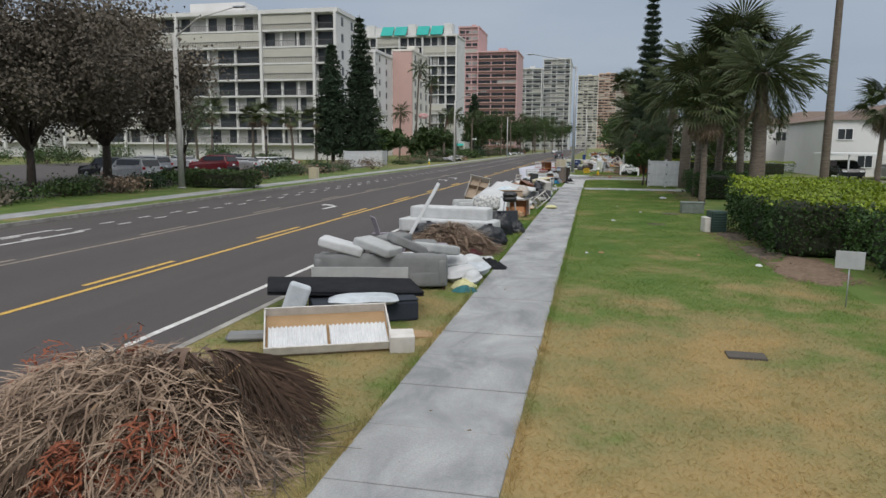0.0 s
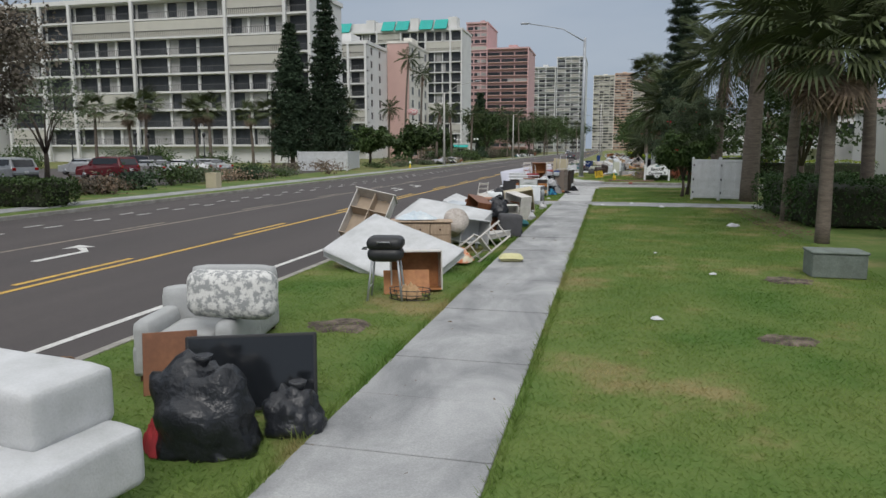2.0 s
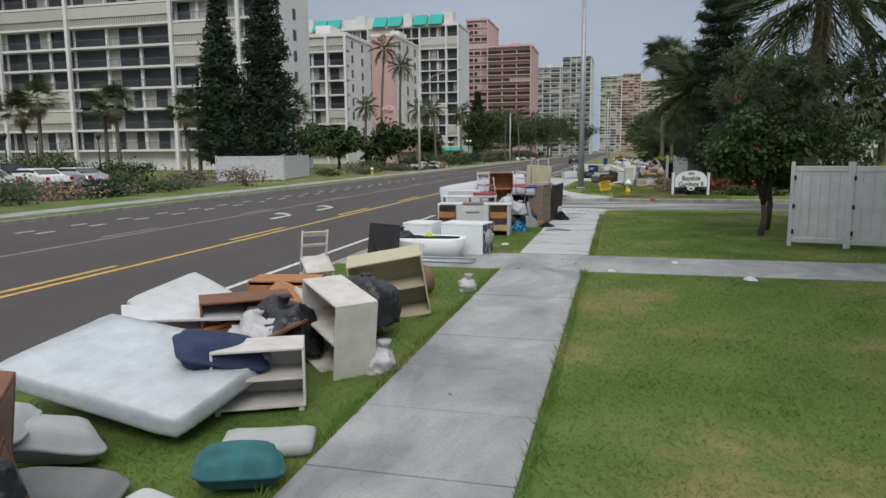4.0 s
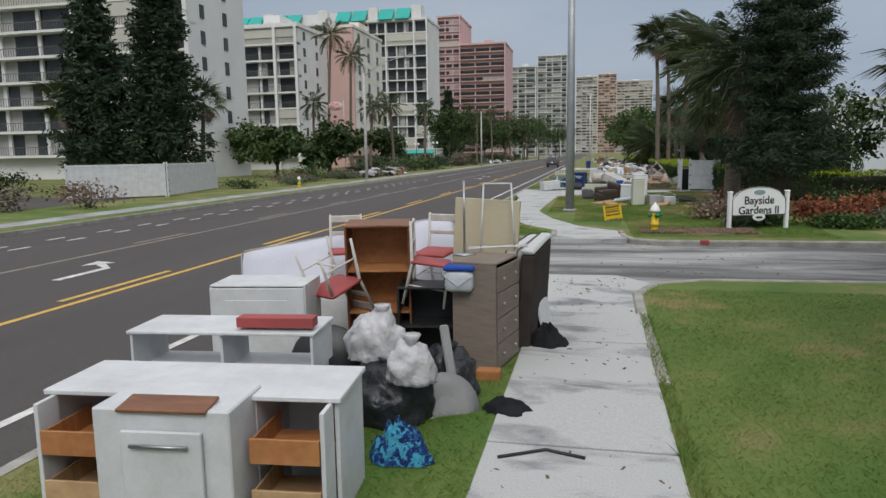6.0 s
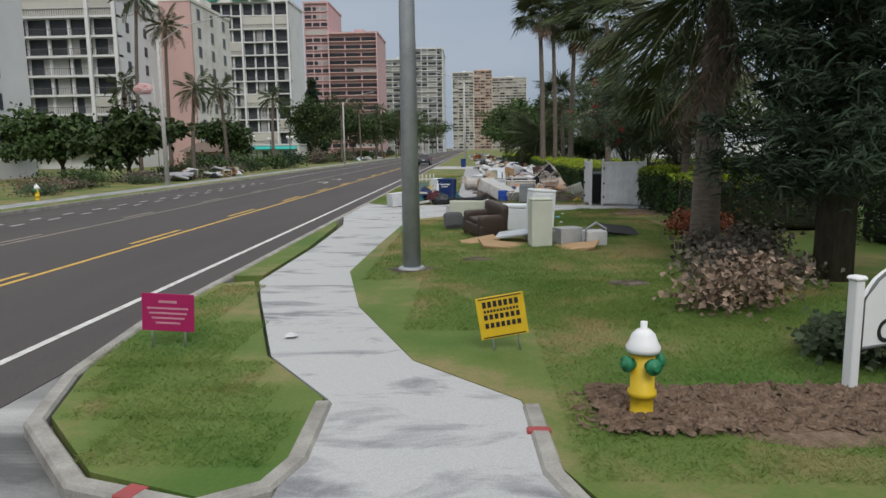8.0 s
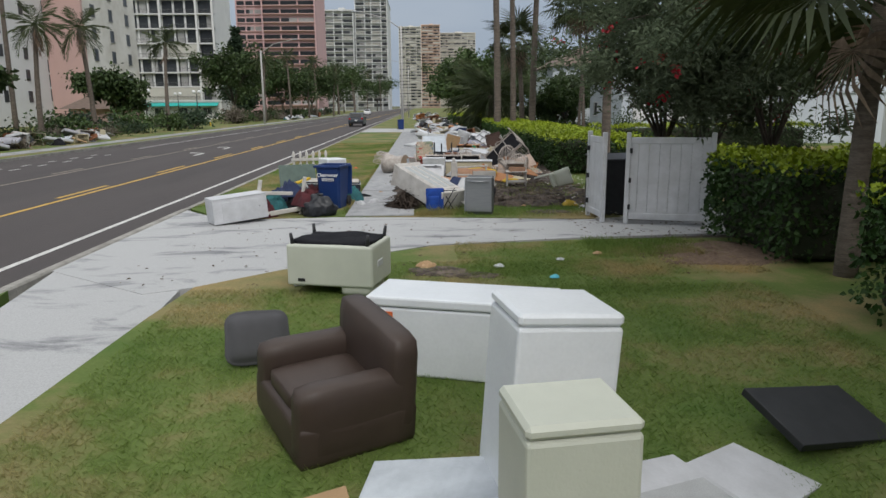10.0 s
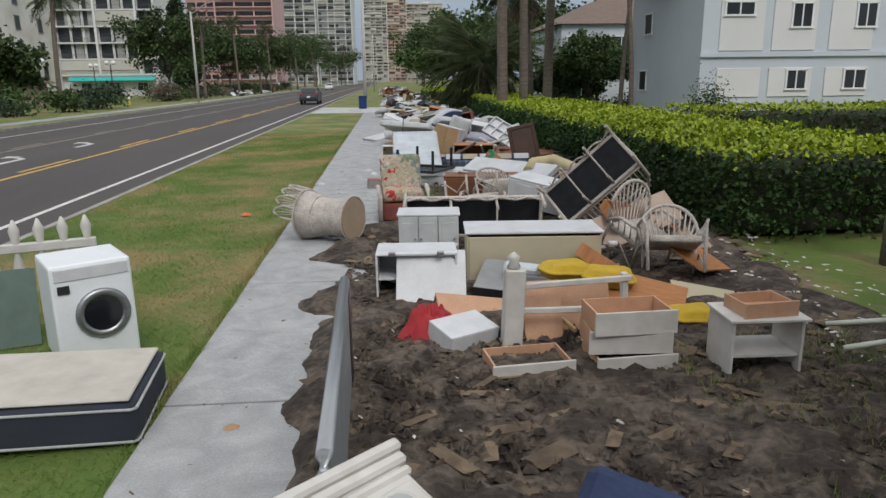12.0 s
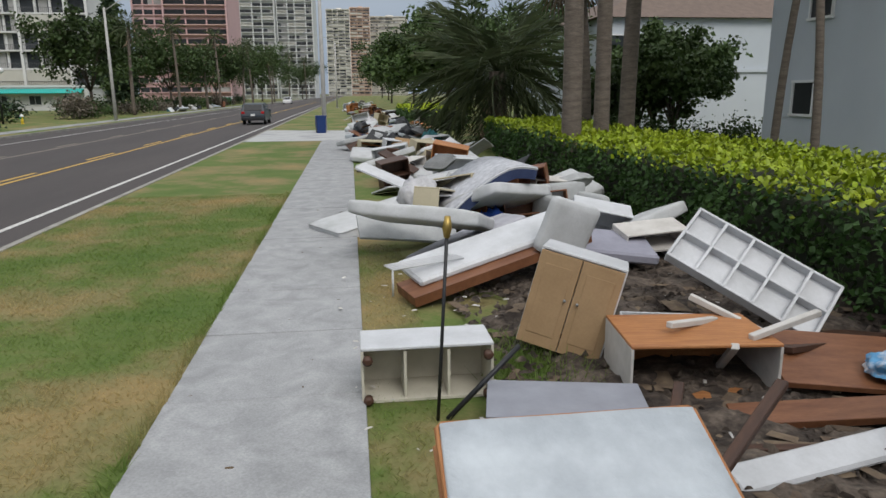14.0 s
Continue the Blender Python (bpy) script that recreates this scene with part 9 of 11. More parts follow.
for k, (x, y, mt, s) in enumerate([(2.05, 74.3, GREEN_P, 0.1), (3.3, 74.9, mat("cyan_cup", (0.1, 0.5, 0.6), 0.4), 0.13), (3.2, 73.2, WHITE, 0.12), (2.6, 75.6, WHITE, 0.15), (4.3, 76.4, CARD, 0.14), (3.6, 76.0, WHITE, 0.1), (1.5, 75.7, WOOD_L, 0.25), (5.39, 6.56, WHITE, 0.16), (2.23, 16.1, WHITE, 0.13), (5.24, 28.7, WHITE, 0.28), (3.48, 19.9, WHITE, 0.1), (1.32, 7.6, WHITE, 0.09), (3.6, 35.2, WHITE, 0.2), (1.7, 7.7, CARD, 0.13), (5.2, 28.5, WBAG, 0.2), (2.6, 22.4, WHITE, 0.07), (4.2, 7.9, CARD, 0.1), (-1.2, 38.9, WHITE, 0.14), (0.3, 77.3, WHITE, 0.15), (-1.9, 60.2, WHITE, 0.14), (2.5, 36.8, WHITE, 0.15), (1.3, 35.6, WHITE, 0.12), (-1.1, 92.6, ORANGE_P, 0.14), (-2.0, 88.9, ORANGE_P, 0.12), (0.9, 98.2, WBAG, 0.22), (1.05, 97.6, WHITE, 0.18), (-0.1, 96.0, WBAG, 0.16), (4.6, 83.2, WHITE, 0.18), (5.0, 82.4, WHITE, 0.14), (3.9, 81.9, CARD, 0.1), (5.3, 81.6, WBAG, 0.2), (0.6, 91.5, BLACK_PL, 0.08), (0.3, 84.9, CARD, 0.08)]):
    heap("scrap of litter on the ground", s * 1.3, s, s * 0.32, pose(x, y, 0.012, 0, 0, 40 * k), mt, "litter", "litter", k, "scraps of litter")
heap("yellow cord heap by the enclosure", 0.42, 0.3, 0.16, pose(5.0, 81.9, 0.01), mat("faded_yellow_cord", (0.42, 0.30, 0.03), 0.8, (0.28, 0.19, 0.03), 12, 0.6), "cord_heap", "cord", 3)

# ---- piles beyond the driveway ----
case("white cabinet lying on the driveway edge", 1.15, 0.5, 0.5, Matrix.Translation((-2.45, 80.15, 0.05)) @ Matrix.Rotation(radians(32), 4, "Z") @ Matrix.Rotation(radians(-4), 4, "Y"), WHITE, "white_cabinet", "cabinet", doors=1)
t = thing("table_frame", "white wooden table frame on its side", "table", Matrix.Translation((-1.65, 80.85, 0.0)) @ Matrix.Rotation(radians(35), 4, "Z"))
for x in (-0.55, 0.5):
    part("leg", box((0.07, 0.07, 0.85), (x, 0, 0.42), (0, 10, 0), 0.01), WHITE_P, t)
part("rail", box((1.25, 0.06, 0.1), (0, 0, 0.1), (0, -4, 0), 0.01), WHITE_P, t)
part("top_rail", box((0.9, 0.05, 0.08), (-0.1, 0.2, 0.5), (0, 5, 0), 0.01), WHITE_P, t)
bag("black bin bag on the driveway", 0.75, 0.55, 0.42, pose(-0.85, 80.95, 0), seed=21)
bag("black bin bag on the driveway", 0.7, 0.6, 0.5, pose(-1.35, 81.6, 0.0), seed=22)
for k, (x, y, z, mt) in enumerate([(-1.6, 81.6, 0.35, NAVY), (-2.0, 82.1, 0.1, NAVY), (-1.2, 82.3, 0.15, MAROON), (-1.9, 81.3, 0.1, TEAL_CL), (-1.4, 82.8, 0.1, LGREY_CLOTH), (-2.4, 81.7, 0.05, TICKING), (-1.15, 81.2, 0.2, MAROON), (-0.4, 83.4, 0.0, TEAL_CL), (-1.75, 82.6, 0.2, BLUE_CL), (-1.0, 81.9, 0.0, BLACK_CLOTH), (-2.1, 80.9, 0.0, MAROON), (-0.1, 84.0, 0.0, BLACK_CLOTH), (0.25, 83.0, 0.0, WBAG), (-0.05, 82.6, 0.0, TICKING), (0.75, 82.2, 0.0, BLACK_CLOTH)]):
    heap("heap of mixed wet clothes", 0.75 if k < 11 else 0.5, 0.6 if k < 11 else 0.22, 0.4 if k < 11 else 0.09, pose(x, y, z, 0, 0, 50 * k), mt, "clothes", "clothes", k + 3, "heaps of clothes")
board("yellow plastic panel in the clothes", 0.7, 0.16, 0.05, pose(-1.55, 82.2, 0.62, 0, -18, 20), YELLOW_P, "plastic_sheet", "sheet")
wb = wheelie_bin("blue wheeled bin with white lettering", pose(-0.68, 82.2, 0, 0, 0, -14))
text_part("Clearwater", 0.115, Matrix.Translation((0, -0.352, 0.80)) @ Matrix.Rotation(radians(86), 4, "X"), SIGN_W, wb, bold=0.002)
for k in range(3):
    part("wave_mark", box((0.3, 0.004, 0.012), (0, -0.347 + 0.003 * k, 0.72 - 0.025 * k)), SIGN_W, wb)
wheelie_bin("blue wheeled bin farther along the walk", pose(-0.55, 138.2, 0, 0, 0, 5))
washer("white front-loading washing machine on the verge", pose(-1.22, 86.5, 0, 0, 0, 34))
t = thing("ornate_headboard", "white wooden headboard with turned spindles", "headboard", pose(-2.0, 87.2, 0, 0, 0, 20))
for k in range(6):
    part("spindle", lathe([(0.03, 0.0), (0.045, 0.2), (0.02, 0.3), (0.05, 0.6), (0.02, 0.75), (0.05, 0.95), (0.01, 1.05)], 10), WHITE_P, t).location = (-0.5 + 0.2 * k, 0, 0)
part("rail", box((1.15, 0.06, 0.09), (0, 0, 0.78), None, 0.01), WHITE_P, t)
mattress("white box spring with dark sides on the verge", 1.5, 0.95, 0.3, pose(-1.05, 85.15, 0.02, 0, 2, 6), mat("navy_sided_cloth", (0.03, 0.035, 0.05), 0.9), "box_spring", "box spring", 0.04)
board("pale top sheet of the box spring", 1.44, 0.9, 0.02, pose(-1.05, 85.15, 0.325, 0, 2, 6), mat("pale_beige_cloth", (0.48, 0.45, 0.40), 0.95), "top_sheet", "sheet", 0.008)
board("clear glass pane on the verge", 1.1, 0.7, 0.01, pose(-2.3, 86.6, 0.5, 70, 0, 20), mat("greenish_glass", (0.10, 0.14, 0.12), 0.1), "glass_pane", "glass")
hu = thing("tall_cabinet", "tall white cabinet with three arched panels, toppled", "cabinet", Matrix.Translation((1.62, 82.03, 0.47)) @ Matrix.Rotation(radians(-48.6), 4, "Z") @ Matrix.Rotation(radians(18), 4, "Y"))
part("body", box((1.75, 0.72, 0.48), (0, 0, 0), None, 0.012), WHITE_P, hu)
for k, (w, d, x) in enumerate(((0.05, 0.56, -0.89), (0.05, 0.53, -0.84), (0.04, 0.505, -0.79))):
    part("cornice", box((w, d + 0.25, d), (x, 0, 0), None, 0.012), WHITE_P, hu)
part("plinth", box((0.16, 0.77, 0.53), (0.80, 0, 0), None, 0.015), WHITE_P, hu)
part("front_frame", box((1.42, 0.66, 0.02), (-0.03, 0, 0.25), None, 0.008), WHITE_P, hu)
for k in range(3):
    y = -0.205 + 0.205 * k
    bm = bmesh.new()
    out = [(0.6, -0.068), (0.6, 0.068)] + [(-0.6 + 0.05 * math.cos(radians(a)) - 0.05, 0.068 * math.sin(radians(a))) for a in range(90, 271, 30)]
    f = bm.faces.new([bm.verts.new((x, q, 0.0)) for x, q in out])
    bmesh.ops.recalc_face_normals(bm, faces=bm.faces)
    g = bmesh.ops.extrude_face_region(bm, geom=[f])
    bmesh.ops.translate(bm, verts=[v for v in g["geom"] if isinstance(v, bmesh.types.BMVert)], vec=(0, 0, 0.006))
    part("arched_pane", bm, mat("frosted_pane", (0.30, 0.32, 0.32), 0.35, (0.38, 0.40, 0.40), 3, 0.5), hu, "frosted grey arched pane").location = (-0.02, y, 0.2615)
    part("pane_bead", tube([(x - 0.02, y + q * 1.1, 0.262) for x, q in out + out[:1]], 0.009, 5), WHITE_P, hu)
part("keyhole", lathe([(0.012, 0.0), (0.014, 0.012)], 8), BLACK_PL, hu).location = (0.05, -0.1, 0.262)
board("white panel slipped from the cabinet base", 0.55, 0.4, 0.02, pose(2.45, 81.75, 0.2, 10, 24, -30), WHITE_P, "panel", "panel")
brush("torn-up roots under the cabinet", 1.2, 82.1, 0.55, 0.5, 0.42, 700, 31, 0.3, 0.8, 0.012, mat("dark_root", (0.05, 0.036, 0.026), 0.95), "root_heap")
dw = thing("dishwasher", "steel dishwasher standing on the grass", "dishwasher", pose(2.76, 81.0, 0, 0, 0, -10))
part("body", box((0.6, 0.56, 0.82), (0, 0.02, 0.41), None, 0.015), mat("dark_grey_plate", (0.10, 0.105, 0.11)), dw)
part("door", box((0.59, 0.05, 0.72), (0, -0.28, 0.42), None, 0.012), STEEL, dw)
part("handle", tube([(-0.22, -0.34, 0.74), (0.22, -0.34, 0.74)], 0.016, 8), STEEL, dw)
part("control_strip", box((0.59, 0.05, 0.07), (0, -0.275, 0.80), None, 0.01), STEEL, dw)
part("side_panel", box((0.02, 0.5, 0.78), (-0.31, 0.02, 0.4), None, 0.006), ENAMEL, dw)
fc = thing("folding_chair", "blue folding camp chair collapsed on the grass", "chair", pose(1.85, 81.18, 0, 0, 0, -10))
part("back_cloth", soft((0.42, 0.08, 0.5), 0.03, 0.02, 3, 5), BLUE_CL, fc).location = (-0.1, 0, 0.05)
part("seat_cloth", soft((0.25, 0.1, 0.36), 0.03, 0.02, 3, 5, seed=3), BLUE_CL, fc).location = (-0.12, -0.1, 0.02)
frame_rails(fc, "tube", [((0.05, 0.02, 0.0), (0.35, 0.05, 0.55)), ((0.35, 0.02, 0.0), (0.05, 0.05, 0.55)), ((0.1, -0.05, 0.5), (0.4, -0.02, 0.5)), ((0.15, -0.06, 0.0), (0.42, 0.02, 0.42))], BLACK_PL, 0.012)
board("navy folded lounger cushion", 0.9, 0.7, 0.12, pose(2.5, 82.9, 0.35, 40, 10, -30), NAVY, "lounger_cushion", "cushion", 0.05)
board("white folded lounger cushion", 0.75, 0.5, 0.1, pose(2.7, 82.6, 0.4, 42, 5, -30), TICKING, "lounger_cushion", "cushion", 0.04)
t = thing("office_chair", "black chair frame behind the dishwasher", "chair", pose(3.0, 82.2, 0.2, 50, 0, -25))
part("seat", soft((0.5, 0.5, 0.1), 0.05, 0.0, 1, 4), BLACK_CLOTH, t)
frame_rails(t, "tube", [((-0.25, 0, 0.1), (-0.2, 0.1, 0.5)), ((0.25, 0, 0.1), (0.2, 0.1, 0.5)), ((-0.2, 0.1, 0.5), (0.2, 0.1, 0.5))], BLACK_PL, 0.018)
t = thing("steel_panel", "long steel-edged panel standing on edge beside the walk", "panel", pose(1.1, 84.2, 0, 0, 0, 91.5))
part("sheet", box((2.5, 0.035, 0.84), (0, 0, 0.43), None, 0.006), GALV, t)
part("edge_rail", tube([(-1.25, 0, 0.0), (-1.25, 0, 0.82), (-1.2, 0, 0.88), (1.2, 0, 0.88), (1.25, 0, 0.82), (1.25, 0, 0.0)], 0.035, 8), STEEL, t)
# open chest with pulled drawers
PEACH = mat("peach_wood", (0.50, 0.30, 0.19), 0.7, (0.42, 0.24, 0.15), 4, 0.5, grain=0.08)
t = thing("broken_chest", "broken whitewashed chest frame with peach wooden panels", "chest", pose(2.42, 86.05, 0, 0, 0, 2))
part("corner_post", box((0.17, 0.13, 0.74), (0, 0, 0.37), (0, 2, 0), 0.012), WHITE_P, t)
part("finial", lathe([(0.03, 0.73), (0.06, 0.76), (0.035, 0.80), (0.055, 0.84), (0.01, 0.88)], 12), WHITE_P, t)
part("slim_post", box((0.06, 0.06, 0.66), (0.98, 0.02, 0.33), (0, -3, 0), 0.008), WHITE_P, t)
for z, a in ((0.60, -2), (0.36, 1)):
    part("rail", box((1.0, 0.035, 0.05), (0.52, -0.01, z), (0, a, 0), 0.006), WHITE_P, t)
part("side_panel", box((0.34, 0.02, 0.55), (0.30, 0.16, 0.29), (-20, 0, 0), 0.004), PEACH, t)
part("back_panel", box((0.5, 0.02, 0.5), (0.72, 0.32, 0.27), (-12, 0, 8), 0.004), PEACH, t)
part("runner", box((0.03, 0.42, 0.04), (0.5, 0.12, 0.2), (0, 0, 5), 0.004), WOOD_L, t)
part("floor_panel", box((0.85, 0.4, 0.02), (0.5, 0.2, 0.03), None, 0.004), PEACH, t)
for k, (x, y, z, a) in enumerate([(3.28, 85.65, 0.0, 4), (3.26, 85.7, 0.19, -3), (3.27, 85.68, 0.38, 2), (2.45, 85.6, 0.0, 6)]):
    drawer_box("loose whitewashed drawer with round knob", 0.62, 0.4, 0.16, pose(x, y, z, 0, 0, a), WHITE_P, PEACH)
case("small white night table with open shelf", 0.55, 0.42, 0.5, pose(4.2, 85.42, 0, 0, 0, -2), WHITE_P, "night_table", "table", shelves=(0.45,), back=False, top_over=0.03)
drawer_box("peach drawer on the night table", 0.4, 0.3, 0.1, pose(4.2, 85.4, 0.53, 0, 0, 5), PEACH, PEACH)
t = thing("plastic_chair", "cream plastic garden chair fallen over", "chair", Matrix.Translation((5.2, 85.1, 0.25)) @ Matrix.Rotation(radians(-20), 4, "Z") @ Matrix.Rotation(radians(70), 4, "Y"))
part("shell", soft((0.5, 0.5, 0.06), 0.03, 0.02, 2, 5, sag=0.05), CREAM, t)
part("backrest", soft((0.5, 0.06, 0.5), 0.03, 0.02, 2, 5), CREAM, t).location = (0, 0.24, 0.03)
frame_rails(t, "leg", [((-0.2, -0.2, 0), (-0.26, -0.26, -0.42)), ((0.2, -0.2, 0), (0.26, -0.26, -0.42)), ((-0.2, 0.2, 0), (-0.26, 0.26, -0.42)), ((0.2, 0.2, 0), (0.26, 0.26, -0.42))], CREAM, 0.022)
for k, (x, y, z, a, mt) in enumerate([(3.9, 86.9, 0.3, -25, WOOD_O), (4.9, 87.9, 0.25, 40, WOOD_O), (2.2, 86.8, 0.1, 10, PEACH), (4.6, 87.0, 0.05, -10, BEIGE)]):
    board("broken orange wood panel in the pile", 0.75, 0.45, 0.025, pose(x, y, z, 25, 10, a), mt, "panel", "panel", group="broken panels")
heap("red and white shopping bags", 0.6, 0.5, 0.35, pose(1.75, 86.4, 0), RED_CL, "shopping_bag", "bag", 12)
crate("white tray box in the rubbish", 0.5, 0.35, 0.2, pose(2.0, 86.2, 0.1, 10, 0, 30), WHITE, "tray", "tray")
for x, y, z, a in ((4.2, 86.5, 0.0, 15), (3.55, 87.05, 0.25, -10), (3.15, 87.15, 0.3, 20)):
    pillow("plump yellow cushion in the pile", 0.55, 0.36, 0.2, pose(x, y, z, 0, 6, a), mat("yellow_cushion_cloth", (0.50, 0.34, 0.03), 0.9, (0.40, 0.26, 0.02), 5, 0.5, bump=0.3, bscale=40), "cushion", "cushion", 4, "yellow cushions")
case("white bedside cabinet with fallen door", 0.85, 0.5, 0.5, pose(1.68, 87.75, 0, 0, 0, -3), WHITE, "bedside_cabinet", "cabinet", doors=0, shelves=(0.5,))
board("white door leaf against the cabinet", 0.72, 0.03, 0.62, pose(1.8, 87.25, 0.02, -35, 0, -4), WHITE, "loose_leaf", "board")
for x in (-0.25, 0.25):
    part("hinge", box((0.07, 0.05, 0.05), (x, -0.28, 0.53), None, 0.008), STEEL, bpy.data.objects["bedside_cabinet"])
case("white cabinet with three grey doors", 0.75, 0.48, 0.62, pose(1.9, 89.25, 0, 0, 0, -4), WHITE, "cabinet", "cabinet", doors=3, front_mat=mat("pale_grey_door", (0.48, 0.50, 0.50), 0.5), top_over=0.02)
t = case("long beige dresser with white top, on its back", 1.5, 0.62, 0.6, pose(3.02, 88.25, 0, 0, 0, -4), BEIGE, "dresser", "dresser", top_mat=WHITE, top_over=0.02)
part("front_panel", box((1.46, 0.02, 0.56), (0, -0.315, 0.29), None, 0.006), BEIGE, t)
for x in (-0.85, 0.85):
    part("leg", tube([(x, -0.2, 0.45), (x * 1.12, -0.2, 0.45)], 0.03, 8), WHITE, t)
mattress("grey quilted mattress half under a white sheet", 1.35, 0.8, 0.22, pose(3.05, 89.1, 0.45, 4, 0, -3), mat("grey_ticking", (0.34, 0.34, 0.33), 0.95))
crate("grey-topped black board wedged under the dresser", 1.4, 0.7, 0.1, pose(3.0, 87.35, 0.15, 10, 4, -18), BLACK_PL, "board", "board", flaps=mat("mid_grey_board", (0.26, 0.265, 0.265), 0.7))
board("white foam strip on the board", 0.5, 0.16, 0.08, pose(2.8, 87.3, 0.34, 8, 5, -14), PLASTIC_WRAP, "foam_strip", "foam", 0.02)
# wicker suite
t = thing("barrel_chair", "white wicker barrel chair lying on its side", "chair", Matrix.Translation((0.50, 90.50, 0.36)) @ Matrix.Rotation(radians(-30), 4, "Z") @ Matrix.Rotation(radians(90), 4, "Y"))
part("weave", lathe([(0.37, -0.34), (0.33, -0.22), (0.275, -0.02), (0.265, 0.15), (0.285, 0.32), (0.315, 0.44)], 26), WICKER, t)
part("base_disc", lathe([(0.30, 0.44), (0.30, 0.455)], 26), mat("tan_board", (0.36, 0.27, 0.19), 0.8), t, "tan board base")
for z, r in ((0.44, 0.322), (-0.34, 0.376), (-0.1, 0.30)):
    part("rim", tube([(r * math.cos(a), r * math.sin(a), z) for a in [k * math.pi / 12 for k in range(25)]], 0.014, 6), WICKER, t)
for k in range(7):
    a = radians(105 + 25 * k)
    c, d = Vector((math.cos(a), math.sin(a), 0)), Vector((-math.sin(a), math.cos(a), 0))
    loop = [c * 0.36 + d * 0.10 * math.cos(q) * -1 + c * 0.06 * math.sin(q) + Vector((0, 0, -0.34 - 0.30 * math.sin(q))) for q in [radians(18 * i) for i in range(11)]]
    part("scallop", tube(loop, 0.017, 6), WICKER, t)
    for q in (-0.045, 0.0, 0.045):
        part("spoke", tube([c * 0.36 + d * q * 0.5 + Vector((0, 0, -0.34)), c * 0.41 + d * q + Vector((0, 0, -0.60 + abs(q) * 1.2))], 0.008, 5), WICKER, t)
fch = thing("floral_armchair", "armchair with tropical red and green print cushions", "armchair", pose(1.62, 92.0, 0, 0, 0, 3))
part("seat_cushion", soft((0.68, 0.62, 0.2), 0.08, 0.012, 2.2, 7), FLORAL, fch).location = (0, -0.08, 0.34)
bk = part("back_cushion", soft((0.68, 0.22, 0.66), 0.08, 0.012, 2.2, 7, seed=3), FLORAL, fch)
bk.matrix_basis = Matrix.Translation((0, 0.16, 0.42)) @ Matrix.Rotation(radians(-24), 4, "X")
part("skirt", soft((0.7, 0.6, 0.32), 0.05, 0.01, 3, 6), mat("rust_red_skirt", (0.22, 0.07, 0.05), 0.95, (0.15, 0.045, 0.035), 6, 0.6), fch).location = (0, -0.06, 0.02)
for q in (-1, 1):
    part("arm", tube([(q * 0.38, 0.25, 0.5), (q * 0.40, -0.05, 0.56), (q * 0.40, -0.32, 0.52), (q * 0.39, -0.38, 0.40), (q * 0.38, -0.36, 0.0)], 0.04, 8), WICKER, fch)
    part("back_leg", tube([(q * 0.36, 0.3, 0.5), (q * 0.36, 0.32, 0.0)], 0.025, 7), WICKER, fch)
wicker_settee("white wicker settee fallen on its back, dark underside showing", Matrix.Translation((2.55, 89.72, 0.31)) @ Matrix.Rotation(radians(-4), 4, "Z") @ Matrix.Rotation(radians(-80), 4, "X"), 1.9, 0.62, 0.85)
lx = Vector((0.70, -0.15, 0.66)).normalized()
lz = Vector((0.55, 0.72, -0.42)).normalized()
ly = lz.cross(lx).normalized()
lz = lx.cross(ly)
wicker_settee("white wicker settee tipped up with dark base", Matrix(((lx.x, ly.x, lz.x, 4.45), (lx.y, ly.y, lz.y, 90.75), (lx.z, ly.z, lz.z, 0.78), (0, 0, 0, 1))) @ Matrix.Translation((0, 0, -0.35)), 1.35, 0.7, 1.2)
board("pale raw wood bed side under the settee", 1.5, 0.5, 0.05, Matrix.Translation((4.75, 89.75, 0.3)) @ Matrix.Rotation(radians(20), 4, "Z") @ Matrix.Rotation(radians(-14), 4, "Y") @ Matrix.Rotation(radians(48), 4, "X"), mat("pale_pinkish_wood", (0.42, 0.33, 0.27), 0.8, (0.33, 0.25, 0.2), 4, 0.5, grain=0.1), "bedstead", "bedstead")
wicker_chair("white wicker chair leaning in the pile", Matrix.Translation((4.35, 88.6, 0.1)) @ Matrix.Rotation(radians(25), 4, "Z") @ Matrix.Rotation(radians(20), 4, "X"), 0.66, 0.62, 0.9)
wicker_chair("white wicker chair on its back", Matrix.Translation((4.5, 87.7, 0.12)) @ Matrix.Rotation(radians(-15), 4, "Z") @ Matrix.Rotation(radians(-24), 4, "X"), 0.66, 0.62, 0.9)
wicker_chair("white wicker armchair upside down", Matrix.Translation((2.75, 91.9, 0.72)) @ Matrix.Rotation(radians(30), 4, "Z") @ Matrix.Rotation(radians(165), 4, "X"), 0.72, 0.66, 0.8, cushion=RED_P)
wicker_chair("white wicker chair with heart-shaped back", Matrix.Translation((2.95, 91.2, 0.1)) @ Matrix.Rotation(radians(160), 4, "Z") @ Matrix.Rotation(radians(-60), 4, "X"), 0.66, 0.62, 0.8)
wicker_chair("white wicker chair among the cabinets", Matrix.Translation((3.45, 92.3, 0.2)) @ Matrix.Rotation(radians(200), 4, "Z") @ Matrix.Rotation(radians(80), 4, "X"), 0.66, 0.62, 0.85)
heap("floral seat cushions spilling out", 0.8, 0.6, 0.35, pose(5.3, 89.2, 0.1), FLORAL, "floral_cushion", "cushion", 3)
heap("floral seat cushion under the chairs", 0.7, 0.6, 0.3, pose(3.4, 91.3, 0.15), FLORAL, "floral_cushion", "cushion", 5)
case("white cabinet with wooden runners", 1.0, 0.5, 0.42, pose(3.9, 91.7, 0.22, 4, 8, -42), WHITE, "cabinet", "cabinet", back=True, doors=1)
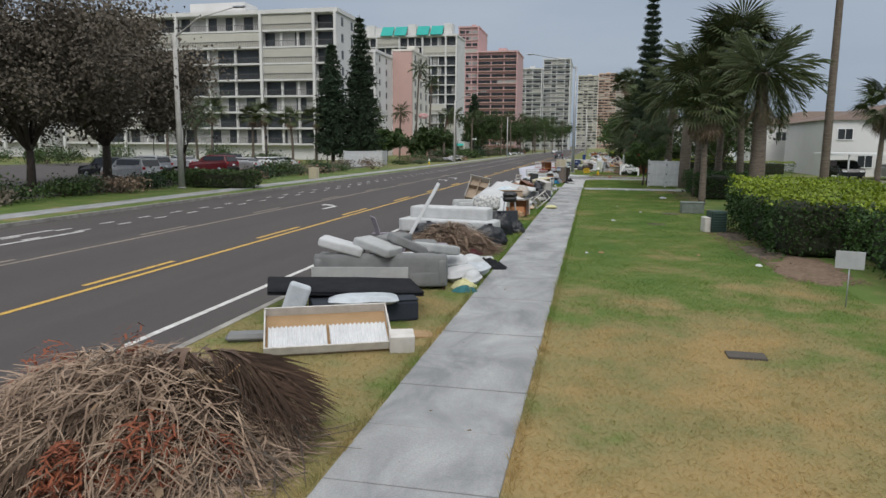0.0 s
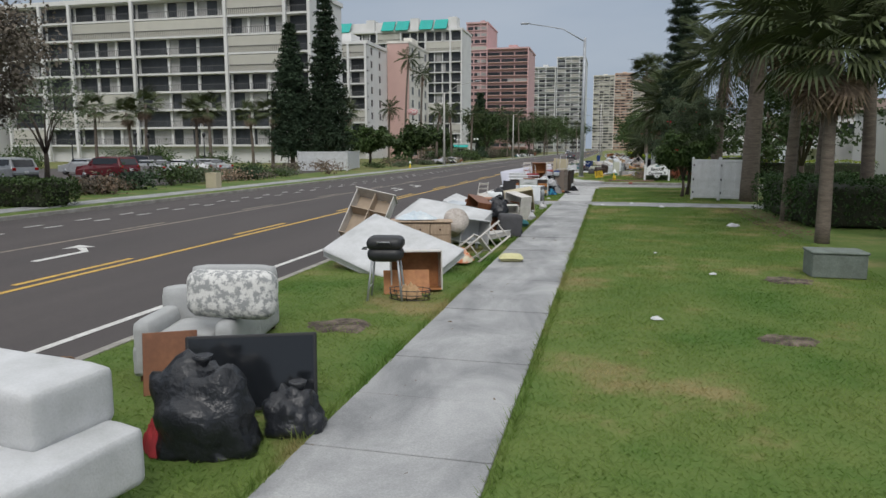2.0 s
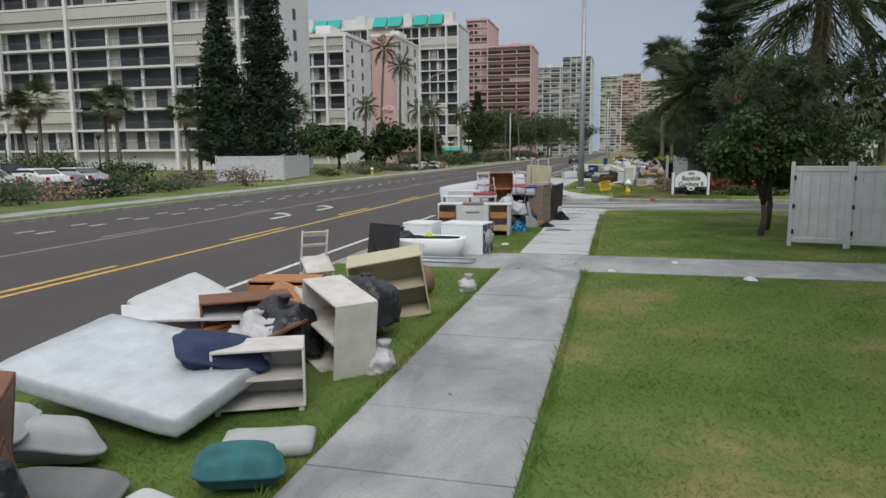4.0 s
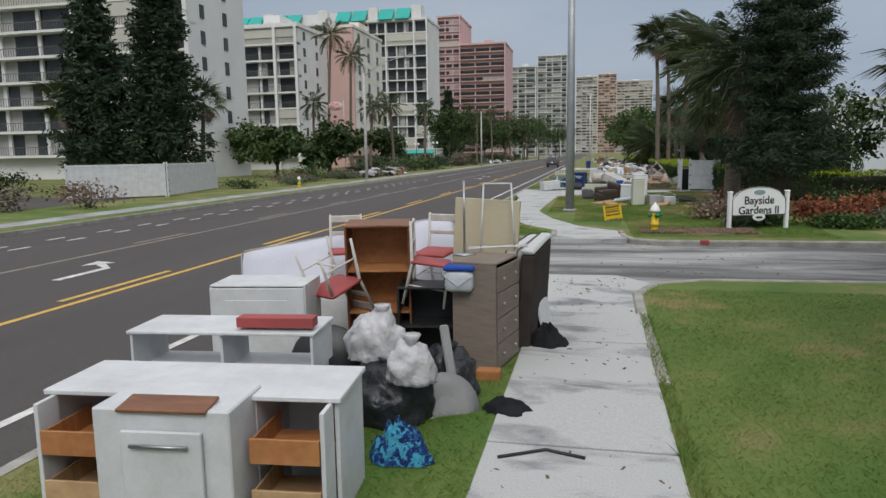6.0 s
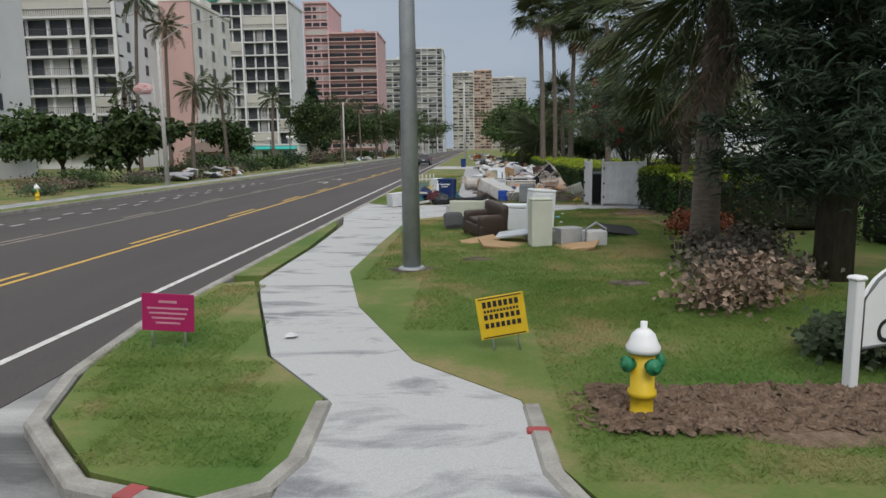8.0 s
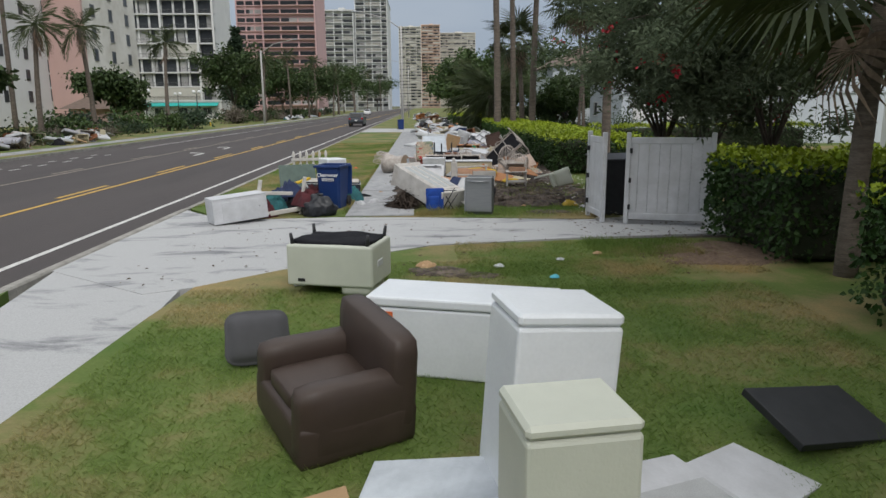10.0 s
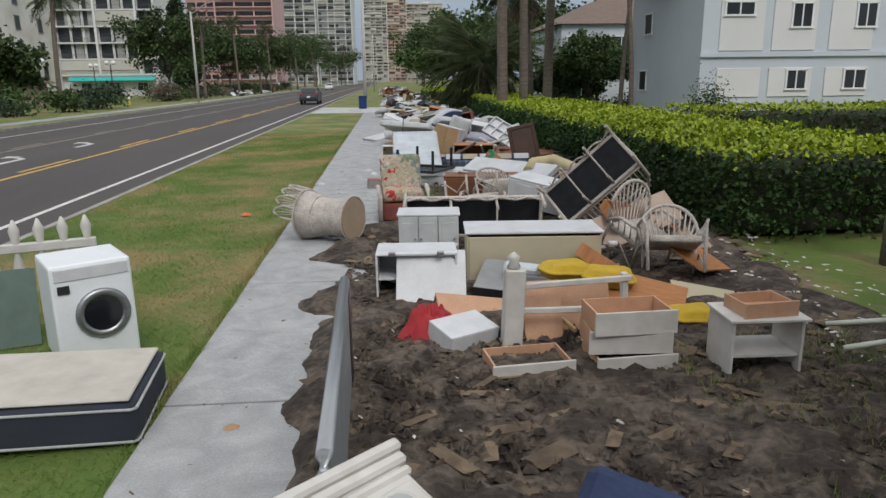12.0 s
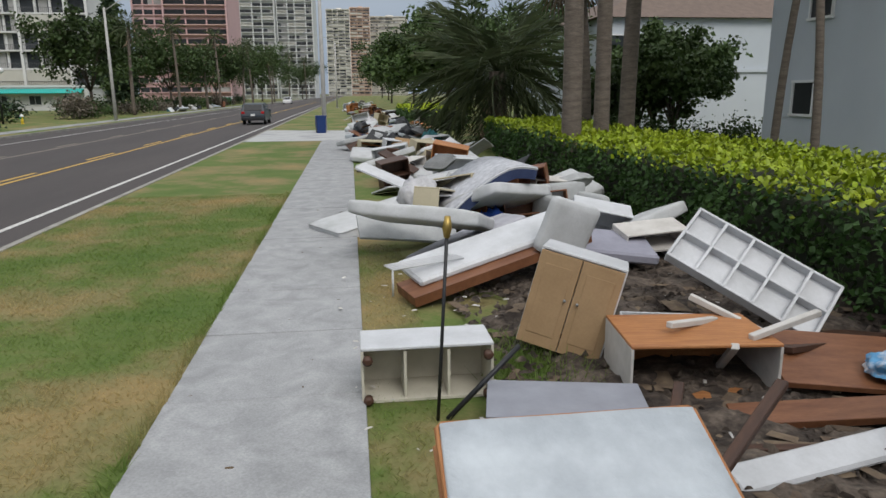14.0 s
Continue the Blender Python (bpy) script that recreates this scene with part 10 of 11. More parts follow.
case("brown wooden cabinet on its side", 1.4, 0.6, 0.5, pose(3.15, 93.45, 0, 0, 0, -8), WOOD_R, "cabinet", "cabinet", shelves=(0.5,), doors=2)
board("dark brown wooden panel on the cabinet", 1.5, 0.7, 0.05, pose(3.5, 93.6, 0.55, -12, 12, -20), WOOD_R, "panel", "panel")
case("brown wooden night table among the chairs", 0.55, 0.5, 0.5, pose(4.95, 92.4, 0, 0, 0, 15), WOOD_D, "night_table", "table", drawers=[(0.5, 0.95, 0)])
for k, (x, y, a) in enumerate([(4.6, 89.7, 20), (5.3, 90.3, -20), (3.6, 87.7, 70)]):
    drawer_box("wooden drawer thrown on the pile", 0.6, 0.42, 0.15, pose(x, y, 0.35, 30, 15, a), PEACH, WOOD_O)
# mattress with the upturned black table
mattress("white mattress lying beside the walk", 2.05, 1.35, 0.28, pose(2.48, 95.95, 0.02, 0, 0, -3), TICKING)
tb = thing("black_table", "black slatted metal table upside down", "table", pose(2.2, 95.68, 0.32, 0, 0, -32))
for k in range(9):
    part("slat", box((0.9, 0.05, 0.02), (0, -0.4 + 0.1 * k, 0.02), None, 0.004), BLACK_PL, tb)
part("rim", boxes([((1.0, 0.05, 0.06), (0, -0.48, 0.05)), ((1.0, 0.05, 0.06), (0, 0.48, 0.05)), ((0.05, 0.92, 0.06), (-0.475, 0, 0.05)), ((0.05, 0.92, 0.06), (0.475, 0, 0.05))], 0.008), BLACK_PL, tb)
for sx in (-1, 1):
    for sy in (-1, 1):
        part("leg", box((0.05, 0.05, 0.42), (sx * 0.43, sy * 0.43, 0.28), None, 0.008), BLACK_PL, tb)
t = crate("torn red and grey shoe carton by the walk", 0.42, 0.24, 0.2, pose(1.15, 95.4, 0, 0, 4, 8), mat("grey_card", (0.25, 0.23, 0.21), 0.9), "carton", "carton", flaps=RED_P)
mattress("white box spring propped against the pile", 1.85, 1.1, 0.18, Matrix.Translation((2.08, 97.2, 0.5)) @ Matrix.Rotation(radians(90), 4, "Z") @ Matrix.Rotation(radians(-23), 4, "Y"), PLASTIC_WRAP, "box_spring", "box spring", 0.03, border_mat=WOOD_O)
heap("light blue and yellow sheet by the box spring", 0.5, 0.4, 0.3, pose(1.6, 96.3, 0.42), mat("light_blue_cloth", (0.16, 0.38, 0.62), 0.8), "cloth", "cloth", 5)
t = thing("plaid_sofa_bed", "blue plaid sofa bed with tan panels", "sofa", pose(3.85, 97.7, 0, 0, 0, -3))
part("base", soft((2.2, 0.8, 0.34), 0.04, 0.008, 2, 5), PLAID, t)
part("back_strip", box((2.1, 0.2, 0.12), (0, -0.15, 0.40), None, 0.02), PLAID, t)
for k in range(5):
    part("lining_panel", box((0.36, 0.02, 0.14), (-0.85 + 0.42 * k, -0.27, 0.42), (-30, 0, 0), 0.004), BEIGE if k % 2 else WHITE, t)
heap("green and orange cloth on the sofa bed", 0.5, 0.3, 0.3, pose(3.9, 97.2, 0.3), mat("green_orange_cloth", (0.02, 0.22, 0.10), 0.8, (0.6, 0.14, 0.03), 5, 0.9), "cloth", "cloth", 6)
t = thing("panel_door", "dark brown panelled door leaning on the pile", "door", pose(5.05, 98.3, 0.0, -16, -14, -14))
part("leaf", box((0.72, 0.05, 1.15), (0, 0, 0.58), None, 0.006), WOOD_D, t)
part("inset_panel", box((0.54, 0.02, 0.95), (0, -0.03, 0.58), None, 0.01), WOOD_D, t)
part("moulding", boxes([((0.6, 0.03, 0.03), (0, -0.035, 1.08)), ((0.6, 0.03, 0.03), (0, -0.035, 0.08)), ((0.03, 0.03, 1.0), (-0.3, -0.035, 0.58)), ((0.03, 0.03, 1.0), (0.3, -0.035, 0.58))]), WOOD_D, t)
crate("long white headboard slab fallen across the pile", 2.3, 0.5, 0.12, Matrix.Translation((3.95, 94.95, 0.36)) @ Matrix.Rotation(radians(-52), 4, "Z") @ Matrix.Rotation(radians(28), 4, "X"), WHITE, "headboard", "headboard", bevel=0.015)
t = thing("foam_ring", "yellowed curved foam armrest", "foam", pose(4.75, 94.5, 0.35, 10, 0, -20))
part("bolster", tube([(-0.45, -0.2, 0.1), (-0.4, 0.15, 0.15), (0, 0.3, 0.18), (0.4, 0.1, 0.1), (0.5, -0.3, 0.0)], [0.12, 0.15, 0.15, 0.14, 0.12], 10), mat("yellowed_foam", (0.52, 0.44, 0.26), 0.95), t)
board("brown carton flap in the pile", 0.5, 0.5, 0.02, pose(5.0, 93.9, 0.25, 50, 10, 20), CARD, "cardboard", "cardboard")
for k, (x, y, z, mt) in enumerate([(4.9, 96.4, 0.1, WBAG), (5.3, 95.5, 0.05, NAVY), (4.6, 96.0, 0.05, RED_CL), (5.5, 97.0, 0.1, BLACK_CLOTH), (4.1, 96.4, 0.05, TEAL_CL), (4.9, 93.2, 0.1, mat("pale_green_sheet", (0.30, 0.36, 0.32), 0.4)), (5.6, 96.2, 0.0, YELLOW_C)]):
    heap("mixed household rubbish on the soil", 0.65, 0.5, 0.32, pose(x, y, z, 0, 0, 47 * k), mt, "mixed_rubbish", "rubbish", k + 20, "rubbish heaps")
for k, (x, y, z, a, b, L) in enumerate([(3.2, 98.6, 0.65, 35, 22, 1.4), (3.0, 98.9, 0.4, 60, 12, 1.6), (4.2, 99.0, 0.6, -20, 6, 1.7), (3.6, 94.6, 0.25, 12, -8, 1.5)]):
    tagged(part("dark_slat", box((L, 0.07, 0.05), (0, 0, 0), None, 0.006), WOOD_D, m=pose(x, y, z, 0, -b, a)), "dark bed slat across the pile", "slat", "bed slats")
# last near group
case("cream cabinet lying with its feet towards the street", 1.02, 0.42, 0.42, pose(1.75, 100.55, 0, 0, 0, 0), mat("cream_paint", (0.56, 0.53, 0.44), 0.6, (0.46, 0.43, 0.35), 4, 0.5), "cabinet", "cabinet", uprights=(0.33, 0.66), top_mat=WHITE)
for x in (-0.46, 0.46):
    for z in (0.04, 0.36):
        part("foot", lathe([(0.035, 0.0), (0.04, 0.05), (0.02, 0.07)], 10), WOOD_D, bpy.data.objects[[o.name for o in bpy.data.objects if o.get("label", "").startswith("cream cabinet lying")][0]]).matrix_basis = Matrix.Translation((x, -0.21, z)) @ Matrix.Rotation(radians(90), 4, "X")
t = thing("standard_lamp", "thin black standard lamp stuck upright", "lamp", pose(1.78, 100.0, 0, 0, 3, 0))
part("pole", tube([(0, 0, 0), (0, 0, 1.35)], 0.013, 7), BLACK_PL, t)
part("socket", lathe([(0.02, 1.35), (0.035, 1.42), (0.02, 1.5)], 10), mat("brass", (0.45, 0.32, 0.1), 0.4, metal=0.8), t)
tagged(part("black_strut", tube([(0, 0, 0), (0.55, 0.1, 0.5)], 0.02, 6), BLACK_PL, m=pose(1.85, 100.0, 0)), "black strut leaning beside the lamp", "strut")
t = crate("dark blue shallow storage tray", 1.1, 0.6, 0.22, pose(2.65, 99.75, 0, 0, 0, -12), NAVY, "storage_tray", "tray", flaps=mat("grey_tray_lining", (0.28, 0.29, 0.33), 0.6))
case("cabinet with brown back and white side, tipped", 0.75, 0.55, 0.85, Matrix.Translation((3.05, 101.2, 0.06)) @ Matrix.Rotation(radians(-24), 4, "Z") @ Matrix.Rotation(radians(14), 4, "Y") @ Matrix.Rotation(radians(-6), 4, "X"), WHITE, "cabinet", "cabinet", front_mat=CARD, doors=2)
case("brown-lined drawer chest lying open side up", 1.15, 0.75, 0.42, pose(3.85, 100.35, 0.02, 0, 0, -6), WHITE_P, "drawer_chest", "chest", inside=WOOD_O, top_mat=WOOD_O, back=True)
for k, (x, y, z, a, b) in enumerate([(3.9, 100.4, 0.5, 30, 8), (4.3, 100.6, 0.6, -40, 20), (4.1, 100.2, 0.52, 70, 35), (4.5, 100.1, 0.55, 10, -12)]):
    tagged(part("white_batten", box((0.65, 0.06, 0.05), (0, 0, 0), None, 0.006), WHITE_P, m=pose(x, y, z, 0, b, a)), "short white batten on the chest", "batten", "white battens")
drawer_box("white drawer lying on the chest", 0.75, 0.45, 0.18, pose(4.0, 101.1, 0.5, 12, 0, -15), WHITE, WHITE)
t = thing("white_shelf_rack", "white slatted shelf rack leaning in the pile", "shelf", Matrix.Translation((5.05, 101.5, 0.55)) @ Matrix.Rotation(radians(-38), 4, "Z") @ Matrix.Rotation(radians(26), 4, "Y") @ Matrix.Rotation(radians(38), 4, "X"))
part("panel", box((1.5, 0.7, 0.03), (0, 0, 0), None, 0.006), WHITE, t)
for k in range(6):
    part("rib", box((0.03, 0.7, 0.1), (-0.74 + 0.296 * k, 0, 0.06), None, 0.005), WHITE, t)
for y in (-0.34, 0, 0.34):
    part("rail", box((1.5, 0.03, 0.1), (0, y, 0.06), None, 0.005), WHITE, t)
mattress("white padded slab against the hedge", 1.1, 0.6, 0.16, pose(5.6, 102.6, 0.3, 25, 30, -30), TICKING, "padded_slab", "pad", border=False)
board("reddish brown bed panel fallen flat in the pile", 1.7, 0.75, 0.05, pose(5.3, 100.1, 0.32, 14, 4, -10), WOOD_R, "bedstead", "bedstead")
board("dark brown bed panel under the shelf rack", 1.5, 0.6, 0.05, pose(5.2, 100.7, 0.22, -12, 6, 22), WOOD_D, "bedstead", "bedstead")
board("long white curved cover over the brown panels", 1.9, 0.22, 0.06, pose(4.3, 98.95, 0.5, 20, -4, 8), WHITE, "bed_cover", "cover", 0.02)
bag("pale blue and white packet on the bed panel", 0.5, 0.3, 0.16, pose(5.3, 99.9, 0.45, 0, 0, 10), mat("blue_white_packet", (0.10, 0.30, 0.52), 0.4, (0.6, 0.6, 0.62), 6, 0.9), "packet", "packet", 5, "packets")
bag("slumped black bin bag by the hedge", 0.8, 0.6, 0.42, pose(5.55, 97.6, 0), seed=31)
bag("slumped black bin bag by the hedge", 0.7, 0.55, 0.36, pose(5.75, 96.9, 0), seed=32)
board("long reddish wooden bed rail in the pile", 2.0, 0.25, 0.06, pose(4.8, 99.4, 0.35, 10, -6, -14), WOOD_R, "bed_rail", "bed rail")
board("brown bed frame under white cover", 2.4, 0.5, 0.12, pose(2.9, 103.2, 0.35, 5, -12, 18), WOOD_R, "bedstead", "bedstead")
board("white cover over the bed frame", 2.4, 0.7, 0.1, pose(2.95, 103.5, 0.5, 6, -12, 18), WHITE, "bed_cover", "cover", 0.03)
board("grey bed panel beside the white cover", 1.8, 0.9, 0.14, pose(4.2, 104.0, 0.35, 8, 6, -8), mat("grey_violet_cloth", (0.30, 0.30, 0.36), 0.9), "padded_board", "panel", 0.03)
mattress("white chaise cushion upright in the pile", 0.7, 0.18, 0.7, pose(3.6, 103.2, 0.4, 10, 18, 20), TICKING, "chaise_cushion", "cushion", border=False)
sofa("pale grey armchair deep in the pile", pose(4.85, 106.5, 0, 0, 0, 20), 1.0, 0.9, 0.8, LGREY_CLOTH, 1, "armchair", "armchair")
mattress("soiled white mattress curling over the walk", 2.4, 1.15, 0.24, Matrix.Translation((1.75, 107.6, 0.08)) @ Matrix.Rotation(radians(30), 4, "Z") @ Matrix.Rotation(radians(-9), 4, "Y"), TICKING, seed=4)
bent_mattress("pale quilted mattress with navy underside, bent over the pile", pose(2.5, 105.9, 0.02, 0, 0, 6), 1.65, 1.7, 1.02)
t = thing("shower_rack", "white wire shower rack in the pile", "rack", pose(2.1, 103.0, 0.1, 0, 0, 20))
frame_rails(t, "wire", [((-0.5, 0.06 * k, 0.3), (0.4, 0.06 * k, 0.34)) for k in range(5)] + [((-0.5, 0, 0.0), (-0.5, 0, 0.3)), ((0.4, 0, 0.0), (0.4, 0, 0.34))], WHITE, 0.012)


# ---- piles farther along ----
def junk(seed, x0, x1, y0, y1, n, hmax=0.9, group="distant rubbish"):
    """A row of discarded furniture of mixed kinds, each a thing of its own."""
    rr = random.Random(seed)
    for k in range(n):
        x, y = rr.uniform(x0, x1), rr.uniform(y0, y1)
        z = rr.uniform(0, hmax * 0.45) if k % 3 else 0.0
        a, b, c = rr.uniform(-60, 60), rr.uniform(-22, 22), rr.uniform(-22, 22)
        u = rr.random()
        m = pose(x, y, z + 0.1, b, c, a)
        if u < 0.2:
            mattress("discarded mattress in the roadside pile", rr.uniform(1.5, 2.0), rr.uniform(0.8, 1.3), 0.22, m, rr.choice((TICKING, TICKING, QUILT, PLASTIC_WRAP)), border=False, group=group)
        elif u < 0.42:
            case("discarded cabinet in the roadside pile", rr.uniform(0.7, 1.2), 0.45, rr.uniform(0.5, 1.0), pose(x, y, 0, b * 0.6, c * 0.6, a), rr.choice((WHITE, WHITE_P, WOOD_R, WOOD_O, WOOD_D, BEIGE)), shelves=(0.5,), group=group)
        elif u < 0.68:
            board("broken panel in the roadside pile", rr.uniform(0.8, 1.6), rr.uniform(0.4, 0.8), 0.04, pose(x, y, z + 0.3, b * 1.6, c * 1.6, a), rr.choice((WHITE, WHITE, WHITE_P, WOOD_R, WOOD_O, WOOD_D, CARD, BLACK_PL, LGREY_CLOTH)), "panel", "panel", group=group)
        elif u < 0.8:
            pillow("discarded cushion in the roadside pile", 0.8, 0.6, 0.28, m, rr.choice((TICKING, GREY_CLOTH, LGREY_CLOTH, NAVY, TEAL_CL)), "cushion", "cushion", k, group)
        elif u < 0.9:
            bag("bin bag in the roadside pile", 0.8, 0.7, 0.55, pose(x, y, z), rr.choice((BAG, BAG, WBAG)), "bin_bag", "bag", k, group)
        elif u < 0.96:
            heap("clothes heap in the roadside pile", 0.9, 0.7, 0.5, pose(x, y, z), rr.choice((TEAL_CL, BLACK_CLOTH, RED_CL, LGREY_CLOTH, BLUE_CL)), "clothes", "clothes", k, group)
        else:
            chair("broken chair in the roadside pile", pose(x, y, z, b * 3, c, a), rr.choice((WHITE_P, WOOD_D, WOOD_R)), group=group)


junk(1, 1.9, 5.6, 104.0, 113.0, 34, 1.1)
junk(2, 1.7, 5.6, 112.0, 124.0, 44, 1.2)
junk(3, 1.6, 5.4, 123.0, 138.0, 44, 1.2)
junk(4, 1.0, 5.4, 142.0, 172.0, 40, 1.2)
junk(5, 0.5, 5.0, 180.0, 240.0, 40, 1.3)
junk(8, -24.5, -21.8, 106.0, 122.0, 30, 1.0)
junk(9, -24.0, -22.0, 190.0, 230.0, 16, 1.0)
junk(10, -3.4, -1.4, 25.0, 34.5, 18, 0.6)


def settle():
    """Lowers loose things onto what lies beneath them."""
    skip = ("tree", "palm tree", "pine tree", "shrub", "hedge", "building", "apartment building", "car")
    down = Vector((0, 0, -1))
    verts, polys, owner, loose = [], [], [], []
    for ob in list(scene.objects):
        if ob.parent or ob.get("kind", "") in ("structure", "stuff") or ob.get("category", "") in skip:
            continue
        pts = []
        for c in [ob] + list(ob.children_recursive):
            if c.type != "MESH" or len(c.data.polygons) > 20000:
                continue
            b, w = len(verts), c.matrix_world
            at = [w @ v.co for v in c.data.vertices]
            verts += at
            polys += [[b + i for i in f.vertices] for f in c.data.polygons]
            owner += [ob.name] * len(c.data.polygons)
            pts += at[::max(1, len(at) // 120)]
        if pts and 0.06 < min(p.z for p in pts) < 2.5:
            loose.append((min(p.z for p in pts), ob, sorted(pts, key=lambda p: p.z)))
    tree_of_faces = BVHTree.FromPolygons(verts, polys)
    for z, ob, pts in sorted(loose, key=lambda r: r[0]):
        gap = z
        for p in pts[::max(1, len(pts) // 60)]:
            q = p + Vector((0, 0, 0.002))
            for _ in range(6):
                place, normal, index, dist = tree_of_faces.ray_cast(q, down, 3.0)
                if place is None:
                    break
                if owner[index] == ob.name:
                    q = place + down * 0.002
                    continue
                gap = min(gap, p.z - place.z)
                break
        if gap > 0.03:
            ob.matrix_basis = Matrix.Translation((0, 0, 0.004 - gap)) @ ob.matrix_basis
    bpy.context.view_layer.update()


for _ in range(2):
    bpy.context.view_layer.update()
    settle()

# ---- grass blades and ground debris ----
def grass_field(name, label, areas, dens, seed, hmin=0.016, hmax=0.04, material=None, w=0.005, flop=1.0):
    """Short blades over rectangles of lawn; one mesh."""
    rng = np.random.default_rng(seed)
    ps = []
    for x0, x1, y0, y1 in areas:
        n = int((x1 - x0) * (y1 - y0) * dens)
        ps.append(np.stack([rng.uniform(x0, x1, n), rng.uniform(y0, y1, n)], 1))
    p = np.concatenate(ps)
    n = len(p)
    clump = np.sin(p[:, 0] * 3.1 + np.sin(p[:, 1] * 2.3)) * np.sin(p[:, 1] * 2.7 + np.sin(p[:, 0] * 1.9))
    h = rng.uniform(hmin, hmax, n) * (1 + 0.35 * clump)
    a = rng.uniform(0, 2 * math.pi, n)
    lean = rng.uniform(0.9 * flop, 0.7 + 1.5 * flop, n) * h
    b = rng.uniform(0, 2 * math.pi, n)
    ww = w * rng.uniform(0.7, 1.5, n)
    vs = np.zeros((n, 3, 3))
    vs[:, 0] = np.stack([p[:, 0] - ww * np.cos(a), p[:, 1] - ww * np.sin(a), np.zeros(n)], 1)
    vs[:, 1] = np.stack([p[:, 0] + ww * np.cos(a), p[:, 1] + ww * np.sin(a), np.zeros(n)], 1)
    vs[:, 2] = np.stack([p[:, 0] + lean * np.cos(b), p[:, 1] + lean * np.sin(b), h], 1)
    me = bpy.data.meshes.new(name)
    me.vertices.add(n * 3)
    me.vertices.foreach_set("co", vs.reshape(-1))
    me.loops.add(n * 3)
    me.loops.foreach_set("vertex_index", np.arange(n * 3, dtype=np.int32))
    me.polygons.add(n)
    me.polygons.foreach_set("loop_start", np.arange(0, n * 3, 3, dtype=np.int32))
    me.update(calc_edges=True)
    return tagged(part(name, me, material or GRASS_BLADE_BRIGHT), label, "grass", kind="stuff")


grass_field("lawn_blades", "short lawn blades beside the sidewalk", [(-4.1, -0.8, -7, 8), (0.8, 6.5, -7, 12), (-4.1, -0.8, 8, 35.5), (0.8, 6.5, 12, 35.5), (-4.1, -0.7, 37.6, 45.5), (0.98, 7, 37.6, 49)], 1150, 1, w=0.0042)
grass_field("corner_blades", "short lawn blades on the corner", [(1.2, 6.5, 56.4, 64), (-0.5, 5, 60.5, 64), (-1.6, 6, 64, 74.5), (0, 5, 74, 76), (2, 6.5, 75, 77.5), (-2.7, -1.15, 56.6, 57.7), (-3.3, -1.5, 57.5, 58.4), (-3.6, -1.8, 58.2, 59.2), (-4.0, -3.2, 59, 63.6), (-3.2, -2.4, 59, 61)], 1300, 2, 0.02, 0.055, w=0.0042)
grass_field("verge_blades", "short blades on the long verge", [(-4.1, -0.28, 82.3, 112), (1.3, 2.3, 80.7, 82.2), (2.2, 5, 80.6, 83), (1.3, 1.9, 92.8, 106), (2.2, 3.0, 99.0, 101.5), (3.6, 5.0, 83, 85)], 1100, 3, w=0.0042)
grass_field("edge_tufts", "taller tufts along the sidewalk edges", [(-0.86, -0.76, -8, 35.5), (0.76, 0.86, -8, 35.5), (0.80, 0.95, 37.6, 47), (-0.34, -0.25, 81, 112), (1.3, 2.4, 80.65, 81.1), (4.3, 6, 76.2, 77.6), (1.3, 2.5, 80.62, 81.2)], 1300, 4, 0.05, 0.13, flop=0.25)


def scatter(name, label, areas, n, seed, smin, smax, material, z0=0.018, flat=0.45):
    """Small loose bits lying on the ground; one mesh."""
    rng = np.random.default_rng(seed)
    vs, fs = [], []
    for k in range(n):
        x0, x1, y0, y1 = areas[k % len(areas)]
        x, y = rng.uniform(x0, x1), rng.uniform(y0, y1)
        s, a = rng.uniform(smin, smax), rng.uniform(0, 6.28)
        c, d = math.cos(a), math.sin(a)
        b = len(vs)
        z = z0 * rng.uniform(0.4, 1.0)
        L, W, H = s, s * rng.uniform(0.2, 0.6), s * rng.uniform(0.1, flat)
        for px, py, pz in ((-L, -W, 0), (L, -W * 0.6, 0), (L * 0.8, W, 0), (-L * 0.9, W * 0.7, 0), (-L * 0.4, 0, H), (L * 0.5, 0, H * 0.8)):
            vs.append((x + px * c - py * d, y + px * d + py * c, z + pz))
        fs += [(b, b + 1, b + 5, b + 4), (b + 1, b + 2, b + 5), (b + 2, b + 3, b + 4, b + 5), (b + 3, b, b + 4)]
    me = bpy.data.meshes.new(name)
    me.from_pydata(vs, [], fs)
    return tagged(part(name, me, material), label, "debris", kind="stuff")


scatter("soil_clods", "clods and broken bits on the churned soil", [(0.9, 5.2, 82.4, 91), (0.9, 5.2, 82.4, 87), (2.3, 6.6, 91, 104)], 16000, 5, 0.014, 0.062, SOIL, 0.09, 1.1)
scatter("wood_chips", "pale chips and paper on the churned soil", [(1.0, 5.8, 83, 104), (5, 6.6, 79.5, 90)], 900, 6, 0.012, 0.045, WHITE_P, 0.10)
scatter("dead_leaves", "dead leaves on the walks and driveway", [(-0.7, 0.7, -7, 37), (-0.6, 0.8, 40, 50), (-3, 6, 74.5, 80), (-0.2, 1.2, 81, 110), (-4, 4, 50, 56), (4.5, 7, 76, 80)], 1500, 7, 0.012, 0.04, mat("dead_leaf", (0.07, 0.05, 0.035), 0.9, (0.14, 0.1, 0.06), 6, 0.5, rnd=0.4))
scatter("mulch_chips", "mulch chips under the hedges", [(5.2, 6.6, 8, 15), (6.0, 7.2, 26, 35), (5.3, 6.6, 88, 104), (1.3, 4.2, 57.3, 58.2), (5.2, 7.2, 75.6, 77.2), (5.6, 7.2, 4.6, 8.2)], 4200, 8, 0.02, 0.06, MULCH)
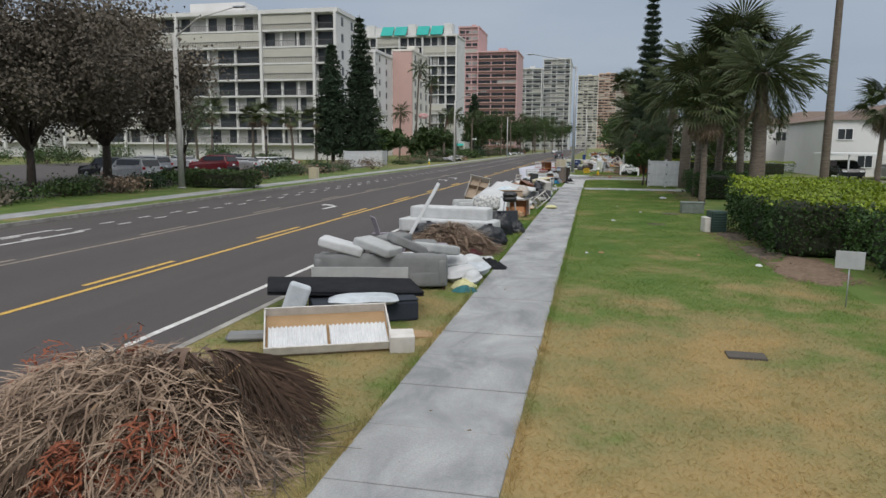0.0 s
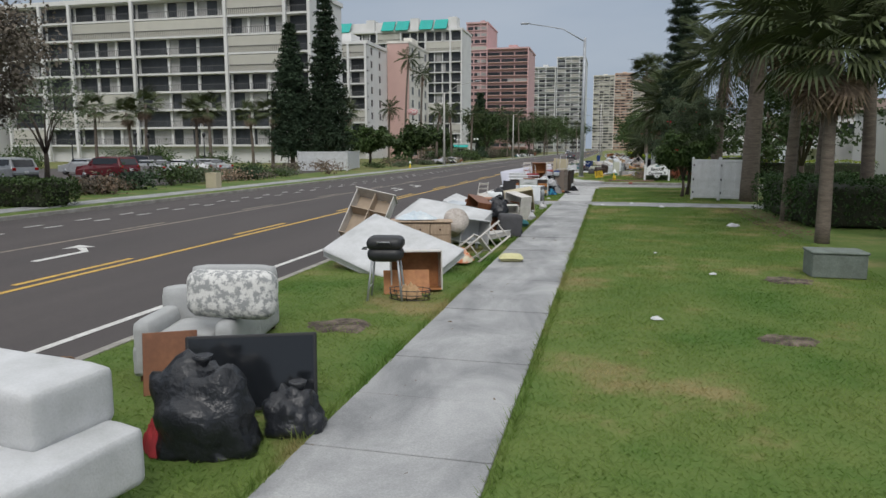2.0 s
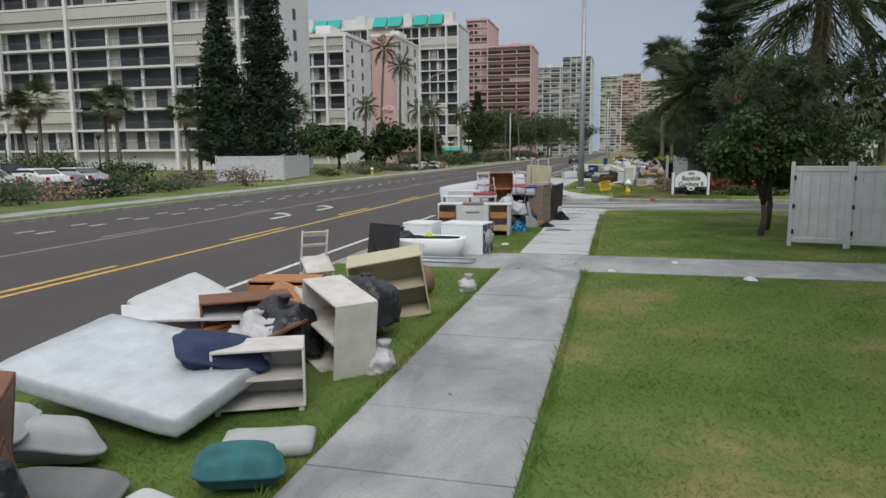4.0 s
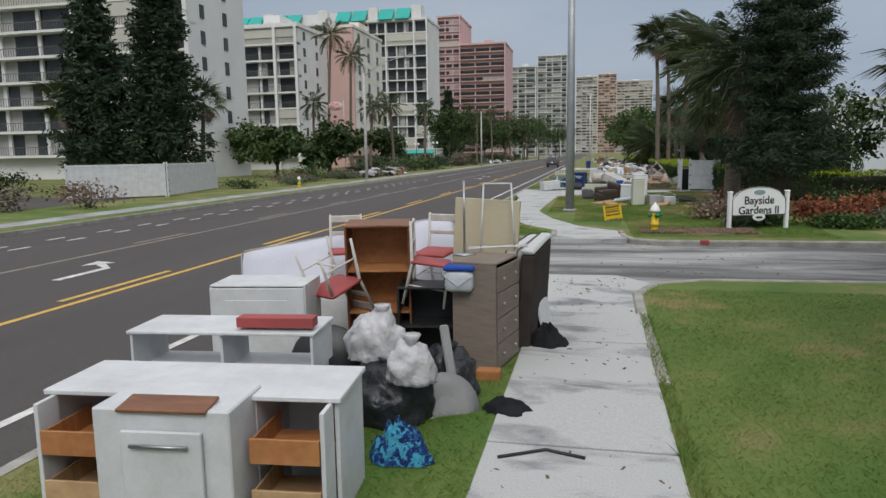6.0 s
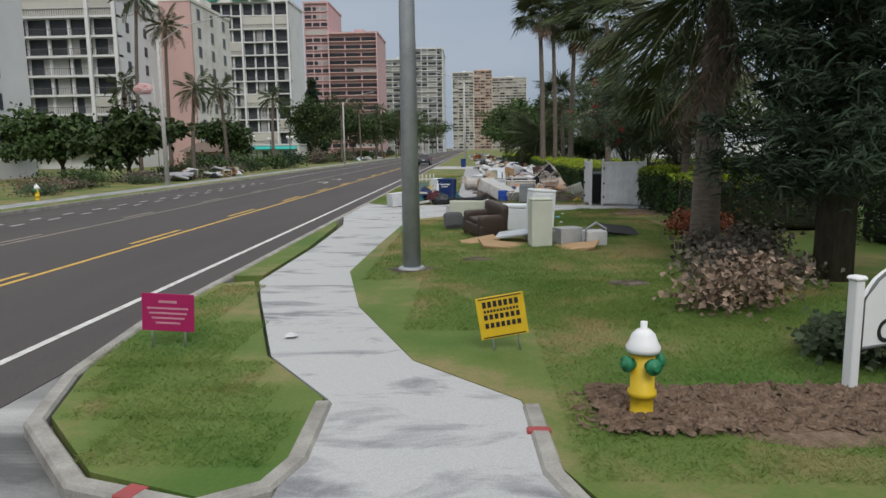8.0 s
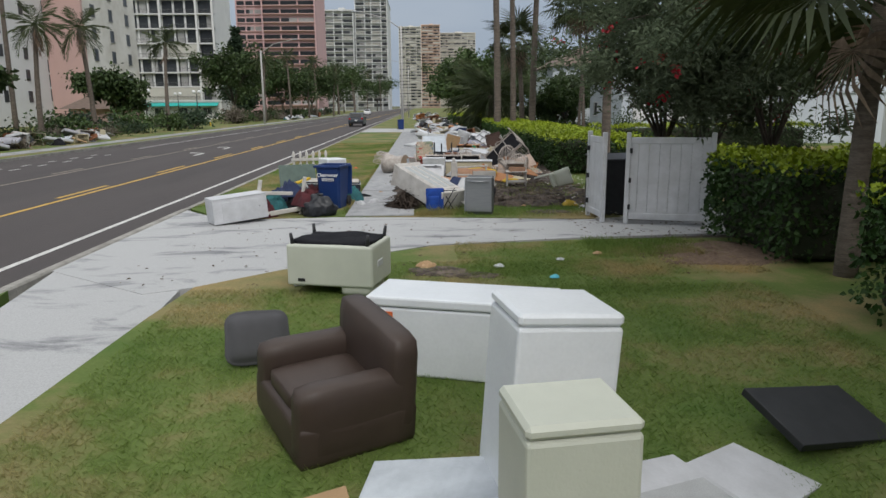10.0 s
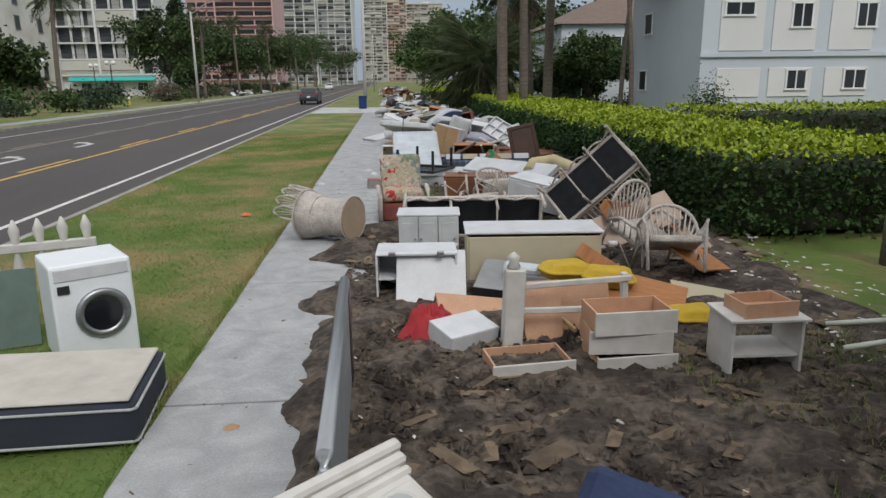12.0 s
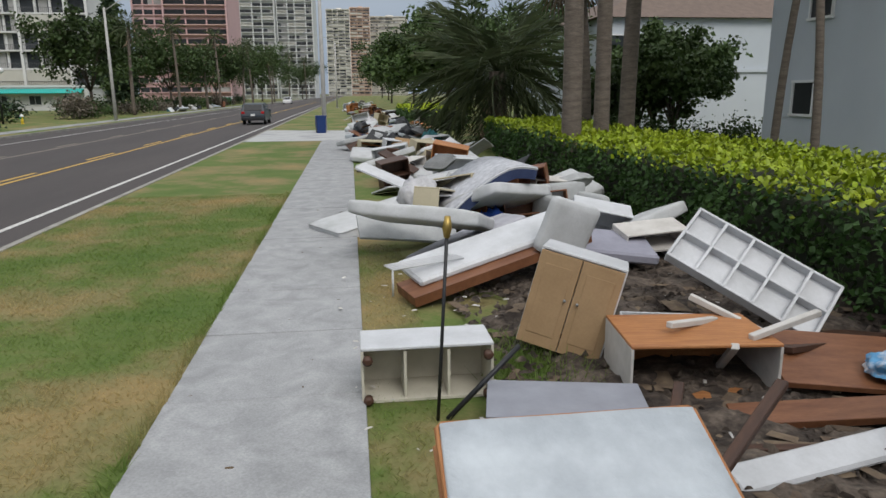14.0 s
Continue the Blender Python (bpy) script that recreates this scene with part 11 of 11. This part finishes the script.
def bare_patch(label, x, y, w, d, seed, material, name="bare_patch", h=0.02):
    """A low irregular patch of bare ground with a ragged rim."""
    bm = bmesh.new()
    rings = []
    for q in (1.0, 0.8, 0.55, 0.28):
        ring = []
        for k in range(28):
            a = 2 * math.pi * k / 28
            o = Vector((math.cos(a) * 1.6, math.sin(a) * 1.6, seed))
            r = q * (1 + 0.45 * noise.noise(o) + 0.25 * noise.noise(o * 3.1))
            p = Vector((r * w * math.cos(a), r * d * math.sin(a), 0))
            p.z = -0.01 if q == 1.0 else h * (0.6 + 0.9 * noise.noise(p * 5 + o)) + 0.008
            ring.append(bm.verts.new(p))
        rings.append(ring)
    for r0, r1 in zip(rings, rings[1:]):
        for k in range(28):
            bm.faces.new((r0[k], r0[(k + 1) % 28], r1[(k + 1) % 28], r1[k])).smooth = True
    bm.faces.new(rings[-1])
    return tagged(part(name, bm, material, m=pose(x, y, 0)), label, "soil patch", kind="structure")


for k, (x, y, w, d) in enumerate([(-1.85, 14.8, 0.5, 0.35), (3.77, 15.4, 0.4, 0.25), (4.7, 19.6, 0.45, 0.35), (1.67, 75.4, 0.5, 0.3), (2.2, 75.1, 0.35, 0.2), (0.5, 66.3, 0.4, 0.25), (-0.75, 65.1, 0.6, 0.3), (3.1, 63.6, 0.4, 0.3), (6.0, 9.0, 0.6, 1.2), (5.9, 12.5, 0.5, 1.6)]):
    bare_patch("bare soil patch worn into the lawn", x, y, w, d, k, SOIL)
bare_patch("brown mulch bed round the hydrant", 3.1, 57.75, 1.75, 0.62, 21, MULCH, "mulch_bed", 0.05)
bare_patch("brown mulch bed under the hedge", 6.2, 76.4, 1.2, 0.9, 22, MULCH, "mulch_bed", 0.04)
bare_patch("brown mulch bed under the near hedge", 6.4, 6.4, 0.9, 1.8, 23, MULCH, "mulch_bed", 0.04)
scatter("root_bits", "roots and twigs strewn over the soil", [(0.8, 6.2, 82.2, 91), (2.3, 6.6, 91, 103)], 900, 9, 0.06, 0.22, mat("root_bits", (0.10, 0.07, 0.05), 0.95, (0.2, 0.15, 0.1), 6, 0.6, rnd=0.4), 0.10, 0.12)
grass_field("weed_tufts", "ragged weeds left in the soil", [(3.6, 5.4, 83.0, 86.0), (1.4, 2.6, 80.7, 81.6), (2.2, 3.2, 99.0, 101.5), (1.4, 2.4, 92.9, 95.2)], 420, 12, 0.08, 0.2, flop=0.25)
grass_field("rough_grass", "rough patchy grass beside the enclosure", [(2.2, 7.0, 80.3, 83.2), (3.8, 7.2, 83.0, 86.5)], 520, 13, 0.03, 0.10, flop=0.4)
for k, (x, y, w, d) in enumerate([(4.3, 81.0, 0.6, 0.3), (5.6, 82.3, 0.9, 0.5), (4.6, 83.4, 0.8, 0.5), (6.2, 84.4, 0.9, 0.8), (3.4, 82.4, 0.4, 0.3), (6.4, 81.6, 0.7, 0.4)]):
    bare_patch("bare soil patch worn into the lawn", x, y, w, d, k + 40, SOIL)
scatter("hydrant_chips", "loose mulch chips round the hydrant", [(1.5, 4.6, 57.2, 58.3)], 2600, 14, 0.02, 0.07, MULCH, 0.06, 0.9)
